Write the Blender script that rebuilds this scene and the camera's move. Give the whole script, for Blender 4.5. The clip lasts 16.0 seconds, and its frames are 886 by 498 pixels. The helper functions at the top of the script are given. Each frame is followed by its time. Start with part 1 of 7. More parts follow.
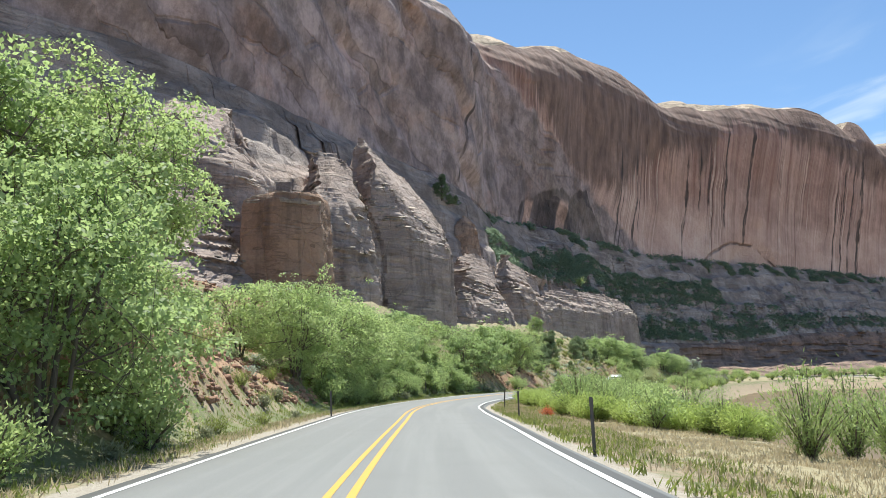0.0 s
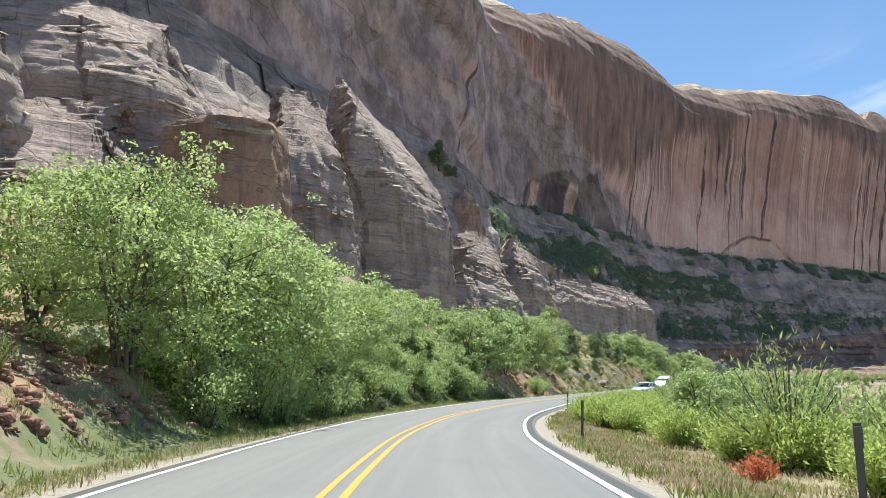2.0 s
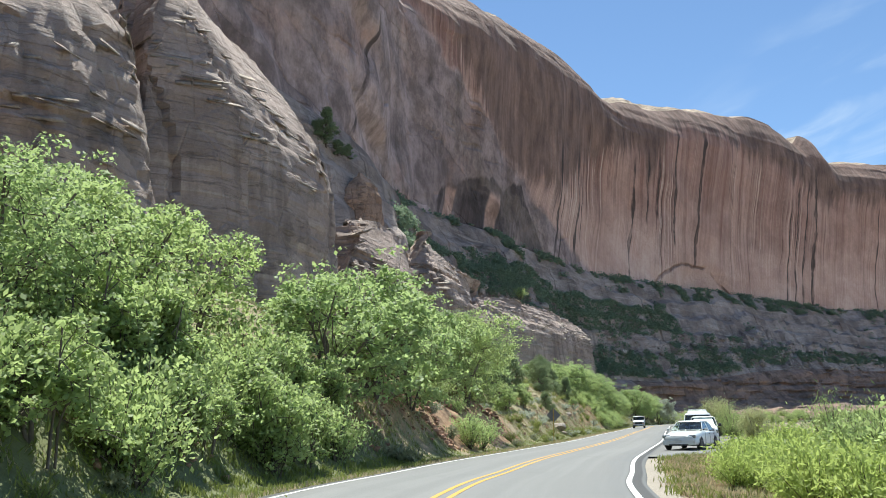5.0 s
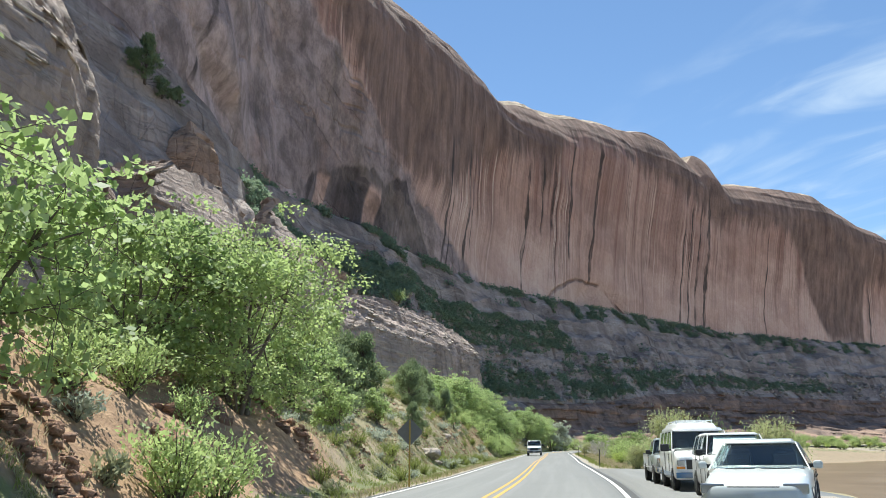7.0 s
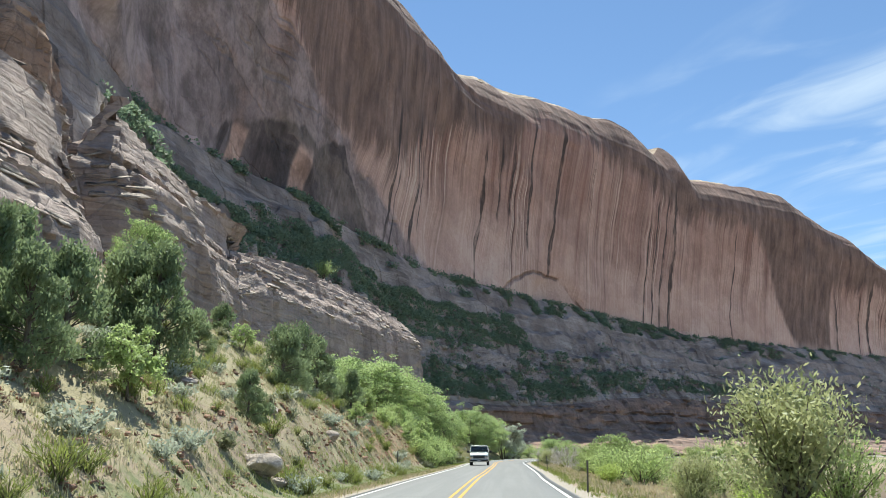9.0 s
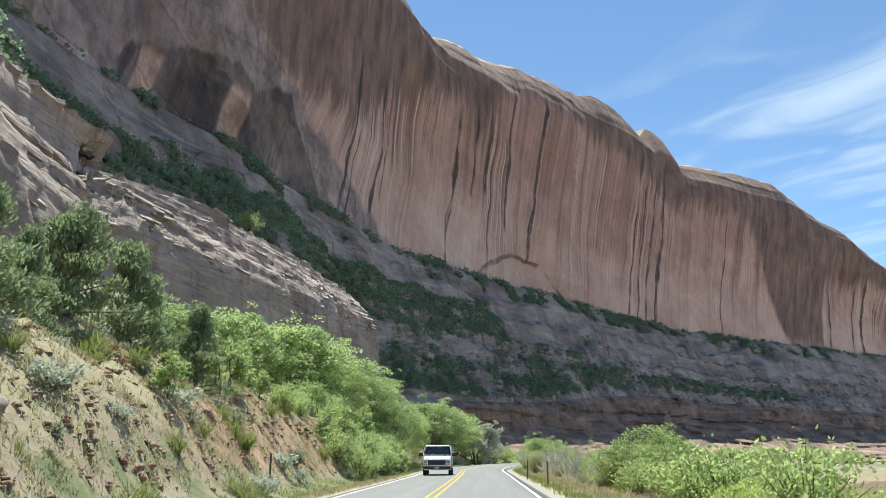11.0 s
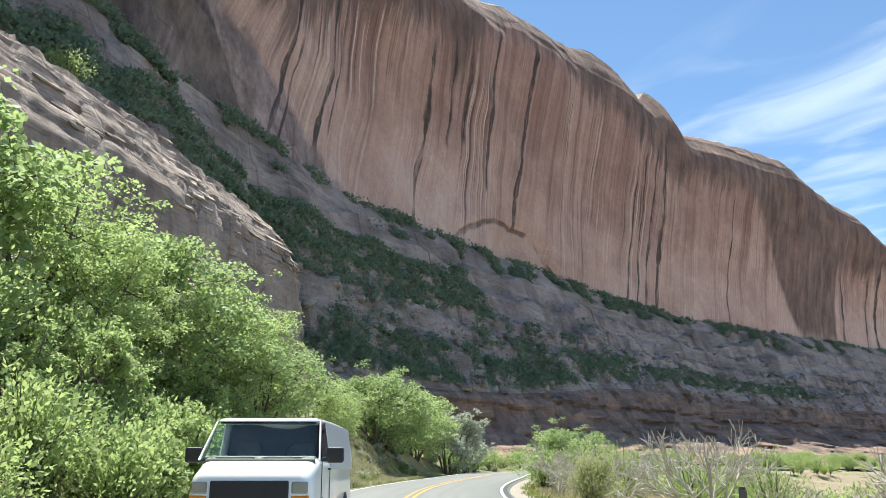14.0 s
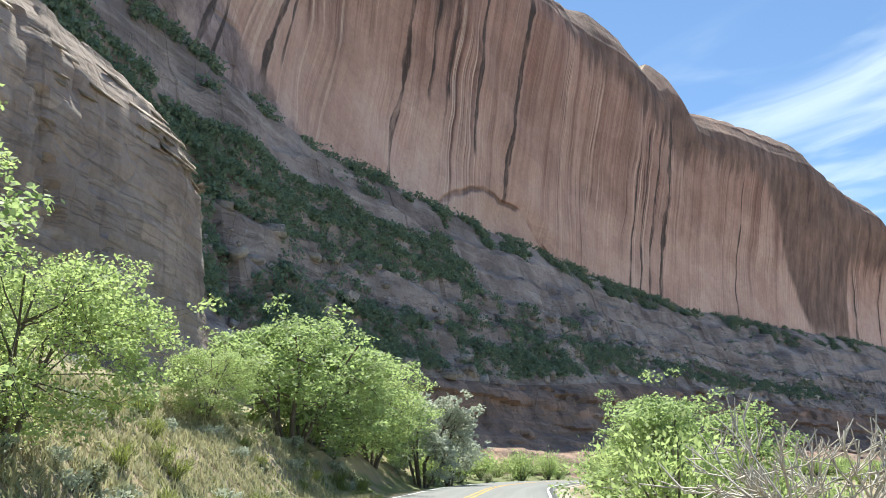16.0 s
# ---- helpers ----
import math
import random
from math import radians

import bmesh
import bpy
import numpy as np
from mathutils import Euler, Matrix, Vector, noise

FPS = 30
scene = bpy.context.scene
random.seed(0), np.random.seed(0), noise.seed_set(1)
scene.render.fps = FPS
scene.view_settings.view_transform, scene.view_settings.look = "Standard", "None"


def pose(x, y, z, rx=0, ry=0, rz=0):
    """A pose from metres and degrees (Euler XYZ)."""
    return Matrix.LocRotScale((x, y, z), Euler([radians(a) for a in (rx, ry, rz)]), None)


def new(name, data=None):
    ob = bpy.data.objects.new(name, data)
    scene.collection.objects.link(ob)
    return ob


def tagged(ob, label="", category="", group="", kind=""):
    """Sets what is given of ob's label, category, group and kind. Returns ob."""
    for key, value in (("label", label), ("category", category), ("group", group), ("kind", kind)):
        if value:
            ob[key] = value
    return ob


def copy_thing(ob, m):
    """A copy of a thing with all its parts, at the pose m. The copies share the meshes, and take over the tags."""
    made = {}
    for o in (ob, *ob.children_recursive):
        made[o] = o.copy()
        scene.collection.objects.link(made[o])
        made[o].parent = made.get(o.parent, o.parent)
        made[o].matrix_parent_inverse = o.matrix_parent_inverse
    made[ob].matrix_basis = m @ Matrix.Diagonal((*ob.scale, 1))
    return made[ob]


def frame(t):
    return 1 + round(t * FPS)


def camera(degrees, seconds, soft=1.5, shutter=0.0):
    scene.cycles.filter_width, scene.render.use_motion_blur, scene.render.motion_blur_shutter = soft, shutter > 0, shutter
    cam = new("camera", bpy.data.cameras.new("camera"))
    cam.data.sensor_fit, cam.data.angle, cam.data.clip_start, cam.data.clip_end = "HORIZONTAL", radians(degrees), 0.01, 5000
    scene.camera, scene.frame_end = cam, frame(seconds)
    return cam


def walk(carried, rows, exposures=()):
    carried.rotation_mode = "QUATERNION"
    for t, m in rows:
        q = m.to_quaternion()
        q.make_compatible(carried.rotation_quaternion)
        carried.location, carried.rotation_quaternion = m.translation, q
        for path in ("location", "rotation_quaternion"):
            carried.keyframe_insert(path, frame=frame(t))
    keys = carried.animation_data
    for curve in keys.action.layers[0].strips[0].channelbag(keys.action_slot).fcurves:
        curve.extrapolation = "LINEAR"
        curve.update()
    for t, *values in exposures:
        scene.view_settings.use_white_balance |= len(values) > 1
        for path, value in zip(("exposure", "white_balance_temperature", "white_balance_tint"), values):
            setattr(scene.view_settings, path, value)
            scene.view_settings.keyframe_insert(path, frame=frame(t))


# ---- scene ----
cam = camera(54.4, 16.0, 0.9)
METRES, EYE, TILT, LEAN, TURN = 255.0, 1.38, 8.6, 0.5, 0.0
ROWS = [
    (0.0, 0.0, 0.0, 0.0, 0.0, 0.0, -0.0),
    (0.5, -0.0006, 0.0308, -0.005, -0.01, 0.04, -0.22),
    (1.0, -0.0013, 0.0626, -0.0099, -0.05, 0.05, -0.33),
    (1.5, -0.0016, 0.094, -0.0149, -0.17, 0.11, -0.46),
    (2.0, -0.0015, 0.1259, -0.0198, -0.38, 0.12, -0.68),
    (2.5, -0.0007, 0.1569, -0.0247, -0.65, 0.1, -0.85),
    (3.0, 0.0009, 0.1878, -0.0296, -0.94, 0.1, -0.95),
    (3.5, 0.0029, 0.2186, -0.0346, -1.32, 0.22, -0.98),
    (4.0, 0.0057, 0.2489, -0.0394, -1.84, 0.56, -0.94),
    (4.5, 0.0094, 0.2792, -0.0441, -3.41, 1.76, -0.63),
    (5.0, 0.0144, 0.309, -0.0485, -6.26, 3.32, -0.4),
    (7.5, 0.0574, 0.4538, -0.0697, -14.59, 5.26, -2.11),
    (8.0, 0.0683, 0.4818, -0.0736, -15.4, 5.41, -2.42),
    (8.5, 0.0795, 0.5099, -0.0775, -16.03, 5.5, -2.7),
    (9.0, 0.0908, 0.5382, -0.0815, -16.58, 5.59, -2.88),
    (11.5, 0.1477, 0.6837, -0.1021, -18.55, 5.95, -3.08),
    (12.0, 0.1591, 0.7127, -0.1061, -18.83, 5.96, -3.07),
    (12.5, 0.1703, 0.7417, -0.1101, -19.11, 6.05, -3.09),
    (13.0, 0.1816, 0.7706, -0.1141, -19.35, 6.09, -3.21),
    (13.5, 0.1929, 0.7998, -0.1182, -19.59, 6.21, -3.31),
    (14.0, 0.2043, 0.829, -0.1223, -19.8, 6.33, -3.43),
    (14.5, 0.2157, 0.8582, -0.1264, -19.99, 6.4, -3.5),
    (15.0, 0.2271, 0.8879, -0.1305, -20.2, 6.55, -3.52),
    (15.5, 0.2387, 0.9173, -0.1345, -20.49, 6.7, -3.64),
    (16.0, 0.2508, 0.9464, -0.1385, -20.91, 6.77, -3.77),
]
walk(cam, [(t, pose(0, 0, EYE, TILT, LEAN, TURN) @ pose(METRES * x, METRES * y, METRES * z, 90 + pitch, roll, yaw)) for t, x, y, z, yaw, pitch, roll in ROWS],
     [(0.0, 0.68, 6250, 2), (7.5, 0.70, 6200, 1), (12.0, 0.80, 6250, -1), (16.0, 0.98, 6350, 1)])

# ---- sky and sun ----
SUN_AZ, SUN_EL = 3.0, 68.5          # compass degrees clockwise from +y, and height
world = bpy.data.worlds.new("sky")
scene.world = world
world.use_nodes = True
_nt = world.node_tree
_nt.nodes.clear()
_out = _nt.nodes.new("ShaderNodeOutputWorld")
_bg = _nt.nodes.new("ShaderNodeBackground")
_sky = _nt.nodes.new("ShaderNodeTexSky")
_sky.sky_type = "NISHITA"
_sky.sun_disc = False
_sky.sun_elevation, _sky.sun_rotation = radians(SUN_EL), radians(SUN_AZ)
_sky.altitude, _sky.air_density, _sky.dust_density, _sky.ozone_density = 1400, 0.9, 0.02, 2.0
_bg.inputs["Strength"].default_value = 0.11
# thin cirrus, drawn out along one direction of the sky
_tc = _nt.nodes.new("ShaderNodeTexCoord")
_sep = _nt.nodes.new("ShaderNodeSeparateXYZ")
_nt.links.new(_tc.outputs["Generated"], _sep.inputs[0])


def _wm(op, a, b=None, c=None):
    n = _nt.nodes.new("ShaderNodeMath")
    n.operation = op
    for k, v in enumerate((a, b, c)):
        if v is None:
            continue
        if isinstance(v, (int, float)):
            n.inputs[k].default_value = v
        else:
            _nt.links.new(v, n.inputs[k])
    return n.outputs[0]


_zz = _wm("MAXIMUM", _sep.outputs[2], 0.05)
_px, _py = _wm("DIVIDE", _sep.outputs[0], _zz), _wm("DIVIDE", _sep.outputs[1], _zz)
_across = _wm("ADD", _px, _wm("MULTIPLY", _py, 0.11))
_comb = _nt.nodes.new("ShaderNodeCombineXYZ")
_nt.links.new(_wm("MULTIPLY", _across, 3.4), _comb.inputs[0])
_nt.links.new(_wm("MULTIPLY", _py, 1.5), _comb.inputs[1])
_noise = _nt.nodes.new("ShaderNodeTexNoise")
_noise.inputs["Scale"].default_value, _noise.inputs["Detail"].default_value = 1.0, 8
_noise.inputs["Distortion"].default_value = 0.9
_nt.links.new(_comb.outputs[0], _noise.inputs["Vector"])


def _ramp(v, a, b, lo, hi):
    n = _nt.nodes.new("ShaderNodeMapRange")
    n.interpolation_type = "SMOOTHSTEP"
    for k, w in (("From Min", a), ("From Max", b), ("To Min", lo), ("To Max", hi)):
        n.inputs[k].default_value = w
    _nt.links.new(v, n.inputs["Value"])
    return n.outputs[0]


# the veil begins beyond the blue part of the sky; two streaks in it are bright
_veil = _ramp(_across, 1.15, 1.85, 0.0, 1.0)
_bright = _wm("MAXIMUM", _ramp(_wm("ABSOLUTE", _wm("SUBTRACT", _across, 1.92)), 0.0, 0.16, 0.15, 0.0), _ramp(_wm("ABSOLUTE", _wm("SUBTRACT", _across, 2.22)), 0.0, 0.16, 0.09, 0.0))
_cloud = _ramp(_wm("ADD", _noise.outputs["Fac"], _bright), 0.44, 0.90, 0.0, 0.70)
_cloud = _wm("MULTIPLY", _cloud, _veil)
_mix = _nt.nodes.new("ShaderNodeMix")
_mix.data_type = "RGBA"
_nt.links.new(_cloud, _mix.inputs["Factor"])
_nt.links.new(_sky.outputs[0], _mix.inputs["A"])
_mix.inputs["B"].default_value = (4.9, 5.4, 6.1, 1)
_nt.links.new(_mix.outputs["Result"], _bg.inputs["Color"])
_nt.links.new(_bg.outputs[0], _out.inputs["Surface"])

sun_data = bpy.data.lights.new("sun", "SUN")
sun_data.energy, sun_data.angle, sun_data.color = 5.1, radians(0.53), (1.0, 0.95, 0.87)
sun = new("sun", sun_data)
_az, _el = radians(SUN_AZ), radians(SUN_EL)
SUN_DIR = Vector((math.sin(_az) * math.cos(_el), math.cos(_az) * math.cos(_el), math.sin(_el)))
sun.matrix_world = Matrix.Translation((0, 0, 200)) @ SUN_DIR.to_track_quat("Z", "Y").to_matrix().to_4x4()

# ---- materials ----
class Nodes:
    """A short way to write a node material."""

    def __init__(self, name):
        self.mat = bpy.data.materials.new(name)
        self.mat.use_nodes = True
        self.nt = self.mat.node_tree
        self.bsdf = self.nt.nodes["Principled BSDF"]
        self.out = self.nt.nodes["Material Output"]

    def put(self, socket, v):
        if isinstance(v, bpy.types.NodeSocket):
            self.nt.links.new(v, socket)
        else:
            socket.default_value = v

    def node(self, kind, **inputs):
        n = self.nt.nodes.new(kind)
        for k, v in inputs.items():
            self.put(n.inputs[k.replace("_", " ")], v)
        return n

    def math(self, op, a, b=0.0, c=0.0):
        n = self.nt.nodes.new("ShaderNodeMath")
        n.operation = op
        for k, v in enumerate((a, b, c)):
            self.put(n.inputs[k], v)
        return n.outputs[0]

    def vec(self, x=0.0, y=0.0, z=0.0):
        n = self.nt.nodes.new("ShaderNodeCombineXYZ")
        for k, v in enumerate((x, y, z)):
            self.put(n.inputs[k], v)
        return n.outputs[0]

    def xyz(self, v):
        n = self.nt.nodes.new("ShaderNodeSeparateXYZ")
        self.put(n.inputs[0], v)
        return n.outputs

    def place(self):
        return self.nt.nodes.new("ShaderNodeNewGeometry").outputs["Position"]

    def local(self):
        return self.nt.nodes.new("ShaderNodeTexCoord").outputs["Object"]

    def uv(self):
        return self.nt.nodes.new("ShaderNodeTexCoord").outputs["UV"]

    def noise(self, v, scale=1.0, detail=5.0, rough=0.55, distort=0.0):
        return self.node("ShaderNodeTexNoise", Vector=v, Scale=scale, Detail=detail, Roughness=rough, Distortion=distort).outputs["Fac"]

    def voronoi(self, v, scale=1.0, feature="F1", out="Distance"):
        n = self.node("ShaderNodeTexVoronoi", Vector=v, Scale=scale)
        n.feature = feature
        return n.outputs[out]

    def ramp(self, v, a, b, lo=0.0, hi=1.0):
        n = self.node("ShaderNodeMapRange", Value=v, From_Min=a, From_Max=b, To_Min=lo, To_Max=hi)
        n.interpolation_type = "SMOOTHSTEP"
        return n.outputs[0]

    def ramp_line(self, v, a, b):
        return self.node("ShaderNodeMapRange", Value=v, From_Min=a, From_Max=b).outputs[0]

    def mix(self, f, a, b, mode="MIX"):
        n = self.nt.nodes.new("ShaderNodeMix")
        n.data_type, n.blend_type = "RGBA", mode
        for k, v in (("Factor", f), ("A", a), ("B", b)):
            if isinstance(v, tuple) and len(v) == 3:
                v = (*v, 1)
            self.put([s for s in n.inputs if s.name == k and (s.type == "RGBA" or k == "Factor" and s.type == "VALUE")][0], v)
        return [s for s in n.outputs if s.type == "RGBA"][0]

    def attr(self, name):
        n = self.nt.nodes.new("ShaderNodeAttribute")
        n.attribute_name = name
        return n.outputs

    def island(self):
        return self.nt.nodes.new("ShaderNodeNewGeometry").outputs["Random Per Island"]

    def chance(self):
        return self.nt.nodes.new("ShaderNodeObjectInfo").outputs["Random"]

    def bump(self, height, strength=0.5, distance=0.1, normal=None):
        n = self.node("ShaderNodeBump", Height=height, Strength=strength, Distance=distance)
        if normal is not None:
            self.put(n.inputs["Normal"], normal)
        return n.outputs[0]

    def done(self, color=None, rough=0.8, metal=0.0, normal=None, **more):
        if color is not None:
            self.put(self.bsdf.inputs["Base Color"], (*color, 1) if isinstance(color, tuple) and len(color) == 3 else color)
        self.put(self.bsdf.inputs["Roughness"], rough)
        self.put(self.bsdf.inputs["Metallic"], metal)
        if normal is not None:
            self.put(self.bsdf.inputs["Normal"], normal)
        for k, v in more.items():
            self.put(self.bsdf.inputs[k.replace("_", " ")], v)
        return self.mat


def table(m, x, lo, hi, rows, top):
    """A height that changes along the way: rows of (x, value), values up to top."""
    n = m.node("ShaderNodeValToRGB", Fac=m.ramp_line(x, lo, hi))
    e = n.color_ramp.elements
    for k, (a, b) in enumerate(rows):
        el = e[k] if k < 2 else e.new(0.999)
        el.position, el.color = (a - lo) / (hi - lo), (b / top, b / top, b / top, 1)
    return m.math("MULTIPLY", m.xyz(n.outputs[0])[0], top)


def mat_wall():
    """Tall sandstone wall: pale pink rock under a dark crown of desert varnish, streaks running down it. UV: metres along (400 where the streaks begin), metres up."""
    m = Nodes("streaked_sandstone")
    u, v, _ = m.xyz(m.uv())
    A, S, X = (lambda a, b: m.math("ADD", a, b)), (lambda a, b: m.math("SUBTRACT", a, b)), (lambda a, b: m.math("MULTIPLY", a, b))
    lesser, greater = (lambda a, b: m.math("MINIMUM", a, b)), (lambda a, b: m.math("MAXIMUM", a, b))

    def field(fu, fv, seed, detail=4, rough=0.55, base=None):
        return m.noise(m.vec(X(us if base is None else base, fu), X(v, fv), seed), 1, detail, rough)

    def between(x, lo, hi, soft=1.0):
        return X(m.ramp(x, lo - soft, lo + soft), m.ramp(x, hi + soft, hi - soft))

    # streaks hang straight above and swing to the near side over the foot of the wall
    up = S(v, 54.0)
    foot_lean = table(m, u, 380, 900, [(380, 0.36), (532, 0.36), (562, 0.16), (900, 0.16)], 1.0)
    head_lean = table(m, u, 380, 900, [(380, 0.0), (538, 0.0), (562, 0.16), (900, 0.16)], 1.0)
    sag = X(S(m.noise(m.vec(X(u, 0.025), X(v, 0.03), 1.0), 1, 2), 0.5), 5.0)
    us = A(S(S(u, X(foot_lean, lesser(up, 26.0))), X(head_lean, greater(S(up, 26.0), 0.0))), sag)
    # the stained part begins behind a slanting edge of broken slabs
    rag = A(X(S(m.noise(m.vec(X(u, 0.05), X(v, 0.05), 8.0), 1, 5, 0.6), 0.5), 46.0), X(S(m.noise(m.vec(X(u, 0.3), X(v, 0.25), 18.0), 1, 3, 0.6), 0.5), 12.0))
    streaky = m.ramp(A(S(A(u, X(v, 2.3)), 622.0), rag), -5.0, 9.0)
    big = field(0.03, 0.03, 0.5, 5, 0.6, u)
    blot = m.noise(m.vec(X(u, 0.055), X(v, 0.05), 71.0), 1, 6, 0.65)
    plain = m.mix(m.ramp(big, 0.33, 0.66), (0.262, 0.198, 0.187), (0.408, 0.314, 0.298))
    plain = m.mix(X(m.ramp(blot, 0.52, 0.66), 0.55), plain, (0.400, 0.250, 0.194))
    pink = m.mix(m.ramp(big, 0.35, 0.65), (0.555, 0.362, 0.290), (0.670, 0.468, 0.384))
    col = m.mix(streaky, plain, pink)
    # reddish wash that thickens towards the rim
    wash = X(X(m.ramp(A(v, X(S(blot, 0.5), 60.0)), 56.0, 112.0), m.ramp(field(0.07, 0.004, 41.0, 5, 0.65), 0.30, 0.60, 0.45, 1.0)), streaky)
    col = m.mix(X(wash, 0.82), col, (0.345, 0.196, 0.158))
    # curtains of many widths, gathered in bands; pale threads where water has washed the stain away
    crowd = m.ramp(field(0.030, 0.004, 31.0, 3), 0.42, 0.56)
    low = m.ramp(A(v, X(S(field(0.13, 0.008, 17.0, 4, 0.65), 0.5), 95.0)), 56.0, 98.0)
    broken = m.ramp(blot, 0.36, 0.60, 0.2, 1.0)
    rust = m.ramp(field(0.10, 0.0012, 7.0, 6, 0.7), 0.47, 0.60)
    col = m.mix(X(X(rust, low), X(streaky, 0.75)), col, (0.240, 0.122, 0.094))
    thin = m.ramp(field(0.55, 0.0012, 5.0, 5, 0.7), 0.515, 0.56)
    col = m.mix(X(X(X(thin, broken), m.ramp(crowd, 0, 1, 0.22, 1.0)), X(streaky, m.ramp(low, 0, 1, 0.12, 1.0))), col, (0.150, 0.082, 0.067))
    chalk = m.ramp(field(0.75, 0.002, 21.0, 4, 0.6), 0.565, 0.615)
    col = m.mix(X(X(chalk, X(crowd, broken)), X(streaky, 0.95)), col, (0.700, 0.540, 0.440))
    fine = m.ramp(field(1.5, 0.004, 67.0, 4, 0.7), 0.34, 0.66)
    col = m.mix(X(streaky, m.ramp(field(0.06, 0.012, 69.0, 3), 0.40, 0.62, 0.02, 0.36)), col, m.mix(fine, (0.22, 0.21, 0.205), (0.78, 0.79, 0.795)), "OVERLAY")
    # dark crown: an uneven curtain below the rim, hanging to the foot in one place
    edge = table(m, u, 380, 900, [(395, 112), (430, 80), (448, 75), (470, 77), (488, 88), (505, 100), (536, 110), (546, 98), (556, 114), (572, 127), (602, 131), (650, 127), (664, 118), (685, 108), (734, 113), (750, 104), (758, 80), (769, 56), (800, 56), (806, 90), (850, 93), (890, 88)], 160.0)
    teeth = A(X(S(field(0.20, 0.010, 3.0, 5, 0.72), 0.5), 40.0), A(X(S(field(0.9, 0.010, 53.0, 3, 0.6), 0.5), 12.0), X(S(field(0.02, 0.03, 23.0, 3), 0.5), 14.0)))
    calm = table(m, u, 380, 900, [(380, 1.0), (735, 1.0), (748, 0.25), (798, 0.25), (808, 0.8), (900, 0.8)], 1.0)
    crown = X(m.ramp(A(S(v, edge), X(teeth, calm)), -4.0, 4.0), m.ramp(field(0.05, 0.05, 29.0, 5, 0.6), 0.30, 0.55, 0.70, 0.95))
    crown = X(crown, m.ramp(streaky, 0, 1, 0.30, 1.0))
    col = m.mix(crown, col, m.mix(m.ramp(field(0.28, 0.05, 27.0, 6, 0.65), 0.3, 0.7), (0.104, 0.066, 0.055), (0.275, 0.178, 0.140)))
    # bold black runs: foot along the wall, width, head, foot height
    bold = None
    for k, (c, w, hi, lo) in enumerate(((466.5, 1.0, 100, 53), (470, 0.5, 86, 54), (483, 1.1, 101, 59), (487, 0.5, 92, 64), (527.5, 1.0, 108, 56), (545, 0.8, 116, 83), (537, 0.6, 112, 80), (559.2, 0.9, 127, 73), (578, 1.2, 130, 66),
                                         (652, 0.5, 110, 54), (657.5, 0.6, 118, 54), (664, 0.7, 120, 54), (671, 1.4, 128, 54), (716, 0.4, 112, 56), (805.5, 0.9, 90, 56), (826, 0.5, 92, 56), (835, 1.5, 98, 55), (331, 0.8, 108, 55))):
        off = m.math("ABSOLUTE", S(A(us, X(S(m.noise(m.vec(X(v, 0.05), float(k), 0.0), 1, 3), 0.5), 3.0)), c))
        wide = X(m.ramp(m.noise(m.vec(X(v, 0.12), k + 50.0, 0.0), 1, 3), 0.3, 0.7, 0.25, 1.15), w)
        line = X(m.ramp(S(off, wide), 0.30, -0.15), X(m.ramp(v, lo - 1.0, lo + 3.0), m.ramp(v, hi + 3.0, hi - 8.0)))
        bold = line if bold is None else greater(bold, line)
    # recess low on the wall, near black below its roof, paler panels and ribs left
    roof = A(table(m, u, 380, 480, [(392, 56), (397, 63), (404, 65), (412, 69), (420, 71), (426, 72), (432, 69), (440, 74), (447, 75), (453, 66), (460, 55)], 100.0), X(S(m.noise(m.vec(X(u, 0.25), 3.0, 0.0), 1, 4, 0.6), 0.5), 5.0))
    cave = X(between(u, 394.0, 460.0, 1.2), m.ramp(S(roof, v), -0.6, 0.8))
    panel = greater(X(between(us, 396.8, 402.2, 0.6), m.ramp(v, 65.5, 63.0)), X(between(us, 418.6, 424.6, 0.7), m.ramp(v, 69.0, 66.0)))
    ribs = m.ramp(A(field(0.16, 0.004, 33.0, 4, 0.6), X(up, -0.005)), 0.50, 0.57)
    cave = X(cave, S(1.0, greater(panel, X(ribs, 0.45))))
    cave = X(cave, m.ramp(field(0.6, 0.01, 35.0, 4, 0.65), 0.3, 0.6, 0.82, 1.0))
    inky = X(m.ramp(field(0.6, 0.0012, 9.0, 4, 0.6), 0.60, 0.65), X(m.ramp(field(0.05, 0.02, 13.0, 3), 0.48, 0.60), low))
    runs = X(bold, m.ramp(field(0.35, 0.07, 61.0, 4, 0.65), 0.30, 0.56, 0.30, 1.0))
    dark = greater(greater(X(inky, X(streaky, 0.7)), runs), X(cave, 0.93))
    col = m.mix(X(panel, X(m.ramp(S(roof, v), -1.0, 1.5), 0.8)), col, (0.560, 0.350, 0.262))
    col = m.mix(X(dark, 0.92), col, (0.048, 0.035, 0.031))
    # grey-green drip stains on the plain part
    drip = X(m.ramp(m.noise(m.vec(X(u, 0.09), X(v, 0.012), 63.0), 1, 5, 0.65), 0.54, 0.66), m.ramp(streaky, 0, 1, 0.75, 0.0))
    col = m.mix(X(drip, m.ramp(blot, 0.35, 0.6, 0.2, 0.9)), col, (0.150, 0.120, 0.100))
    # scar of a fallen arch, clean below
    ring = m.math("SQRT", A(m.math("POWER", X(S(u, 575.0), 0.0294), 2.0), m.math("POWER", X(S(v, 45.0), 0.0455), 2.0)))
    ring = A(ring, X(S(m.noise(m.vec(X(u, 0.1), X(v, 0.1), 2.0), 1, 4), 0.5), 0.16))
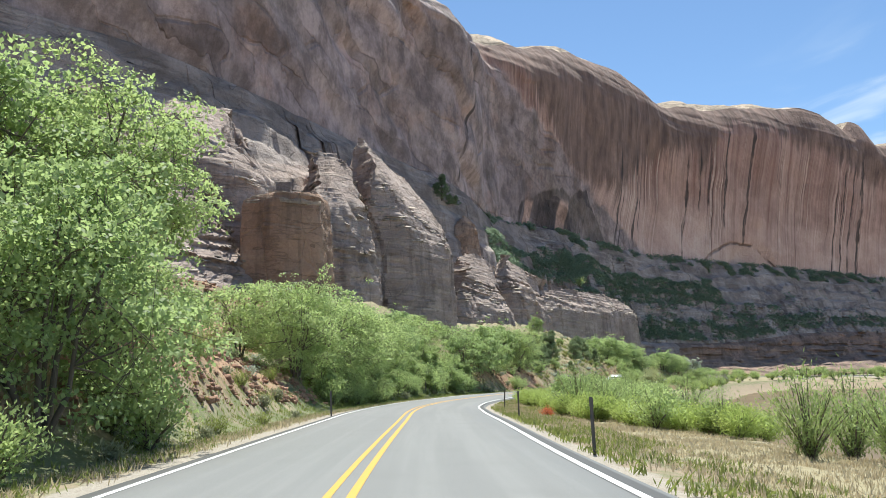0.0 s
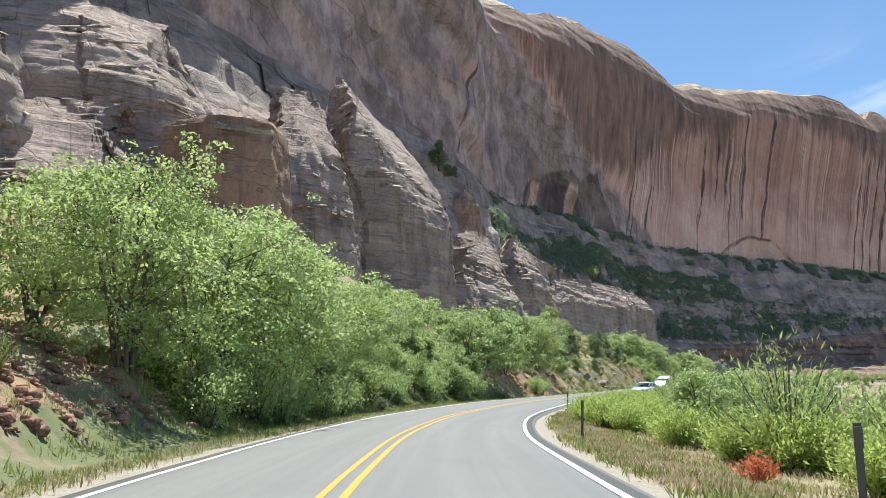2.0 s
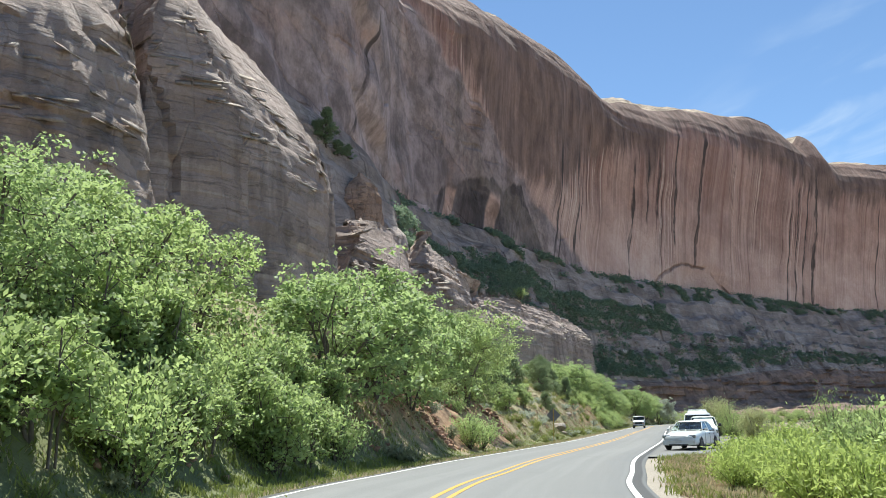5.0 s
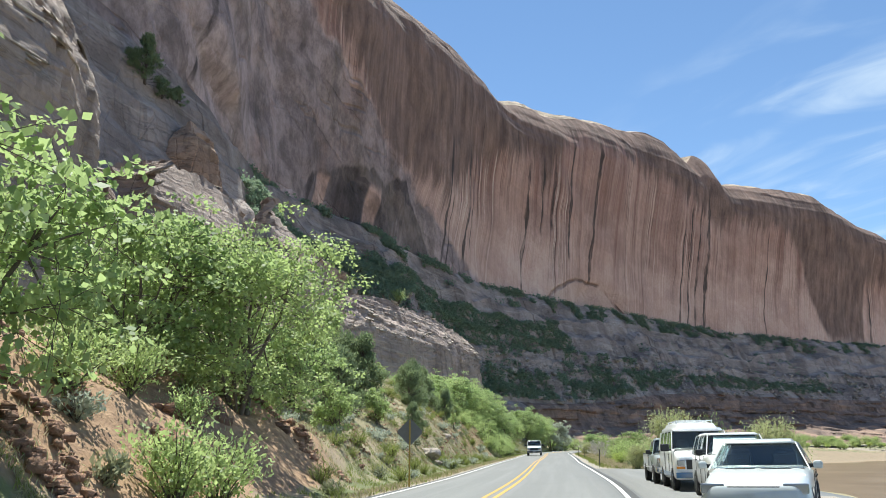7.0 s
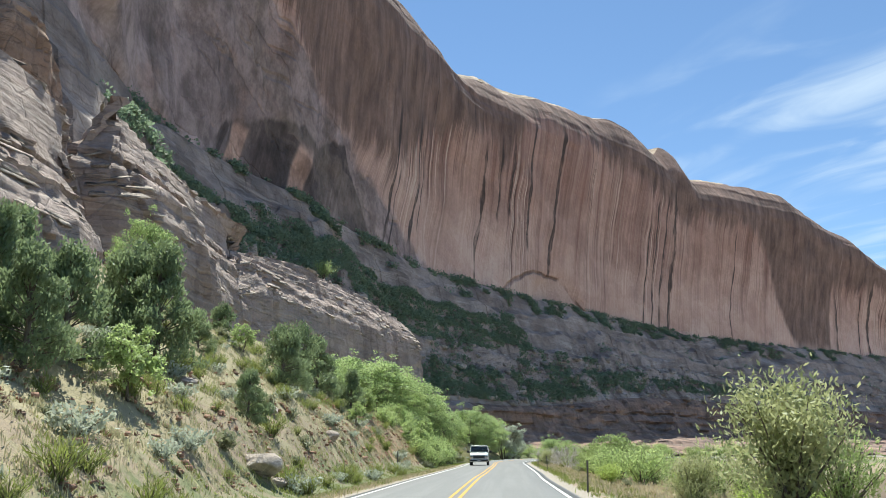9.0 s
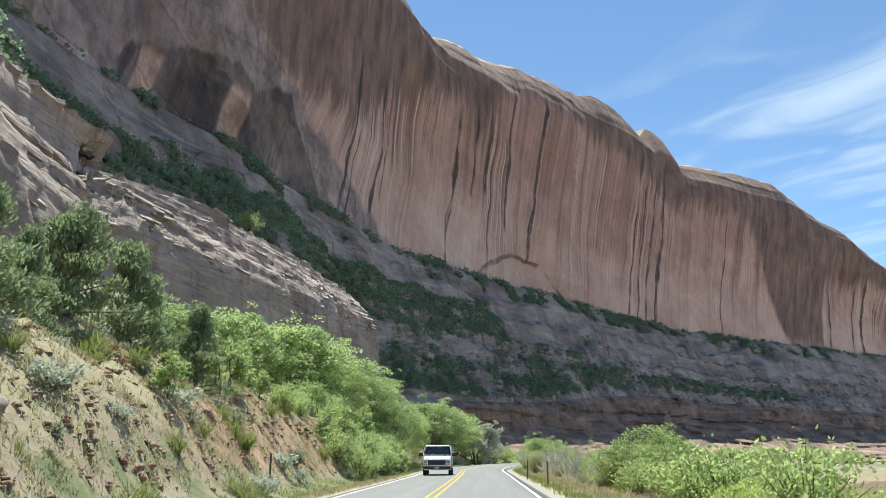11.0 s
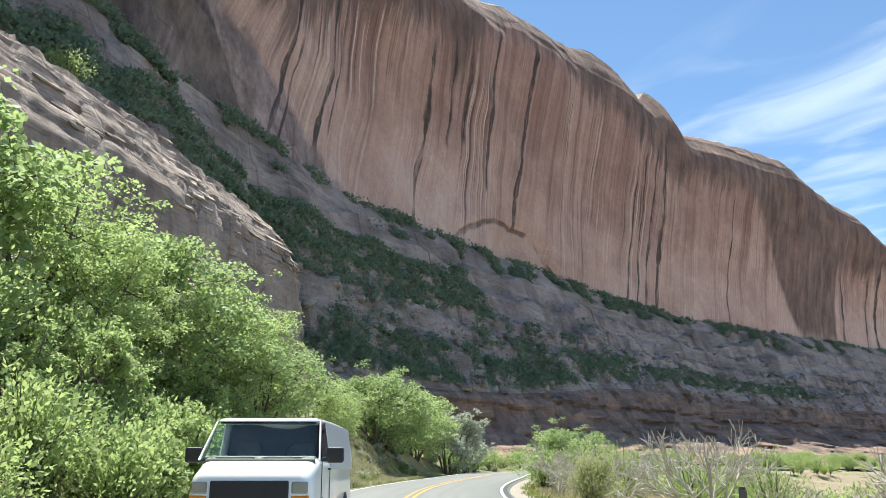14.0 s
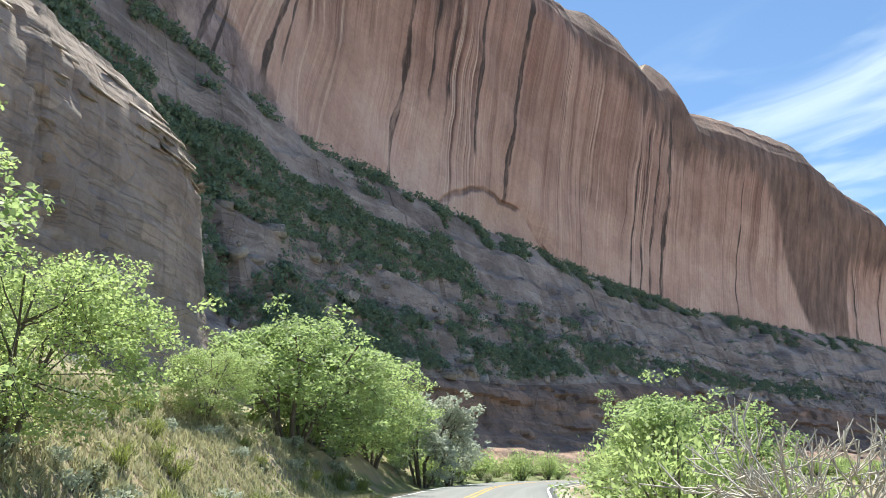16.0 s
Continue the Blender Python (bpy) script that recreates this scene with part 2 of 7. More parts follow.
    scar = X(m.ramp(m.math("ABSOLUTE", S(ring, 1.0)), 0.040, 0.010), m.ramp(field(0.08, 0.10, 51.0, 3, 0.5, u), 0.40, 0.55))
    col = m.mix(X(m.ramp(ring, 1.0, 0.94), 0.45), col, (0.565, 0.395, 0.315))
    col = m.mix(X(scar, 0.8), col, (0.150, 0.086, 0.064))
    # broken slabs: slanting joints in the plain part, fainter lower down in the streaked part
    su, sv = A(X(u, 0.90), X(v, -0.42)), A(X(u, 0.42), X(v, 0.90))
    wob = X(S(m.noise(m.vec(X(u, 0.06), X(v, 0.06), 5.0), 1, 4), 0.5), 18.0)
    cells = m.vec(X(A(su, wob), 0.045), X(A(sv, wob), 0.13), 2.0)
    jn = m.noise(m.vec(X(A(su, wob), 0.012), X(A(sv, wob), 0.060), 6.0), 1, 5, 0.62)
    seen = m.ramp(m.noise(m.vec(X(u, 0.05), X(v, 0.07), 44.0), 1, 4, 0.6), 0.42, 0.58)
    joint = X(X(m.ramp(m.voronoi(cells, 1, "DISTANCE_TO_EDGE"), 0.035, 0.008), seen), m.ramp(streaky, 0, 1, 0.9, 0.2))
    chip = m.xyz(m.voronoi(cells, 1, "F1", "Color"))[0]
    col = m.mix(m.ramp(streaky, 0, 1, 0.42, 0.10), col, m.mix(chip, (0.22, 0.215, 0.21), (0.74, 0.75, 0.76)), "OVERLAY")
    col = m.mix(X(joint, 0.13), col, (0.075, 0.052, 0.044))
    col = m.mix(X(m.ramp(jn, 0.51, 0.58), m.ramp(streaky, 0, 1, 0.22, 0.0)), col, (0.430, 0.335, 0.280))
    mottle = m.noise(m.vec(X(u, 0.16), X(v, 0.11), 77.0), 1, 8, 0.72)
    col = m.mix(m.ramp(streaky, 0, 1, 0.75, 0.20), col, m.mix(m.ramp(mottle, 0.36, 0.64), (0.24, 0.235, 0.235), (0.72, 0.725, 0.73)), "OVERLAY")
    g = m.noise(m.place(), 1.3, 9, 0.78)
    col = m.mix(0.8, col, m.mix(g, (0.25, 0.25, 0.25), (0.75, 0.75, 0.75)), "OVERLAY")
    cr = field(0.16, 0.05, 3.0, 6, 0.6)
    h = A(X(cr, 2.0), A(X(g, 0.7), A(X(joint, -1.2), A(X(chip, 0.5), X(scar, -1.8)))))
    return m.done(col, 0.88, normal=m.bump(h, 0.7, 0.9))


def mat_rock(name, lo, hi, pale, strata=1.0, blocky=0.5, streaks=0.55):
    """Layered sandstone: tone by place, thin beds, cracks and lichen."""
    m = Nodes(name)
    p = m.place()
    x, y, z = m.xyz(p)
    big = m.noise(p, 0.09, 4)
    col = m.mix(m.ramp(big, 0.35, 0.65), lo, hi)
    bed = m.noise(m.vec(m.math("MULTIPLY", x, 0.06), m.math("MULTIPLY", y, 0.06), m.math("MULTIPLY", z, 1.5 * strata)), 1, 5, 0.6)
    col = m.mix(m.math("MULTIPLY", m.ramp(bed, 0.52, 0.7), 0.35), col, pale)
    seam = m.noise(m.vec(m.math("MULTIPLY", x, 0.09), m.math("MULTIPLY", y, 0.09), m.math("MULTIPLY", z, 1.1 * strata)), 1, 4, 0.6)
    seam = m.ramp(m.math("ABSOLUTE", m.math("SUBTRACT", seam, 0.5)), 0.016, 0.004)
    col = m.mix(m.math("MULTIPLY", seam, 0.22), col, (0.075, 0.056, 0.046))
    stain = m.noise(m.vec(m.math("MULTIPLY", x, 0.5), m.math("MULTIPLY", y, 0.5), m.math("MULTIPLY", z, 0.05)), 1, 5)
    col = m.mix(m.math("MULTIPLY", m.ramp(stain, 0.5, 0.7), streaks), col, (0.085, 0.062, 0.05))
    warp = m.math("MULTIPLY", m.math("SUBTRACT", m.noise(p, 0.25, 3), 0.5), 3.0)
    slab = m.xyz(m.voronoi(m.vec(m.math("ADD", m.math("MULTIPLY", x, 0.16), warp), m.math("MULTIPLY", y, 0.16), m.math("ADD", m.math("MULTIPLY", z, 0.34 * strata), warp)), 1, "F1", "Color"))[0]
    col = m.mix(blocky, col, m.mix(slab, (0.24, 0.24, 0.24), (0.78, 0.77, 0.75)), "OVERLAY")
    g = m.noise(p, 2.4, 9, 0.76)
    col = m.mix(0.7, col, m.mix(g, (0.16, 0.155, 0.15), (0.84, 0.83, 0.82)), "OVERLAY")
    crack = m.ramp(m.voronoi(m.vec(m.math("MULTIPLY", x, 0.22), m.math("MULTIPLY", y, 0.22), m.math("MULTIPLY", z, 0.13)), 1, "DISTANCE_TO_EDGE"), 0.0, 0.035)
    h = m.math("ADD", m.math("ADD", m.math("MULTIPLY", bed, 1.3), m.math("MULTIPLY", slab, 0.5)), m.math("ADD", m.math("MULTIPLY", g, 0.6), m.math("SUBTRACT", m.math("MULTIPLY", crack, 0.35), m.math("MULTIPLY", seam, 0.5))))
    return m.done(col, 0.9, normal=m.bump(h, 0.8, 0.5))


def mat_ground():
    """Earth by zones painted on the mesh: r dry grass, g green growth, b bare red earth, a gravel."""
    m = Nodes("valley_ground")
    p = m.place()
    z = m.attr("zone")
    r, g, b = m.xyz(z["Vector"])
    n1, n2, n3 = m.noise(p, 0.35, 5), m.noise(p, 2.2, 6, 0.62), m.noise(p, 14.0, 4, 0.6)
    dirt = m.mix(n2, (0.195, 0.145, 0.098), (0.365, 0.280, 0.195))
    red = m.mix(m.ramp(n2, 0.3, 0.7), (0.235, 0.122, 0.066), (0.460, 0.278, 0.160))
    straw = m.mix(n3, (0.215, 0.190, 0.105), (0.400, 0.350, 0.205))
    green = m.mix(n3, (0.050, 0.085, 0.022), (0.135, 0.175, 0.050))
    gravel = m.mix(m.voronoi(p, 22.0, "F1", "Color"), (0.27, 0.235, 0.20), (0.42, 0.38, 0.33))
    edge = m.math("MULTIPLY", m.math("SUBTRACT", m.noise(p, 1.1, 6, 0.65), 0.5), 1.5)
    col = m.mix(m.ramp(m.math("ADD", b, edge), 0.3, 0.7), dirt, red)
    col = m.mix(m.ramp(m.math("ADD", r, edge), 0.35, 0.75), col, straw)
    col = m.mix(m.ramp(m.math("ADD", g, edge), 0.4, 0.8), col, green)
    col = m.mix(m.ramp(m.math("ADD", z["Alpha"], m.math("MULTIPLY", edge, 0.5)), 0.4, 0.6), col, gravel)
    col = m.mix(0.25, col, m.mix(n1, (0.12, 0.09, 0.06), (0.45, 0.36, 0.25)))
    h = m.math("ADD", m.math("MULTIPLY", n2, 0.6), m.math("MULTIPLY", n3, 0.25))
    return m.done(col, 0.95, normal=m.bump(h, 0.8, 0.18))


def mat_asphalt():
    m = Nodes("worn_asphalt")
    u, v, _ = m.xyz(m.uv())
    p = m.place()
    grain = m.noise(p, 60.0, 3, 0.7)
    patch = m.noise(p, 0.5, 5)
    wear = m.noise(m.vec(m.math("MULTIPLY", u, 1.6), m.math("MULTIPLY", v, 0.03)), 1, 4)
    col = m.mix(grain, (0.132, 0.131, 0.129), (0.220, 0.218, 0.214))
    col = m.mix(m.math("MULTIPLY", m.ramp(wear, 0.4, 0.7), 0.35), col, (0.260, 0.256, 0.249))
    col = m.mix(m.math("MULTIPLY", m.ramp(patch, 0.5, 0.75), 0.3), col, (0.150, 0.147, 0.144))
    seam = m.ramp(m.math("ABSOLUTE", m.math("SUBTRACT", m.math("ABSOLUTE", u), 3.68)), 0.22, 0.16)
    col = m.mix(m.math("MULTIPLY", seam, 0.75), col, (0.055, 0.053, 0.052))
    return m.done(col, 0.82, normal=m.bump(grain, 0.35, 0.01))


def mat_line(name, c):
    m = Nodes(name)
    p = m.place()
    worn = m.ramp(m.noise(p, 9.0, 6, 0.7), 0.62, 0.75)
    col = m.mix(m.math("MULTIPLY", worn, 0.6), c, (0.17, 0.165, 0.16))
    col = m.mix(m.math("MULTIPLY", m.noise(p, 1.5, 4), 0.25), col, tuple(x * 0.6 for x in c))
    return m.done(col, 0.65)


def mat_leaf(name, dark, light, glow=0.35, rough=0.55):
    """Leaves: each one its own tone, some light let through."""
    m = Nodes(name)
    k = m.island()
    t = m.chance()
    shoot = m.ramp(m.noise(m.local(), 0.9, 3, 0.6), 0.35, 0.65)
    col = m.mix(m.math("ADD", m.math("MULTIPLY", k, 0.45), m.math("MULTIPLY", shoot, 0.55)), dark, light)
    col = m.mix(m.math("MULTIPLY", t, 0.25), col, tuple(c * 0.7 for c in dark))
    m.done(col, rough, Specular_IOR_Level=0.35)
    tr = m.node("ShaderNodeBsdfTranslucent")
    m.put(tr.inputs["Color"], m.mix(0.5, col, tuple(min(1, c * 1.55) for c in light)))
    mx = m.node("ShaderNodeMixShader", Fac=glow)
    m.nt.links.new(m.bsdf.outputs[0], mx.inputs[1])
    m.nt.links.new(tr.outputs[0], mx.inputs[2])
    m.nt.links.new(mx.outputs[0], m.out.inputs["Surface"])
    return m.mat


def mat_bark(name, a, b):
    m = Nodes(name)
    x, y, z = m.xyz(m.local())
    n = m.noise(m.vec(m.math("MULTIPLY", x, 14), m.math("MULTIPLY", y, 14), m.math("MULTIPLY", z, 3)), 1, 5)
    return m.done(m.mix(n, a, b), 0.9, normal=m.bump(n, 0.6, 0.02))


def mat_water():
    m = Nodes("muddy_river")
    x, y, z = m.xyz(m.place())
    w = m.noise(m.vec(m.math("MULTIPLY", x, 0.9), m.math("MULTIPLY", y, 0.35)), 1, 5, 0.6)
    w2 = m.noise(m.vec(m.math("MULTIPLY", x, 0.12), m.math("MULTIPLY", y, 0.05)), 1, 3)
    col = m.mix(m.ramp(w2, 0.35, 0.65), (0.190, 0.135, 0.080), (0.250, 0.182, 0.115))
    return m.done(col, 0.28, normal=m.bump(w, 0.35, 0.08), Specular_IOR_Level=0.3)


M_WALL = mat_wall()
M_CAP = mat_rock("sunlit_cap_rock", (0.36, 0.28, 0.21), (0.48, 0.38, 0.29), (0.56, 0.46, 0.36))
M_BUTTRESS = mat_rock("grey_brown_buttress", (0.318, 0.244, 0.212), (0.438, 0.345, 0.304), (0.59, 0.51, 0.45), 1.0, 0.25, 0.40)
M_CUBE = mat_rock("brown_block_rock", (0.255, 0.158, 0.110), (0.370, 0.240, 0.168), (0.44, 0.33, 0.24), 0.4)
M_KNOB = mat_rock("orange_knob_rock", (0.345, 0.226, 0.160), (0.480, 0.328, 0.240), (0.54, 0.42, 0.32), 0.5)
M_BENCH = mat_rock("talus_rock", (0.205, 0.163, 0.145), (0.400, 0.328, 0.294), (0.60, 0.52, 0.47), 0.5, 0.2, 0.12)
M_LEDGE = mat_rock("red_ledge_rock", (0.195, 0.138, 0.115), (0.335, 0.222, 0.168), (0.46, 0.33, 0.26), 0.8)
M_RUBBLE = mat_rock("red_rubble", (0.310, 0.170, 0.115), (0.460, 0.280, 0.195), (0.46, 0.33, 0.23), 0.8)
M_BOULDER = mat_rock("pale_boulder_rock", (0.30, 0.265, 0.24), (0.42, 0.375, 0.34), (0.52, 0.47, 0.42), 0.6)
M_SLAB = mat_rock("pale_ledge_rock", (0.330, 0.275, 0.235), (0.470, 0.400, 0.345), (0.58, 0.51, 0.44), 0.8)
M_GROUND = mat_ground()
M_ASPHALT = mat_asphalt()
M_WHITE = mat_line("white_road_paint", (0.72, 0.72, 0.70))
M_YELLOW = mat_line("yellow_road_paint", (0.60, 0.33, 0.045))
M_WATER = mat_water()
M_LEAF = mat_leaf("fresh_green_leaf", (0.160, 0.220, 0.074), (0.445, 0.536, 0.222), 0.5)
M_LEAF_B = mat_leaf("deep_green_leaf", (0.136, 0.198, 0.072), (0.395, 0.490, 0.208), 0.5)
M_TAMARISK = mat_leaf("yellow_green_spray", (0.215, 0.285, 0.070), (0.450, 0.530, 0.165), 0.5)
M_FEATHER = mat_leaf("feathery_green_spray", (0.145, 0.200, 0.066), (0.350, 0.430, 0.165), 0.45)
M_REDWEED = mat_leaf("dry_red_weed", (0.340, 0.250, 0.160), (0.540, 0.430, 0.290), 0.45, 0.7)
M_SAGE = mat_leaf("grey_green_sage", (0.190, 0.205, 0.115), (0.360, 0.365, 0.230), 0.3)
M_OLIVE = mat_leaf("silver_olive_leaf", (0.260, 0.290, 0.210), (0.480, 0.510, 0.410), 0.35)
M_JUNIPER = mat_leaf("dark_juniper_spray", (0.105, 0.145, 0.075), (0.260, 0.320, 0.165), 0.4)
M_BRUSH = mat_leaf("dark_brush_leaf", (0.135, 0.190, 0.125), (0.245, 0.315, 0.205), 0.4)
M_DRYLEAF = mat_leaf("pale_tassel", (0.215, 0.260, 0.095), (0.500, 0.500, 0.270), 0.35)
M_OLIVEGRASS = mat_leaf("half_dry_grass_blade", (0.250, 0.245, 0.140), (0.450, 0.425, 0.260), 0.4, 0.7)
M_STRAW = mat_leaf("dry_grass_blade", (0.320, 0.265, 0.175), (0.540, 0.455, 0.310), 0.35, 0.7)
M_GRASS = mat_leaf("green_grass_blade", (0.130, 0.170, 0.040), (0.290, 0.320, 0.095), 0.4, 0.6)
M_REDLEAF = mat_leaf("orange_red_petal", (0.420, 0.105, 0.050), (0.700, 0.260, 0.130), 0.35)
M_BARK = mat_bark("grey_brown_bark", (0.075, 0.058, 0.045), (0.19, 0.155, 0.125))
M_DEAD = mat_bark("bleached_dead_wood", (0.34, 0.305, 0.275), (0.58, 0.54, 0.49))

def glass_material():
    m = Nodes("car_window_glass")
    return m.done((0.82, 0.92, 0.91), 0.01, Transmission_Weight=1.0, IOR=1.12, Coat_Weight=0.5, Coat_Roughness=0.02)


M_GLASS = glass_material()

# ---- plan of the valley ----
def spline(points, step):
    """Points along a smooth curve through the given ones, about step apart."""
    p = [np.array(q, float) for q in points]
    p = [2 * p[0] - p[1]] + p + [2 * p[-1] - p[-2]]
    out = []
    for a, b, c, d in zip(p, p[1:], p[2:], p[3:]):
        n = max(2, int(np.linalg.norm((c - b)[:2]) / step))
        for t in np.arange(n) / n:
            out.append(0.5 * (2 * b + (c - a) * t + (2 * a - 5 * b + 4 * c - d) * t * t + (3 * b - a - 3 * c + d) * t ** 3))
    out.append(p[-2])
    return np.array(out)


# the road's middle line: x, y, z
ROAD = spline([(-1.0, -120, 0.5), (-0.6, -60, 0.3), (-0.8, -20, 0.1), (-1.05, 0, 0.0), (-1.40, 16, -0.11), (-1.55, 32, -0.19), (-1.65, 47, -0.30),
               (-1.1, 62, -0.45), (1.0, 78, -0.48), (5.75, 98, -0.44), (8.5, 106.5, -0.42), (11.5, 115, -0.38), (15.3, 124.3, -0.33), (21.6, 139.5, -0.22), (27.7, 155.2, -0.13),
               (38.5, 183.6, 0.08), (43.8, 197, 0.20), (54.7, 225.1, 0.42), (66.1, 254.2, 0.70), (79.9, 281.4, 0.95), (92.9, 305.1, 1.15), (109, 325.6, 1.3),
               (131, 343, 1.4), (161, 359, 1.5), (200, 375, 1.6), (262, 396, 1.7), (350, 424, 1.8), (470, 455, 1.9)], 1.0)
_tan = np.gradient(ROAD[:, :2], axis=0)
_tan /= np.linalg.norm(_tan, axis=1)[:, None]
ROAD_SIDE = np.stack([_tan[:, 1], -_tan[:, 0]], 1)      # to the right of the way
ROAD_S = np.concatenate([[0], np.cumsum(np.linalg.norm(np.diff(ROAD[:, :2], axis=0), axis=1))])
S0 = float(ROAD_S[np.argmin(np.abs(ROAD[:, 1]))])


def road_frame(x, y):
    """Distance to the right of the road's middle, the road's height there, and the way along it from the start."""
    x, y = np.atleast_1d(np.asarray(x, float)), np.atleast_1d(np.asarray(y, float))
    d, z, s = np.empty(len(x)), np.empty(len(x)), np.empty(len(x))
    for i in range(0, len(x), 4000):
        a = x[i:i + 4000, None] - ROAD[None, :, 0]
        b = y[i:i + 4000, None] - ROAD[None, :, 1]
        q = a * a + b * b
        k = np.argmin(q, 1)
        r = np.arange(len(k))
        side = a[r, k] * ROAD_SIDE[k, 0] + b[r, k] * ROAD_SIDE[k, 1]
        d[i:i + 4000] = np.sign(side) * np.sqrt(q[r, k])
        z[i:i + 4000], s[i:i + 4000] = ROAD[k, 2], ROAD_S[k] - S0
    return d, z, s


def wave(x, y, seed, size):
    """Smooth uneven field, about -1 to 1, for whole arrays."""
    r = np.random.RandomState(seed)
    out = np.zeros_like(x)
    for k in range(9):
        f = (0.6 + 1.5 * r.rand()) / size * 2 * math.pi
        a = r.rand() * 2 * math.pi
        out += np.sin((x * math.cos(a) + y * math.sin(a)) * f + r.rand() * 6.28 + 1.7 * np.sin((x * math.sin(a) - y * math.cos(a)) * f * 0.6 + r.rand() * 6.28))
    return out / 5.0


RIVER_Z = -3.3
BANK_S = [-200, 0, 20, 34, 46, 60, 80, 98, 112, 125, 140, 160, 178, 196, 215, 240, 262, 300, 330, 360, 600]
BANK_K = [1.0, 0.9, 1.0, 1.15, 0.75, 0.55, 0.6, 0.85, 0.8, 1.0, 0.75, 0.65, 0.9, 1.05, 1.0, 1.0, 0.85, 0.7, 0.8, 0.8, 0.8]


def ground_height(x, y, rough=True):
    x, y = np.atleast_1d(np.asarray(x, float)), np.atleast_1d(np.asarray(y, float))
    d, z, s = road_frame(x, y)
    k = np.interp(s, BANK_S, BANK_K)
    left = np.interp(-d, [0, 3.6, 4.4, 5.8, 6.8, 8.6, 10.5, 14.0, 19.0, 27.0, 40.0, 70.0, 120.0], [-0.1, -0.1, -0.12, -0.25, 0.1, 2.5, 4.0, 5.8, 8.8, 13.4, 16.0, 18.0, 18.0])
    left = np.where(left > 0, left * np.where(-d < 26, k, k + (1 - k) * np.clip((-d - 26) / 20, 0, 1)), left)
    left = np.where(left > 0, left * np.interp(s, [312, 345], [1.0, 0.1]), left)
    right = np.interp(d, [0, 3.6, 4.4, 5.6, 8.0, 14.0, 17.0, 21.0, 26.0, 120.0, 135.0, 160.0, 400.0], [-0.1, -0.1, -0.12, -0.22, -0.5, -1.0, -1.6, -3.6, -5.0, -5.0, -3.0, 0.0, 2.0])
    # a wide gravel pull-out beside the road
    pull = np.clip((s - 112) / 8, 0, 1) * np.clip((176 - s) / 14, 0, 1)
    right = np.where((d > 3) & (d < 15), right * (1 - pull) + pull * np.interp(d, [3, 3.6, 9.5, 12, 15], [-0.1, -0.09, -0.1, -0.6, -1.2]), right)
    h = z + np.where(d < 0, left, right)
    if rough:
        far = np.clip((np.abs(d) - 5.0) / 4.0, 0, 1)
        steep = np.clip((-d - 7) / 3, 0, 1) * np.clip((60 + d) / 20, 0, 1)
        h = h + far * (0.10 * wave(x, y, 3, 5.0) + 0.05 * wave(x, y, 4, 1.9)) + steep * (0.55 * wave(x, y, 5, 13.0) + 0.30 * wave(x, y, 6, 4.2)) + np.clip((-d - 6.5) / 2, 0, 1) * np.clip((22 + d) / 6, 0, 1) * (0.22 * np.abs(wave(x, y, 7, 2.6)) - 0.35 * np.clip(wave(x, y, 8, 6.0), 0, 1))
    return h


def grid_mesh(name, xs, ys, zfun):
    X, Y = np.meshgrid(xs, ys)
    Z = zfun(X.ravel(), Y.ravel())
    v = np.stack([X.ravel(), Y.ravel(), Z], 1)
    nx, ny = len(xs), len(ys)
    i = (np.arange(ny - 1)[:, None] * nx + np.arange(nx - 1)[None]).ravel()
    f = np.stack([i, i + 1, i + nx + 1, i + nx], 1)
    return quads(name, v, f)


def quads(name, v, f, smooth=True, uv=None):
    """A mesh from arrays of corners and four-cornered faces (uv: one pair a corner)."""
    me = bpy.data.meshes.new(name)
    me.vertices.add(len(v))
    me.vertices.foreach_set("co", np.asarray(v, np.float32).ravel())
    me.loops.add(len(f) * 4)
    me.loops.foreach_set("vertex_index", np.asarray(f, np.int32).ravel())
    me.polygons.add(len(f))
    me.polygons.foreach_set("loop_start", np.arange(len(f), dtype=np.int32) * 4)
    me.update(calc_edges=True)
    if smooth:
        me.polygons.foreach_set("use_smooth", np.ones(len(f), bool))
    if uv is not None:
        layer = me.uv_layers.new(name="UVMap")
        layer.data.foreach_set("uv", np.asarray(uv, np.float32)[np.asarray(f).ravel()].ravel())
    me.validate()
    return me


def structure(name, me, mat, label, category):
    ob = new(name, me)
    me.materials.append(mat)
    return tagged(ob, label, category, kind="structure")


# ---- ground: one sheet to the horizon ----
_far = np.array([30, 70, 140, 260, 450, 800, 1400, 2400, 4000.0])
_xs = np.concatenate([-70 - _far[::-1], np.arange(-70, 30, 0.8), np.arange(30, 130, 1.0), 130 + _far])
_ys = np.concatenate([-40 - _far[::-1], np.arange(-40, 345, 0.8), np.arange(345, 400, 2.5), 400 + _far])
_me = grid_mesh("ground", _xs, _ys, ground_height)
_co = np.empty(len(_me.vertices) * 3, np.float32)
_me.vertices.foreach_get("co", _co)
_co = _co.reshape(-1, 3)
_d, _z, _s = road_frame(_co[:, 0], _co[:, 1])
_n = wave(_co[:, 0], _co[:, 1], 11, 9.0)
_n2 = wave(_co[:, 0], _co[:, 1], 12, 3.0)
_pull = np.clip((_s - 112) / 8, 0, 1) * np.clip((176 - _s) / 14, 0, 1)
_dry = np.where(_d > 0, np.interp(_d, [5, 6.5, 8, 13, 17], [0.1, 0.6, 0.95, 0.8, 0.3]), np.interp(-_d, [4.5, 6, 9, 12, 18, 60], [0.6, 0.6, 0.35, 0.65, 0.9, 0.7])) + 0.2 * _n
_dry += np.where(_d < -8, 0.25 * np.clip((_s - 140) / 15, 0, 1), 0)
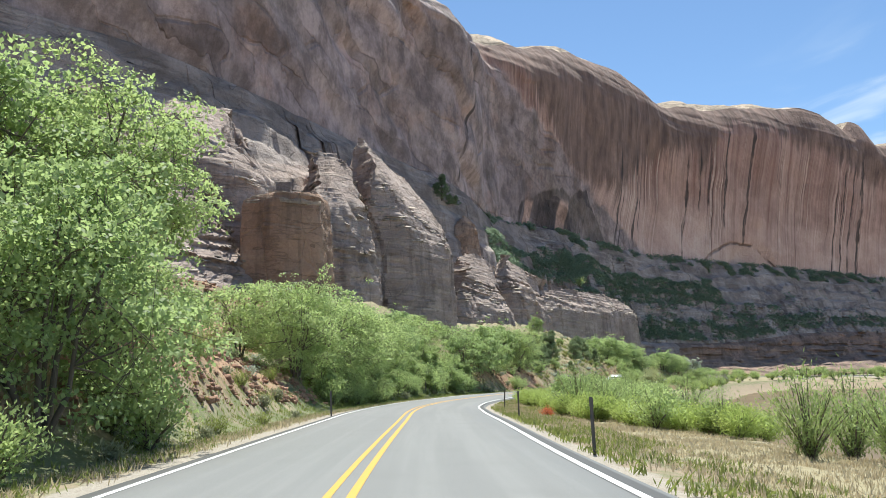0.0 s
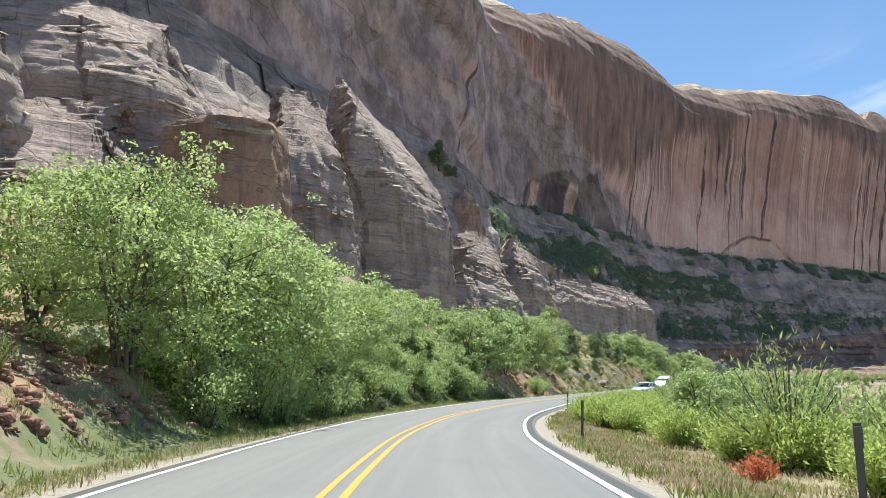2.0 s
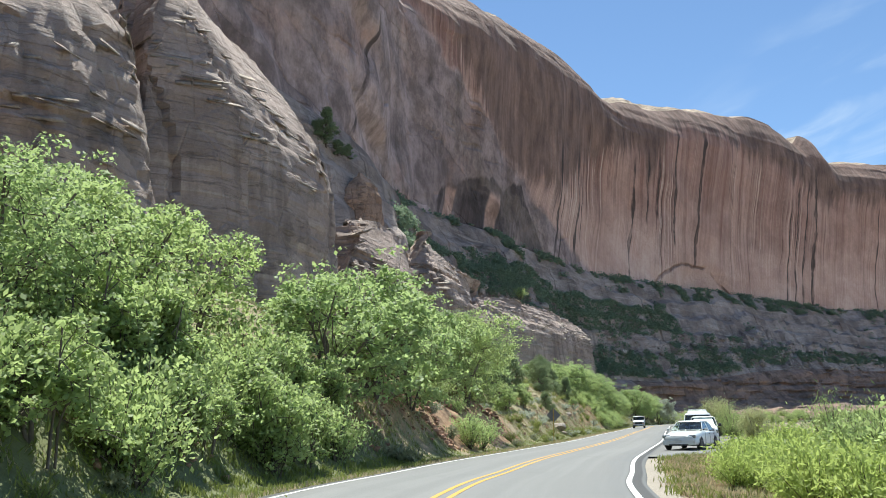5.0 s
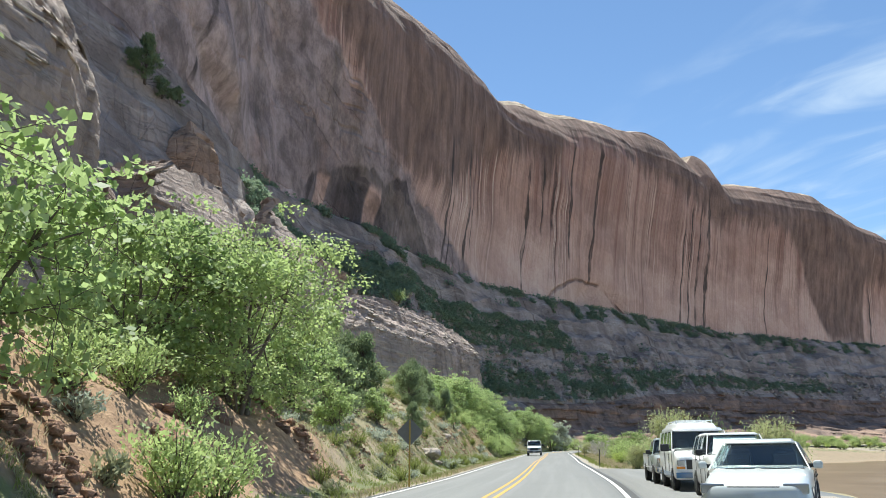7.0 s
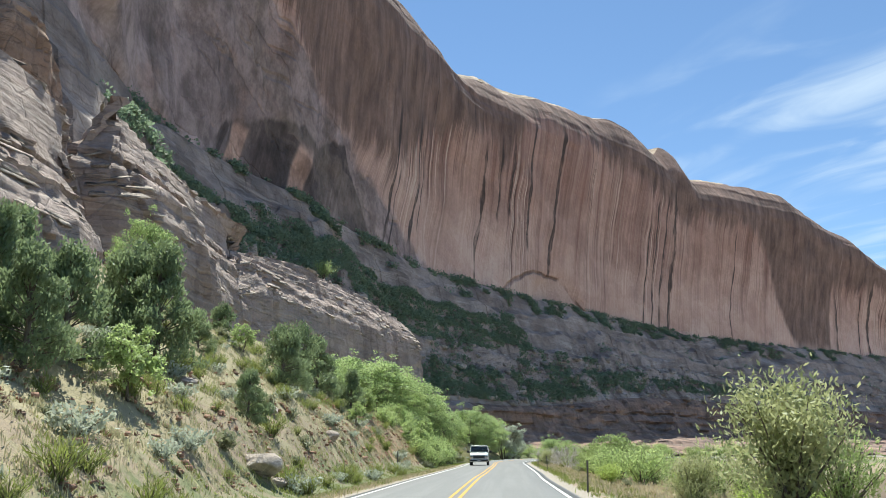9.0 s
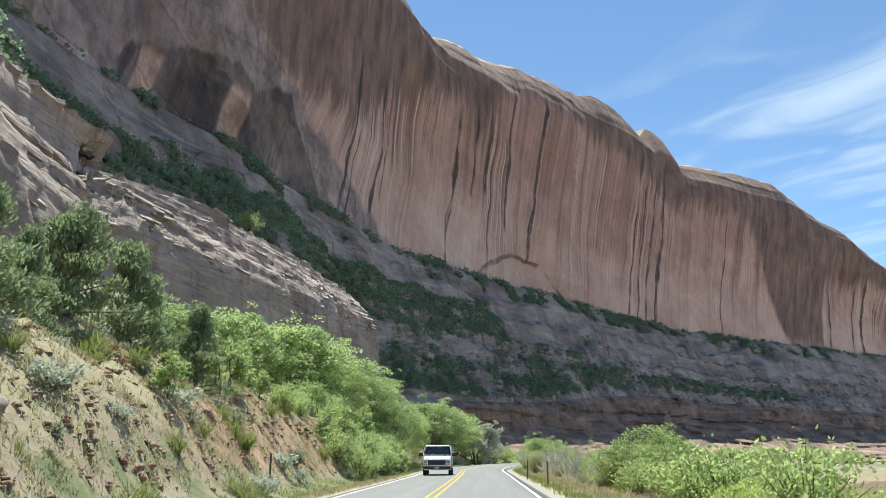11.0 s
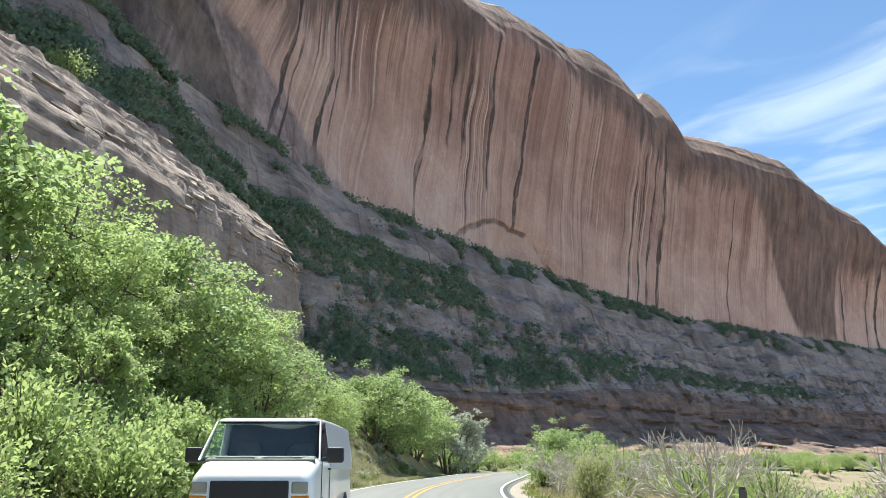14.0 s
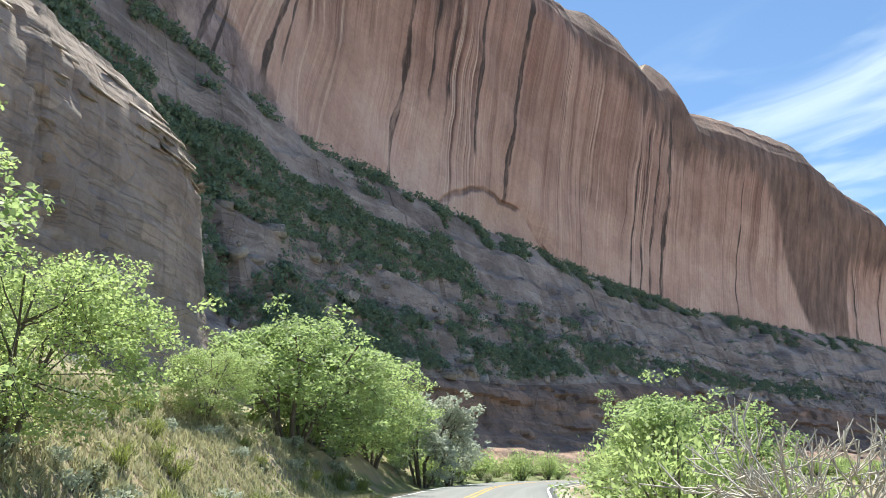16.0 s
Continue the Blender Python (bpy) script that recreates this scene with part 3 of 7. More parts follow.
_green = np.where(_d > 0, np.interp(_d, [4.6, 5.6, 7, 9, 14, 17, 20], [0.2, 0.7, 0.35, 0.15, 0.35, 0.7, 0.2]), np.interp(-_d, [4.6, 5.6, 7.5, 9, 30], [0.5, 0.85, 0.55, 0.1, 0.1])) + 0.25 * _n2
_green += np.where(_d < 0, 0.45 * np.clip((_s - 48) / 10, 0, 1) * np.clip((118 - _s) / 10, 0, 1), 0)
_red = np.where(_d < 0, np.interp(-_d, [7, 8.5, 11, 15], [0.3, 0.95, 0.8, 0.2]), 0.0) * np.interp(_s, [130, 150, 196, 206, 250, 262], [1.0, 0.42, 0.45, 1.0, 1.0, 0.6]) + 0.35 * _n
_slope = np.clip((-12 - _d) / 4, 0, 1) * np.clip((112 - _s) / 10, 0, 1)
_red, _dry = _red + 0.6 * _slope, _dry - 0.55 * _slope
_red, _green = _red * np.interp(_s, [305, 335], [1.0, 0.15]), _green + 0.7 * np.clip((_s - 315) / 25, 0, 1) * np.clip((45 + _d) / 8, 0, 1) * (_d < 0)
_cut = np.clip((_d + 14) / 2, 0, 1) * np.clip((-6.3 - _d) / 1, 0, 1) * np.clip((_s - 126) / 3, 0, 1) * np.clip((149 - _s) / 4, 0, 1)
_cut = np.maximum(_cut, 0.35 * np.clip((_d + 12.5) / 2, 0, 1) * np.clip((-6.8 - _d) / 1, 0, 1) * np.clip((_s - 203) / 5, 0, 1) * np.clip((250 - _s) / 8, 0, 1))
_red, _dry, _green = _red + _cut, _dry - 0.7 * _cut, _green - 0.7 * _cut
_gravel = np.where(_d > 0, np.interp(_d, [3.6, 4.5, 5.4], [1, 1, 0]), np.interp(-_d, [3.6, 4.1, 4.9], [0.9, 0.8, 0])) + 0.1 * _n2
_gravel = np.where((_d > 0) & (_d < 12), np.maximum(_gravel, np.clip((_s - 119) / 10, 0, 1) * _pull * np.interp(_d, [3, 9.5, 11], [0.9, 0.9, 0])), _gravel)
_at = _me.attributes.new("zone", "FLOAT_COLOR", "POINT")
_at.data.foreach_set("color", np.clip(np.stack([_dry, _green, _red, _gravel], 1), 0, 1).astype(np.float32).ravel())
ground = structure("ground", _me, M_GROUND, "red earth and dry grass valley floor beside a road", "ground")


# ---- road ----
# lane widths along the way: the road is a little wider in the bend
LANE_S = [0, 50, 75, 100, 125, 155, 235, 300]
LANE_L = [3.1, 3.2, 3.45, 3.75, 3.5, 3.3, 3.2, 3.4]
LANE_R = [3.8, 3.75, 3.7, 3.8, 3.7, 3.65, 3.5, 3.6]


def road_strip(name, offsets, lift, s_from=-90.0, s_to=560.0, skirt=0.0, taper=0.0):
    """A strip that follows the road between two offsets from its middle; skirt: how far its edges reach down."""
    k = np.where((ROAD_S - S0 >= s_from) & (ROAD_S - S0 <= s_to))[0]
    offs = list(offsets)
    drop = [0.0] * len(offs)
    if skirt:
        offs, drop = [offs[0] - 0.05] + offs + [offs[-1] + 0.05], [skirt] + drop + [skirt]
    wl = np.interp(ROAD_S[k] - S0, LANE_S, LANE_L) / 3.38
    wr = np.interp(ROAD_S[k] - S0, LANE_S, LANE_R) / 3.58
    v, uv = [], []
    for o0, dr in zip(offs, drop):
        o = o0 * (wl if o0 < 0 else wr)
        if taper:                              # widens from its inner edge over its first metres
            o = o - (o0 - offs[0]) * (1 - np.clip((ROAD_S[k] - S0 - s_from) / taper, 0.02, 1))
        crown = -0.012 * np.abs(o)
        v.append(np.column_stack([ROAD[k, 0] + ROAD_SIDE[k, 0] * o, ROAD[k, 1] + ROAD_SIDE[k, 1] * o, ROAD[k, 2] + lift - dr + crown]))
        uv.append(np.column_stack([np.full(len(k), o0), ROAD_S[k]]))
    n = len(k)
    v, uv = np.concatenate(v), np.concatenate(uv)
    f = [np.column_stack([c * n + np.arange(n - 1), (c + 1) * n + np.arange(n - 1), (c + 1) * n + np.arange(1, n), c * n + np.arange(1, n)]) for c in range(len(offs) - 1)]
    return quads(name, v, np.concatenate(f), uv=uv)


road = structure("road", road_strip("road", [-3.7, -2.6, -1.3, 0.0, 1.3, 2.6, 3.95], 0.04, skirt=0.16), M_ASPHALT, "grey worn two-lane asphalt road", "road")
for _nm, _o, _w, _mt in (("edge_line", -3.38, 0.12, M_WHITE), ("edge_line", 3.58, 0.13, M_WHITE), ("centre_line", -0.15, 0.11, M_YELLOW), ("centre_line", 0.15, 0.11, M_YELLOW)):
    structure(_nm, road_strip(_nm, [_o - _w / 2, _o + _w / 2], 0.046), _mt, "painted white edge line on asphalt" if _mt is M_WHITE else "painted yellow centre line on asphalt", "road marking")
structure("pullout", road_strip("pullout", [3.97, 5.5, 7.5, 9.3], 0.034, 119, 168, skirt=0.2, taper=10.0), M_ASPHALT, "grey paved pull-out beside the road", "pavement")

# ---- river ----
_rx, _ry = np.arange(-10, 700, 6.0), np.arange(-160, 480, 6.0)
structure("river", grid_mesh("river", _rx, _ry, lambda x, y: np.full(len(x), RIVER_Z)), M_WATER, "muddy brown river with small ripples", "water")

def part(name, me, mat, parent, label=""):
    """Links a mesh as one part under a thing or a part."""
    ob = new(name, me)
    if not me.materials:
        me.materials.append(mat)
    ob.parent = parent
    if mat is M_GLASS:                     # panes let the daylight into the cabin
        ob.visible_shadow = False
    return tagged(ob, label) if label else ob


# ---- cliffs ----
def fbm(p, size, octaves=5):
    return noise.fractal(Vector(p) / size, 1.0, 2.0, octaves)


def stations(rows, step):
    """Rows of numbers along a curve, made even and smooth."""
    r = spline(rows, step)
    s = np.concatenate([[0], np.cumsum(np.linalg.norm(np.diff(r[:, :2], axis=0), axis=1))])
    even = np.arange(0, s[-1], step)
    return np.column_stack([np.interp(even, s, r[:, k]) for k in range(r.shape[1])]), even


def ribbon(name, cols, uv=None, closed=False):
    """cols: array (stations, rows across, 3)."""
    n, m, _ = cols.shape
    i = (np.arange(n - 1)[:, None] * m + np.arange(m - 1)[None]).ravel()
    f = np.stack([i, i + m, i + m + 1, i + 1], 1)
    return quads(name, cols.reshape(-1, 3), f, uv=None if uv is None else uv.reshape(-1, 2))


# wall foot: x, y, foot height, rim height
WALL, WALL_S = stations([(-190, -150, 54, 120), (-150, -60, 54, 120), (-110, 40, 54, 118), (-75, 100, 54, 116), (-46, 136, 54, 114), (-27, 175, 54, 108), (-5, 216, 53, 107), (5, 234, 52, 110),
                         (14, 266, 51, 114), (30, 298, 54, 123), (41, 311, 54, 128), (56, 333, 54, 135), (72, 353, 54, 138), (91, 377, 54, 140), (109, 392, 55, 132), (131, 410, 55, 135),
                         (160, 432, 56, 142), (200, 460, 56, 151), (224, 472, 56, 149), (237, 478, 55, 144), (241, 480, 55, 150), (247, 482, 55, 148), (251, 483, 55, 142), (263, 487, 55, 136), (320, 505, 55, 141), (373, 521, 55, 128),
                         (404, 529, 55, 115), (440, 537, 55, 104), (520, 556, 55, 98), (700, 600, 55, 96)], 1.5)
_t = np.gradient(WALL[:, :2], axis=0)
_t /= np.linalg.norm(_t, axis=1)[:, None]
WALL_OUT = np.stack([_t[:, 1], -_t[:, 0]], 1)         # away from the rock, towards the river
STREAK_S = float(WALL_S[np.argmin(np.hypot(WALL[:, 0] - 30, WALL[:, 1] - 298))])


def build_wall():
    bz, bo = bed_table(np.random.RandomState(8), 10, 210, 0.8, 3.2)
    rows = np.concatenate([np.linspace(-0.3, 0.74, 60), np.linspace(0.75, 1.0, 44)])
    pts = np.zeros((len(WALL), len(rows), 3))
    uv = np.zeros((len(WALL), len(rows), 2))
    off, high = np.zeros(pts.shape[:2]), np.zeros(pts.shape[:2])
    for i, (x, y, zb, zr) in enumerate(WALL):
        s = WALL_S[i]
        o = WALL_OUT[i]
        a = np.interp(s - STREAK_S, [-60, 10], [0, 1])
        lip = noise.noise((s * 0.035, 3.1, 0)) * 2.5 + noise.noise((s * 0.11, 9.1, 0)) * 0.9
        for j, w in enumerate(rows):
            z = zb + (zr - 1.3 - zb) * w
            lean = -7.0 * max(0.0, (w - 0.80) / 0.20) ** 2.0            # rounded rim
            alcove = a * (-3.5 * math.sin(max(0.0, min(1.0, w / 0.7)) * math.pi) * (0.4 + 0.6 * noise.noise((s * 0.02, 1.3, 5))) + 4.0 * max(0, w - 0.2) * (1 - max(0.0, (w - 0.78) / 0.22)))
            flute = 2.2 * noise.noise((s * 0.045, 0.4, z * 0.010)) + 1.0 * noise.noise((s * 0.16, 4.2, z * 0.02))
            wob = 9 * noise.noise((s * 0.05, z * 0.05, 1))
            slab = 1.9 * (noise.cell(((0.9 * s - 0.42 * z + wob) * 0.022, (0.9 * z + 0.42 * s + wob) * 0.075, 2.0)) + noise.cell(((0.9 * s - 0.42 * z + wob) * 0.05, (0.9 * z + 0.42 * s) * 0.16, 7.0)) * 0.5) * (1 - 0.88 * a)
            u = s - STREAK_S + 400
            slab -= 1.6 * max(0.0, 1 - ((u - 420) / 32) ** 2) * max(0.0, min(1.0, (66 + 8 * noise.noise((u * 0.09, 3.0, 0)) - z) / 1.5))
            slab -= 1.6 * max(0.0, min(1.0, (1 - ((u - 585) / 22.0) ** 2 - ((z - 52) / 16.0) ** 2) * 6)) 
            fine = 0.55 * fbm((s, z * 0.6, 11), 7.0, 4)
            beds = bo[min(len(bo) - 1, int(np.searchsorted(bz, z + 3 * noise.noise((s * 0.015, 7.7, 0)) + 0.03 * s)))]
            q = lean + alcove + flute + slab + fine + 1.5 * beds * max(0.12, min(1.0, (w - 0.76) / 0.12)) * (0.4 + abs(noise.noise((s * 0.03, z * 0.2, 3))) * 1.4)
            zz = z + (lip * max(0.0, (w - 0.85) / 0.15) if w > 0.85 else 0.0)
            off[i, j], high[i, j] = q, zz
            uv[i, j] = (s - STREAK_S + 400, z)
    for k in (0, 1):                       # soften the slabs' edges over the grid
        off[1:-1] = 0.25 * off[:-2] + 0.5 * off[1:-1] + 0.25 * off[2:]
        off[:, 1:-1] = 0.25 * off[:, :-2] + 0.5 * off[:, 1:-1] + 0.25 * off[:, 2:]
    pts[..., 0], pts[..., 1], pts[..., 2] = WALL[:, :1] + WALL_OUT[:, :1] * off, WALL[:, 1:2] + WALL_OUT[:, 1:2] * off, high
    _wall = ribbon("cliff_wall", pts, uv)
    _wall.set_sharp_from_angle(angle=radians(40))
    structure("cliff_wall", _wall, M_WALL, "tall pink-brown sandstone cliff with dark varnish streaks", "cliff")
    # cap: pale slabs stepping back from the rim
    back = np.array([0.0, 0.5, 1.4, 2.2, 3.4, 4.4, 6.0, 7.4, 10.0, 16.0, 30.0, 90.0])
    rise = np.array([0.0, 0.3, 1.4, 1.7, 3.0, 3.3, 4.8, 5.1, 6.2, 6.8, 5.0, -20.0])
    cap = np.zeros((len(WALL), len(back), 3))
    for i in range(len(WALL)):
        o, s = WALL_OUT[i], WALL_S[i]
        k = 0.15 + 0.85 * max(0.0, min(1.0, 0.5 + 1.5 * noise.noise((s * 0.022, 8.8, 1))))
        for j in range(len(back)):
            n = 1.2 * noise.noise((s * 0.10, back[j] * 0.2, 4.0)) if j else 0.0
            b = back[j] + (n if back[j] < 20 else 0)
            cap[i, j] = (pts[i, -1, 0] - o[0] * b, pts[i, -1, 1] - o[1] * b, pts[i, -1, 2] + rise[j] * k + 0.3 * n)
    _rim = ribbon("cliff_rim", cap)
    _rim.set_sharp_from_angle(angle=radians(30))
    structure("cliff_rim", _rim, M_CAP, "pale sunlit slabs along the cliff rim", "cliff")


# lower cliff: top edge x, y, z, then foot x, y, z
LOWER, LOWER_S = stations([(-150, -120, 36, -120, -130, 10), (-105, 10, 38, -84, 0, 10), (-74, 66, 41, -60, 60, 11), (-58, 98, 42, -46, 92, 12), (-40, 124, 41, -36, 104, 14),
                           (-31, 130, 39, -28, 118, 14), (-25, 144, 42, -19, 130, 12), (-19, 160, 46, -14, 146, 12), (-9, 164, 39, -2, 157, 11), (-1, 175, 33, 4, 167, 11), (2, 189, 29, 7, 181, 11),
                           (7, 202, 29, 12, 194, 10), (14, 215, 26, 19, 208, 10), (20, 227, 25, 25, 219, 9), (26, 241, 26, 32, 234, 9), (34, 257, 26, 40, 247, 9), (42, 271, 27, 50, 260, 8),
                           (50, 284, 29, 58, 273, 7), (57, 294, 30, 65, 284, 6), (65, 304, 26, 71, 296, 5), (71, 314, 21, 77, 308, 4), (82, 329, 18, 88, 322, 3), (95, 342, 18, 100, 336, 3),
                           (109, 353, 18, 112, 339, 2), (136, 374, 20, 141, 355, 2), (168, 398, 24, 173, 372, 2), (205, 424, 26, 209, 388, 2), (250, 446, 26, 258, 404, 2),
                           (330, 474, 26, 336, 430, 2), (420, 500, 26, 424, 456, 2), (560, 535, 26, 564, 500, 2)], 1.0)


def bed_table(rng, lo, hi, thin, thick):
    """Heights at which the beds of a rock begin, and how far each one stands out."""
    z, out = [lo], [rng.rand() - 0.5]
    while z[-1] < hi:
        z.append(z[-1] + thin + (thick - thin) * rng.rand() ** 2)
        out.append(rng.rand() - 0.5)
    return np.array(z), np.array(out)


def build_lower():
    bz, bo = bed_table(np.random.RandomState(4), -4, 60, 0.7, 2.8)
    rows = np.linspace(0, 1, 46)
    n = len(LOWER)
    pts = np.zeros((n, len(rows), 3))
    top = np.zeros((n, 3))
    for i, (tx, ty, tz, fx, fy, fz) in enumerate(LOWER):
        s = LOWER_S[i]
        d = Vector((fx - tx, fy - ty, 0)).normalized()
        tx, ty, tz, fx, fy = tx - d.x * 3, ty - d.y * 3, tz - 3.0, fx - d.x * 3, fy - d.y * 3
        crack = min(abs((s * 0.11 + 2.2 * noise.noise((s * 0.03, 0, 0))) % 1.0 - 0.5) / 0.06, 1.0)
        for j, w in enumerate(rows):
            z = -2 + (tz + 2) * w
            n_step = 9.0
            ww = w - 0.9 * math.sin(6.2832 * (n_step * w + 1.5 * noise.noise((s * 0.03, 2.0, w)))) / (6.2832 * n_step)
            f = max(0.0, min(1.0, (1 - ww) * 1.25))
            step = 0.5 * (noise.noise((s * 0.02, z * 0.55, 3)) + 0.6 * noise.noise((s * 0.05, z * 1.3, 8)))
            bulge = 2.6 * noise.noise((s * 0.06, z * 0.05, 1.0)) + 1.5 * fbm((s, z, 3), 6.0, 4) + 1.2 * step
            edge = 0.0 if w < 0.85 else -2.5 * ((w - 0.85) / 0.15) ** 2
            far = max(0.0, min(1.0, (tx - 70) / 30))
            dip = z + 1.5 * noise.noise((s * 0.02, 5.5, 0)) + 0.6 * noise.noise((s * 0.1, 1.5, 0))
            k = int(np.searchsorted(bz, dip)) - 1
            bed = bo[k] * (0.5 + abs(noise.noise((s * 0.06, k * 3.7, 0))) * 1.6) + 0.35 * noise.cell((s * 0.22, k * 1.3, 4))
            q = bulge * (1 - 0.5 * far) + edge - (1.6 - 1.3 * far) * (1 - crack) + (0.6 + 1.4 * far) * bed
            e = np.interp(tx, [80, 110], [0.8, 3.0])
            x, y = tx + (fx - tx) * f ** e, ty + (fy - ty) * f ** e
            pts[i, j] = (x + d.x * q, y + d.y * q, z)
        top[i] = pts[i, -1]
    cut = int(np.argmin(np.abs(LOWER[:, 0] - 96)))
    for nm, a, b, mat, label in (("lower_cliff", 0, cut + 1, M_BUTTRESS, "grey-brown layered sandstone lower cliff"), ("ledge_cliff", cut, n, M_LEDGE, "reddish bedded sandstone ledges in the shade")):
        me = ribbon(nm, pts[a:b])
        me.set_sharp_from_angle(angle=radians(38))
        structure(nm, me, mat, label, "cliff")
    # bench between the lower cliff's top and the wall's foot
    across = 46
    share = np.linspace(0, 1, n)
    b = np.zeros((n, across, 3))
    for i in range(n):
        x, y, z = top[i]
        dist = np.hypot(WALL[:, 0] - x, WALL[:, 1] - y)
        k = int(np.argmin(dist))
        e = np.array([WALL[k, 0] + WALL_OUT[k, 0] * 1.5, WALL[k, 1] + WALL_OUT[k, 1] * 1.5, WALL[k, 2] + 0.5])
        back = np.array([-WALL_OUT[k, 0], -WALL_OUT[k, 1], 0.12])
        for j, w in enumerate(np.linspace(0, 1, across)):
            p = np.array([x, y, z]) * (1 - min(1.0, w / 0.86)) + e * min(1.0, w / 0.86) + back * max(0.0, w - 0.86) / 0.14 * 11.0
            h = 1.5 * fbm((p[0], p[1], 7), 18.0, 5)
            g = p[2] * 0.15 + 1.3 * noise.noise((p[0] * 0.022, p[1] * 0.022, 2)) + 0.25 * noise.noise((p[0] * 0.12, p[1] * 0.12, 5))
            g -= math.floor(g)
            ledge = 3.8 * (max(0.0, (g - 0.75) / 0.25) - g + 0.37) + 0.8 * noise.cell((p[0] * 0.11, p[1] * 0.11, p[2] * 0.1))
            p[2] += (h + ledge) * min(1, w * 6) * max(0.2, min(1, (0.86 - w) * 6))
            b[i, j] = p
    _bench = ribbon("talus_bench", b)
    _bench.set_sharp_from_angle(angle=radians(24))
    structure("talus_bench", _bench, M_BENCH, "grey-brown rocky talus slope below the cliff", "slope")
    return b


def ledge_slabs(grid, side, count, crest, rng):
    """Thin broken beds that stand out of a rock's upper part and slope outward: each one a flat slab with uneven corners, in short runs."""
    n, m, _ = grid.shape
    base = np.array([(x, y, z) for z in (-1, 1) for y in (-1, 1) for x in (-1, 1)], float)
    faces = np.array([(0, 2, 3, 1), (4, 5, 7, 6), (0, 1, 5, 4), (2, 6, 7, 3), (0, 4, 6, 2), (1, 3, 7, 5)])
    v, f = [], []
    for _ in range(count // 3):
        i0 = rng.randint(n)
        w = crest - 0.04 + (1.04 - crest) * rng.rand() ** 0.8
        for k in range(3):
            i = (i0 + rng.randint(-7, 8)) % n
            j = min(m - 1, max(0, int((w + 0.05 * (rng.rand() - 0.5)) * (m - 1))))
            out = np.array([side[i, 0], side[i, 1], 0.0])
            tang = np.array([-out[1], out[0], -0.10 * out[1] + 0.08 * (rng.rand() - 0.5)])
            slope = radians(38 + 18 * rng.rand())
            deep = out * math.cos(slope) - np.array([0, 0, math.sin(slope)])
            up = np.cross(tang, deep)
            up = up / np.linalg.norm(up) * (1 if up[2] > 0 else -1)
            half = np.array([0.5 + 2.2 * rng.rand() ** 2, 0.12 + 0.16 * rng.rand(), 0.03 + 0.05 * rng.rand()])
            c = grid[i, j] + out * (0.08 * rng.rand() - 0.03)
            q = base * half * (0.72 + 0.45 * rng.rand(8, 3))
            f.append(faces + 8 * len(v))
            v.append(c + q[:, :1] * tang + q[:, 1:2] * deep + q[:, 2:] * up)
    return quads("ledge_slab", np.concatenate(v), np.concatenate(f), smooth=False)


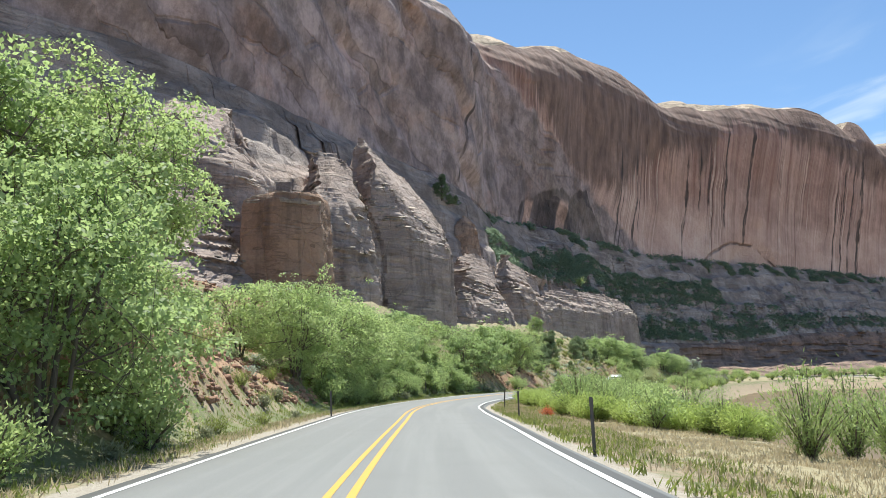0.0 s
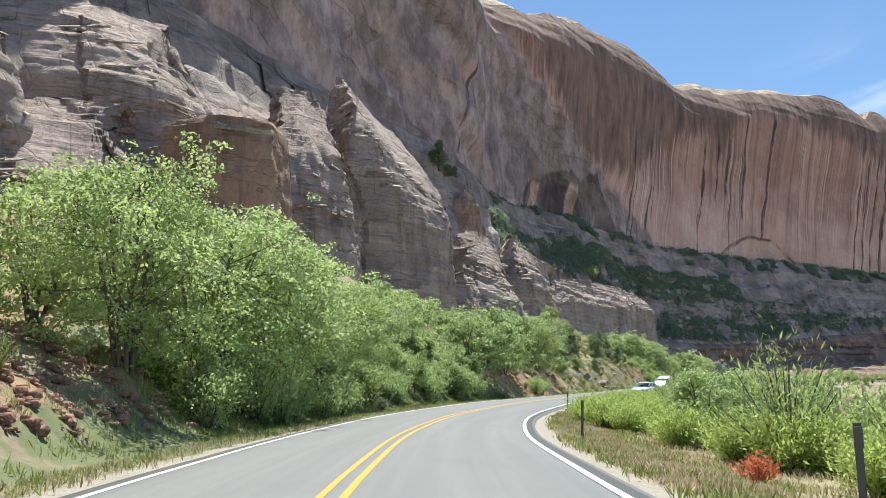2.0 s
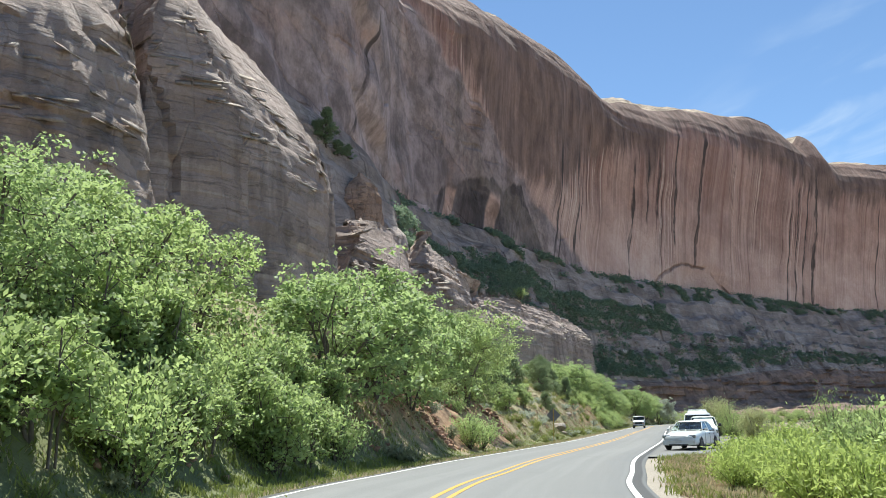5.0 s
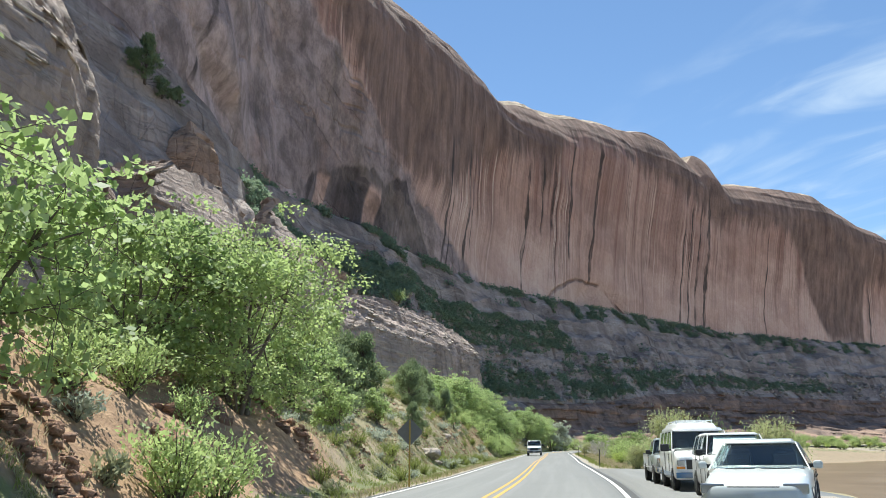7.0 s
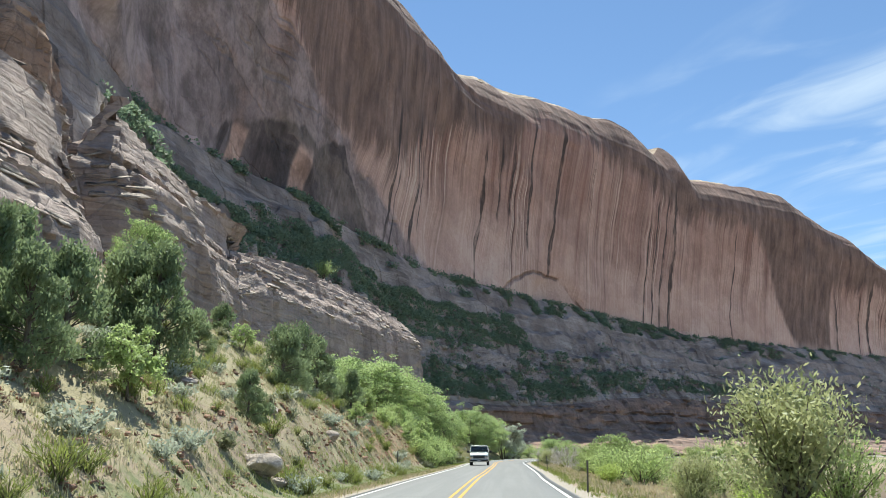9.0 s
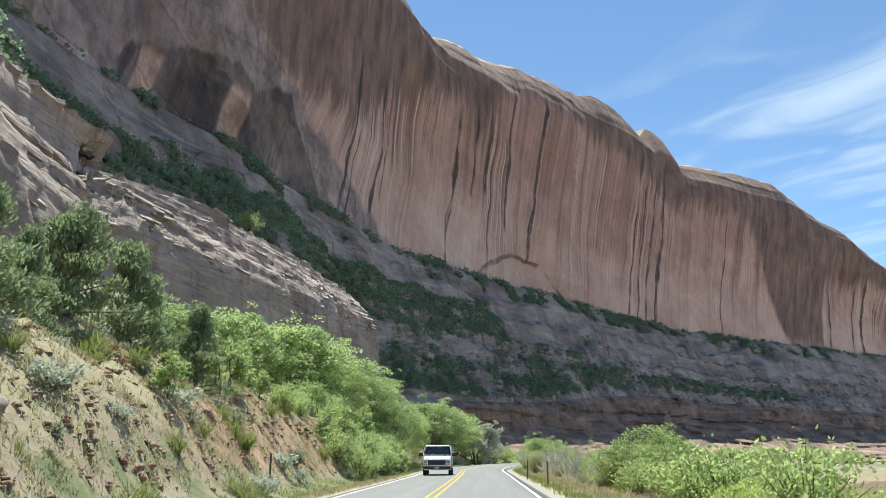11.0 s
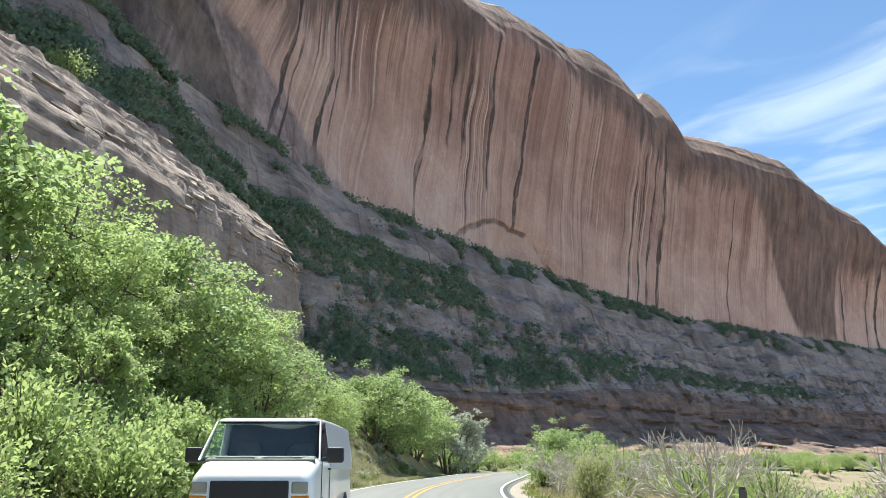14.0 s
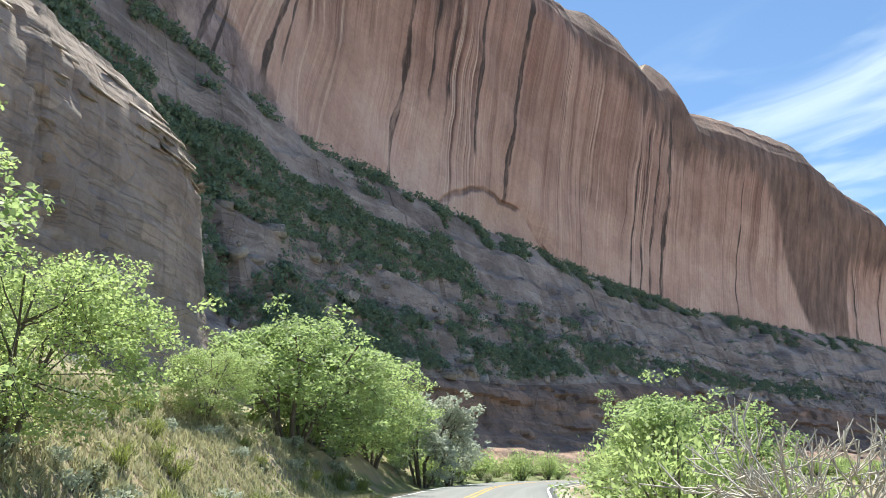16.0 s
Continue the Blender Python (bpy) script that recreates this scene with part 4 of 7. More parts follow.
def rock_mass(name, label, outline, foot, mat, seed, batter=0.10, ledge=0.9, rough=1.0, dome=1.5, cell=0.5, crest=0.64, shoulder=4.2, thick=2.6, slabs=0):
    """A block of bedded rock. outline: x, y and top height round it, in order; flat jointed faces below, thin ledges stepping back above."""
    rng = np.random.RandomState(int(seed * 17))
    o = np.array(outline + [outline[0]], float)
    run = np.concatenate([[0], np.cumsum(np.linalg.norm(np.diff(o[:, :2], axis=0), axis=1))])
    n = int(run[-1] / cell)
    t = np.arange(n) / n * run[-1]
    ring = np.column_stack([np.interp(t, run, o[:, k]) for k in range(3)])
    for _ in range(2):
        ring = 0.5 * ring + 0.25 * np.roll(ring, 1, 0) + 0.25 * np.roll(ring, -1, 0)
    tang = np.roll(ring, -3, 0) - np.roll(ring, 3, 0)
    side = np.column_stack([tang[:, 1], -tang[:, 0]])
    side /= np.linalg.norm(side, axis=1)[:, None]
    mid = ring.mean(0)
    if np.sum((ring[:, :2] - mid[:2]) * side) < 0:
        side = -side
    high = ring[:, 2].max()
    bz, bo = bed_table(rng, foot - 10, high + 12, 0.4, thick)
    jt = np.sort(rng.rand(max(4, int(run[-1] / 5.5))) * run[-1])
    jo = rng.rand(len(jt) + 1) - 0.5
    jo[-1] = jo[0]
    rows = int((high - foot) / cell)
    pts = np.zeros((n, rows + 13, 3))
    for i in range(n):
        x, y, zt = ring[i]
        for j in range(rows + 1):
            w = j / rows
            z = foot + (zt - foot) * w
            up = max(0.0, min(1.0, (w - crest) / (1 - crest)))
            dip = z + 2.0 * noise.noise((x * 0.05 + seed, y * 0.05, 0.4)) + 0.10 * x
            k = min(len(bz) - 2, max(0, int(np.searchsorted(bz, dip)) - 1))
            frac = (dip - bz[k]) / (bz[k + 1] - bz[k])
            bed = bo[k] * (0.6 + 0.8 * abs(noise.noise((x * 0.1, y * 0.1, k * 3.3)))) - 0.25 * frac
            upb = max(0.0, min(1.0, ((bz[k] - dip + z - foot) / (zt - foot) - crest) / (1 - crest)))
            upt = max(0.0, min(1.0, ((bz[k + 1] - dip + z - foot) / (zt - foot) - crest) / (1 - crest)))
            back = upb + (upt - upb) * frac ** 4
            sl = t[i] + 2.5 * noise.noise((z * 0.06, seed, 2)) + 0.25 * (z - foot)
            q2 = int(np.searchsorted(jt, sl % run[-1]))
            near = np.min(np.abs(jt - sl % run[-1]))
            panel = jo[q2] * 1.5 - (0.9 * max(0.0, 1 - near / 0.5) if q2 % 2 else 0.0)
            big = noise.noise((x * 0.10, y * 0.10, z * 0.10 + seed))
            q = batter * (zt - z) + rough * (0.9 * big + 0.30 * fbm((x, y, z * 1.8 + seed * 9), 2.2, 5) + 0.6 * panel) + ledge * bed * (0.22 + 1.1 * up) - shoulder * back ** 1.3
            pts[i, j] = (x + side[i, 0] * q, y + side[i, 1] * q, z)
    # the top closes towards the block's long axis
    flat = ring[:, :2] - mid[:2]
    axis = np.linalg.svd(flat, full_matrices=False)[2][0]
    pos, off = flat @ axis, flat @ np.array([-axis[1], axis[0]])
    half = np.percentile(np.abs(off), 60)
    lim = max(0.5, np.abs(pos).max() - half)
    spine = np.clip(pos, -lim, lim)
    wt = np.exp(-((spine[:, None] - pos[None]) / 4.0) ** 2)
    sx, sy = mid[0] + axis[0] * spine - axis[1] * (wt @ off) / wt.sum(1), mid[1] + axis[1] * spine + axis[0] * (wt @ off) / wt.sum(1)
    sz = (wt @ ring[:, 2]) / wt.sum(1) + dome
    edge = pts[:, rows].copy()
    for k in range(12):
        r = 1 - ((k + 1) / 12.0) ** 0.9
        for _ in range(1 + k * 2):
            edge = 0.5 * edge + 0.25 * np.roll(edge, 1, 0) + 0.25 * np.roll(edge, -1, 0)
        for i in range(n):
            e = edge[i]
            px, py = sx[i] + (e[0] - sx[i]) * r, sy[i] + (e[1] - sy[i]) * r
            z = e[2] * r + sz[i] * (1 - r)
            lump = 0.8 * noise.noise((px * 0.22, py * 0.22, seed)) + 0.45 * noise.noise((px * 0.7, py * 0.7, seed))
            step = z * 1.1 + lump
            pts[i, rows + 1 + k] = (px, py, z + (lump + 0.5 * (math.floor(step) - step + 0.5)) * min(1.0, r * 4))
    pts = np.concatenate([pts, pts[:1]])
    me = ribbon(name, pts)
    me.set_sharp_from_angle(angle=radians(34))
    ob = new(name, me)
    me.materials.append(mat)
    tagged(ob, label, "rock", "buttress rocks", "structure")
    if slabs:
        tagged(part("ledge_slab", ledge_slabs(pts[:n, :rows + 1], side, slabs, crest, rng), M_SLAB, ob, "pale broken sandstone ledges"), kind="stuff")
    return ob


build_wall()
BENCH = build_lower()
rock_mass("rock_pillar", "tall dark sandstone pillar at the foot of the cliff", [(-50, 102, 38), (-41, 100, 37), (-38, 108, 37), (-44, 114, 39), (-52, 111, 39)], 6, M_BUTTRESS, 1.0, slabs=60)
rock_mass("rock_slab", "high grey sandstone slab with a pale sloping top", [(-56, 116, 44), (-44, 117, 41), (-36, 118, 39.5), (-29.5, 121, 37), (-27, 130, 38), (-34, 140, 45), (-52, 132, 47)], 16, M_BUTTRESS, 2.0, 0.16, 0.35, slabs=84)
rock_mass("rock_ledges", "low stack of pale bedded rock ledges", [(-46, 101, 22), (-37, 99, 20), (-28, 104, 18), (-25, 112, 22), (-29, 120, 28), (-40, 120, 29), (-48, 112, 27)], 6, M_BUTTRESS, 3.0, 0.45, 1.6, 1.2, crest=0.02, shoulder=5.0, thick=1.8, slabs=270)
rock_mass("block_rock", "square brown sandstone block with a pale flat top", [(-26.5, 110.5, 24.8), (-21.5, 110, 25.8), (-16.2, 112.5, 26), (-15.6, 119, 26.2), (-18, 125, 26.4), (-25, 124, 26.2)], 7, M_CUBE, 4.0, 0.03, 0.3, 0.5, 0.2, 0.4, 0.96, 0.4)
rock_mass("block_cap", "pale flat sandstone slab capping a brown block", [(-26.3, 110.8, 25.5), (-21.5, 110.0, 25.7), (-16.2, 112.7, 25.9), (-15.8, 119, 26.2), (-18, 124.6, 26.6), (-24.9, 123.8, 26.4)], 24.4, M_CAP, 14.0, 0.05, 0.3, 0.35, 0.9, 0.35, 0.3, 1.6, 0.5)
rock_mass("rock_rib", "narrow layered sandstone rib beside a deep crack", [(-20, 132, 29), (-14.5, 134, 27), (-12, 141, 31), (-14.2, 147.5, 38), (-19, 150, 41), (-24, 144, 40)], 6, M_BUTTRESS, 5.0, 0.12, 0.9, crest=0.6, shoulder=1.8, slabs=90)
rock_mass("rock_fin", "great grey sandstone fin with a sloping sunlit crest", [(-12.6, 147, 38), (-7, 149.5, 36), (-2.2, 155, 31), (1.6, 163, 29), (1.5, 172, 31.5), (-3, 176, 34), (-10, 170, 42), (-18, 164, 47.5), (-17, 155, 46)], 6, M_BUTTRESS, 6.0, 0.05, 0.45, 0.8, crest=0.74, shoulder=2.2, slabs=84)
rock_mass("rock_toe", "stepped sandstone ridge falling to the slope", [(3.0, 181, 25.5), (6.5, 185, 24), (11, 192, 23), (15, 200, 22.5), (17, 208, 22.5), (12, 214, 28), (5, 204, 31), (0, 191, 28)], 5, M_BUTTRESS, 7.0, 0.12, 0.8, 0.9, 0.3, 0.45, 0.5, 3.0, 1.8, slabs=180)
rock_mass("rock_shoulder", "rounded grey sandstone shoulder with a grassy top", [(12.5, 212.5, 32), (17.5, 211.5, 29.5), (21.5, 215, 28), (25.5, 226, 27), (29.0, 236, 26.5), (31.5, 244, 24), (27, 250, 29), (18, 236, 31), (12, 219, 33)], 4, M_BUTTRESS, 8.0, 0.05, 0.8, 1.0, 0.0, shoulder=4.0, slabs=105)
rock_mass("rock_knob", "orange-brown rounded sandstone knob on the cliff foot", [(3.0, 217, 41.5), (6.5, 216.5, 43), (9.2, 220, 42.5), (9.4, 226, 40.5), (5.5, 229, 41), (2.5, 224, 42)], 27, M_KNOB, 10.0, 0.10, 0.7, 1.0, 0.8, 0.5, 0.7, 1.6)
rock_mass("rock_ridge", "slanted layered sandstone ridge with a broken pale crest", [(27.5, 239, 23.5), (33, 246, 25), (40, 256, 25), (48.2, 270, 25.5), (57, 285, 26.3), (62.2, 292.5, 26.6), (66.4, 299.5, 26.4), (69.2, 305.5, 24.5), (69.4, 310.5, 24.5), (66, 313, 26), (60, 305, 28), (53, 290, 28.8), (43, 273, 28.3), (34.5, 258, 27.8), (26, 245, 26)], 2, M_BUTTRESS, 9.0, 0.10, 0.5, 0.75, 0.0, 0.45, 0.82, 2.0, 1.6, slabs=210)

# ---- plants ----
def thing(name, label, category, group=""):
    ob = new(name)
    ob.empty_display_size = 0.3
    return tagged(ob, label, category, group)


def tubes(name, segs, sides=5):
    """Tapered limbs: rows of (start, end, radius at start, radius at end)."""
    v, f = [], []
    for a, b, ra, rb in segs:
        a, b = Vector(a), Vector(b)
        q = (b - a).to_track_quat("Z", "Y")
        base = len(v)
        for p, r in ((a, ra), (b, rb)):
            for k in range(sides):
                t = 6.2832 * k / sides
                v.append(p + q @ Vector((r * math.cos(t), r * math.sin(t), 0)))
        for k in range(sides):
            n = (k + 1) % sides
            f.append((base + k, base + n, base + sides + n, base + sides + k))
    return quads(name, np.array([tuple(p) for p in v]), np.array(f))


def leaves(name, c, size, rng, aspect=0.55, up=0.6, axis=None, face=None):
    """Leaf blades at the places c: rhombs turned at random, tilted towards the light; axis: the way each one grows."""
    n = len(c)
    if axis is None:
        axis = rng.normal(size=(n, 3))
    axis = axis / np.linalg.norm(axis, axis=1)[:, None]
    nrm = rng.normal(size=(n, 3)) * (1.0 if face is None else 0.55) + np.array([0, 0, up * 2])
    if face is not None:                   # blades of a clump lie over its outside
        nrm = nrm + face * 1.5
    side = np.cross(axis, nrm)
    side /= np.linalg.norm(side, axis=1)[:, None] + 1e-9
    L = (size * (0.65 + 0.7 * rng.rand(n)))[:, None]
    a, b = axis * L * 0.5, side * L * 0.5 * aspect
    v = np.stack([c - a, c + b - a * 0.1, c + a, c - b - a * 0.1], 1).reshape(-1, 3)
    f = np.arange(n * 4).reshape(-1, 4)
    return quads(name, v, f, smooth=False)


def clump_points(rng, clumps, n, dome=0.7):
    """n places spread over round clumps (x, y, z, radius): domes of leaf over open undersides."""
    c = np.array(clumps)
    w = c[:, 3] ** 2
    k = rng.choice(len(c), n, p=w / w.sum())
    d = rng.normal(size=(n, 3))
    d[:, 2] = np.where(rng.rand(n) < dome, np.abs(d[:, 2]), d[:, 2])
    d /= np.linalg.norm(d, axis=1)[:, None]
    r = 0.55 + 0.5 * rng.rand(n) ** 0.6 if dome else 1.05 * rng.rand(n) ** 0.4
    out = c[k, :3] + d * (c[k, 3] * r)[:, None] * np.array([1, 1, 0.68]) + rng.normal(size=(n, 3)) * 0.05
    return out, d


def limb_tree(rng, height, radius, stems, skirt):
    """Limbs of a broad tree and the clumps of its crown."""
    segs, clumps = [], []
    mid = np.array([0, 0, height * 0.5])
    for k in range(stems):
        t = 6.2832 * (k + rng.rand() * 0.7) / stems
        reach = radius * (0.25 + 0.45 * rng.rand())
        top = np.array([reach * math.cos(t), reach * math.sin(t), height * (0.62 + 0.28 * rng.rand())])
        a = np.array([0.25 * math.cos(t), 0.25 * math.sin(t), 0.0])
        r = 0.11 * (0.7 + 0.6 * rng.rand()) * height / 8
        knots = [a]
        for w in (0.3, 0.6, 1.0):
            knots.append(a + (top - a) * np.array([w ** 1.4, w ** 1.4, w]) + rng.normal(size=3) * 0.2)
        for j in range(3):
            segs.append((knots[j], knots[j + 1], r * (1 - 0.25 * j), r * (0.75 - 0.25 * j) + 0.012))
        for j in range(7):
            p = knots[1 + j % 3] * 0.6 + knots[min(3, 1 + (j + 1) % 3)] * 0.4
            u = rng.normal(size=3) + np.array([math.cos(t), math.sin(t), 0.25]) * 0.8
            u /= np.linalg.norm(u)
            e = p + u * radius * (0.40 + 0.40 * rng.rand())
            lim = (e - mid) / np.array([radius, radius, height * 0.5])
            e = mid + (e - mid) * min(1.0, (0.70 + 0.26 * rng.rand()) / max(0.01, np.linalg.norm(lim)))
            e[2] = max(e[2], skirt * height + 0.35)
            segs.append((p, (p + e) / 2 + rng.normal(size=3) * 0.12, r * 0.35, r * 0.2 + 0.006))
            segs.append((segs[-1][1], e, r * 0.2 + 0.006, 0.008))
            clumps.append((*e, radius * (0.17 + 0.12 * rng.rand())))
            for _ in range(4):                 # shoots round each clump break its outline
                e2 = e + rng.normal(size=3) * radius * 0.21
                e2[2] = max(e2[2], skirt * height + 0.2)
                segs.append((e, e2, 0.012, 0.006))
                clumps.append((*e2, radius * (0.07 + 0.09 * rng.rand())))
        clumps.append((*top, radius * 0.24))
    return segs, clumps


KINDS = {}
TALL = {"broad_a": 8.0, "broad_b": 6.9, "broad_c": 6.4, "olive": 5.9, "back_a": 8.0, "back_b": 6.6}


def plant(kind, x, y, scale=1.0, turn=None, sink=0.12, wide=1.0, z=None, top=None):
    """One more plant of a kind, set on the ground."""
    if z is None:
        z = float(ground_height(x, y)[0])
    if top is not None:
        scale = (top - z) / TALL[kind]
    rng = plant.rng
    turn = rng.rand() * 360 if turn is None else turn
    m = pose(x, y, z - sink * scale, 0, 0, turn) @ Matrix.Diagonal((scale * wide, scale * wide, scale, 1))
    if kind not in KINDS:
        KINDS[kind] = BUILD[kind]()
        KINDS[kind].matrix_basis = m
        plant.base[kind] = True
        return KINDS[kind]
    src = KINDS[kind]
    ob = copy_thing(src, m)
    ob.matrix_basis = m
    return ob


plant.rng = np.random.RandomState(77)
plant.base = {}


def broad(seed, label, mat, n=21000, height=8.0, radius=4.2, stems=6, skirt=0.06, size=0.146, category="tree"):
    def make():
        rng = np.random.RandomState(seed)
        segs, clumps = limb_tree(rng, height, radius, stems, skirt)
        t = thing("broadleaf_tree", label, category, "roadside trees")
        part("trunk", tubes("trunk", segs), M_BARK, t)
        c, face = clump_points(rng, clumps, n)
        part("crown", leaves("crown", c, size, rng, 0.72, face=face), mat, t)
        return t
    return make


def shrub(seed, name, label, mat, n, height, radius, blade, aspect, upright, group, stems=7):
    """Many-stemmed bush: sprays that rise and spread from the foot."""
    def make():
        rng = np.random.RandomState(seed)
        t = thing(name, label, "shrub", group)
        segs = []
        tips = []
        for k in range(stems * 4):
            a = rng.rand() * 6.2832
            r = radius * math.sqrt(rng.rand()) * 0.9
            e = np.array([r * math.cos(a), r * math.sin(a), height * (1 - 0.45 * (r / radius) ** 2) * (0.7 + 0.3 * rng.rand())])
            tips.append(e)
            if k < stems * 2:
                mid = e * np.array([0.4, 0.4, 0.5])
                segs.append((np.zeros(3), mid, 0.016 * height, 0.010 * height))
                segs.append((mid, e, 0.010 * height, 0.003 * height))
        tips = np.array(tips)
        k = rng.choice(len(tips), n)
        w = rng.rand(n) ** (0.55 if upright < 1 else 0.75)
        w = 0.15 + 0.9 * w
        p = tips[k] * np.stack([w ** 1.2, w ** 1.2, w], 1) + rng.normal(size=(n, 3)) * np.array([0.13, 0.13, 0.10]) * radius * (0.6 + 0.6 * w[:, None])
        p[:, 2] = np.maximum(p[:, 2], 0.03)
        ax = tips[k] * np.array([1, 1, 1.0]) / np.linalg.norm(tips[k], axis=1)[:, None] * upright + rng.normal(size=(n, 3)) * 0.55
        tagged(part("stem", tubes("stem", segs, 3), M_BARK, t), kind="stuff")
        part("foliage", leaves("foliage", p, blade, rng, aspect, 0.5, ax), mat, t)
        return t
    return make


def juniper(seed, height=4.0, radius=1.5, n=8500):
    def make():
        rng = np.random.RandomState(seed)
        t = thing("juniper", "dark green dense juniper on a dry slope", "tree", "slope junipers")
        clumps, segs = [], []
        for k in range(58):
            h = height * (0.04 + 0.94 * rng.rand() ** 1.15)
            r = radius * (1 - (h / height) ** 1.6) * (0.45 + 0.65 * rng.rand()) + 0.1
            a = rng.rand() * 6.2832
            e = (r * math.cos(a), r * math.sin(a), h)
            clumps.append((*e, radius * (0.16 + 0.14 * rng.rand())))
            segs.append(((0, 0, h * 0.7), e, 0.03, 0.008))
        c, face = clump_points(rng, clumps, n, 0.0)
        ax = rng.normal(size=(n, 3)) * 0.5 + np.array([0, 0, 0.9]) + c * np.array([0.3, 0.3, 0])
        part("trunk", tubes("trunk", [((0, 0, 0), (0.05, 0, height * 0.9), 0.12, 0.02)]), M_BARK, t)
        tagged(part("branch", tubes("branch", segs, 3), M_BARK, t), kind="stuff")
        part("crown", leaves("crown", c, 0.17, rng, 0.36, 0.3, ax), M_JUNIPER, t)
        return t
    return make


def dead(seed, height=3.2, spread=1.6, level=4, name="dead_shrub", label="bleached bare dead shrub with grey twigs"):
    def make():
        rng = np.random.RandomState(seed)
        t = thing(name, label, "shrub", "dead shrubs")

        def grow(segs, p, d, length, r, k):
            e = p + d * length
            segs.append((p, e, r, max(0.007, r * 0.65)))
            if k == 0:
                return
            for _ in range(3):
                u = d + rng.normal(size=3) * 0.50 + np.array([0, 0, 0.12])
                u /= np.linalg.norm(u)
                grow(segs, p + d * length * (0.5 + 0.5 * rng.rand()), u, length * (0.55 + 0.25 * rng.rand()), max(0.010, r * 0.58), k - 1)

        for j in range(6):
            a = 6.2832 * (j + rng.rand()) / 6
            d = np.array([math.cos(a) * spread * 0.4, math.sin(a) * spread * 0.4, 1.0])
            segs = []
            grow(segs, np.zeros(3), d / np.linalg.norm(d), height * 0.36, 0.040 * height / 3, level)
            part("limb", tubes("limb", segs, 3), M_DEAD, t)
        return t
    return make


BUILD = {
    "broad_a": broad(1, "fresh green broadleaf tree with several trunks beside a road", M_LEAF),
    "broad_b": broad(2, "bushy green broadleaf tree reaching down to the ground", M_LEAF, 21000, 7.0, 4.4, 7, 0.0),
    "broad_c": broad(3, "deep green rounded broadleaf tree", M_LEAF_B, 19000, 6.5, 3.8, 6, 0.02),
    "back_a": broad(7, "green broadleaf tree behind the roadside row", M_LEAF, 8500, 8.0, 4.2, 6, 0.05, 0.24),
    "back_b": broad(8, "deep green broadleaf tree behind the roadside row", M_LEAF_B, 8000, 6.7, 4.0, 6, 0.03, 0.24),
    "young": broad(4, "small light green broadleaf sapling", M_LEAF, 3500, 3.2, 1.4, 4, 0.08, 0.14),
    "olive": broad(5, "silver-grey olive tree beside the road", M_OLIVE, 11000, 6.0, 2.9, 5, 0.05, 0.17),
    "brush": shrub(11, "rabbitbrush", "bright yellow-green feathery roadside shrub", M_TAMARISK, 3200, 1.45, 1.1, 0.115, 0.34, 0.75, "riverside shrubs"),
    "tamarisk": shrub(12, "tamarisk", "tall feathery green tamarisk near the river", M_FEATHER, 3000, 3.0, 1.6, 0.20, 0.18, 1.0, "riverside shrubs", 9),
    "tassel": shrub(13, "flowering_tamarisk", "grey-green tamarisk with pale flowering tips", M_DRYLEAF, 7500, 3.3, 1.9, 0.16, 0.35, 0.6, "riverside shrubs", 9),
    "willow": shrub(14, "willow", "green willow bush with small leaves", M_LEAF, 1900, 2.6, 1.7, 0.165, 0.5, 0.7, "riverside shrubs", 8),
    "sage": shrub(15, "sagebrush", "grey-green sagebrush on a dry bank", M_SAGE, 300, 0.75, 0.55, 0.18, 0.4, 0.8, "bank shrubs"),
    "saltbush": shrub(17, "saltbush", "pale silvery saltbush on a dry bank", M_OLIVE, 420, 0.85, 0.65, 0.15, 0.45, 0.7, "bank shrubs"),
    "redbush": shrub(18, "red_bush", "small orange-red flowering bush on a grassy verge", M_REDLEAF, 700, 0.8, 0.5, 0.09, 0.5, 0.8, "riverside shrubs"),
    "greenbrush": shrub(16, "green_bush", "low green bush on a dry bank", M_GRASS, 520, 0.95, 0.6, 0.20, 0.11, 1.5, "bank shrubs"),
    "juniper_a": juniper(21),
    "juniper_b": juniper(22, 3.2, 1.6, 8000),
    "dead_a": dead(31),
    "dead_b": dead(32, 2.4, 2.4),
    "flat_green": broad(6, "light green flat-topped feathery tree", M_FEATHER, 14000, 3.4, 2.4, 5, 0.3, 0.11),
}

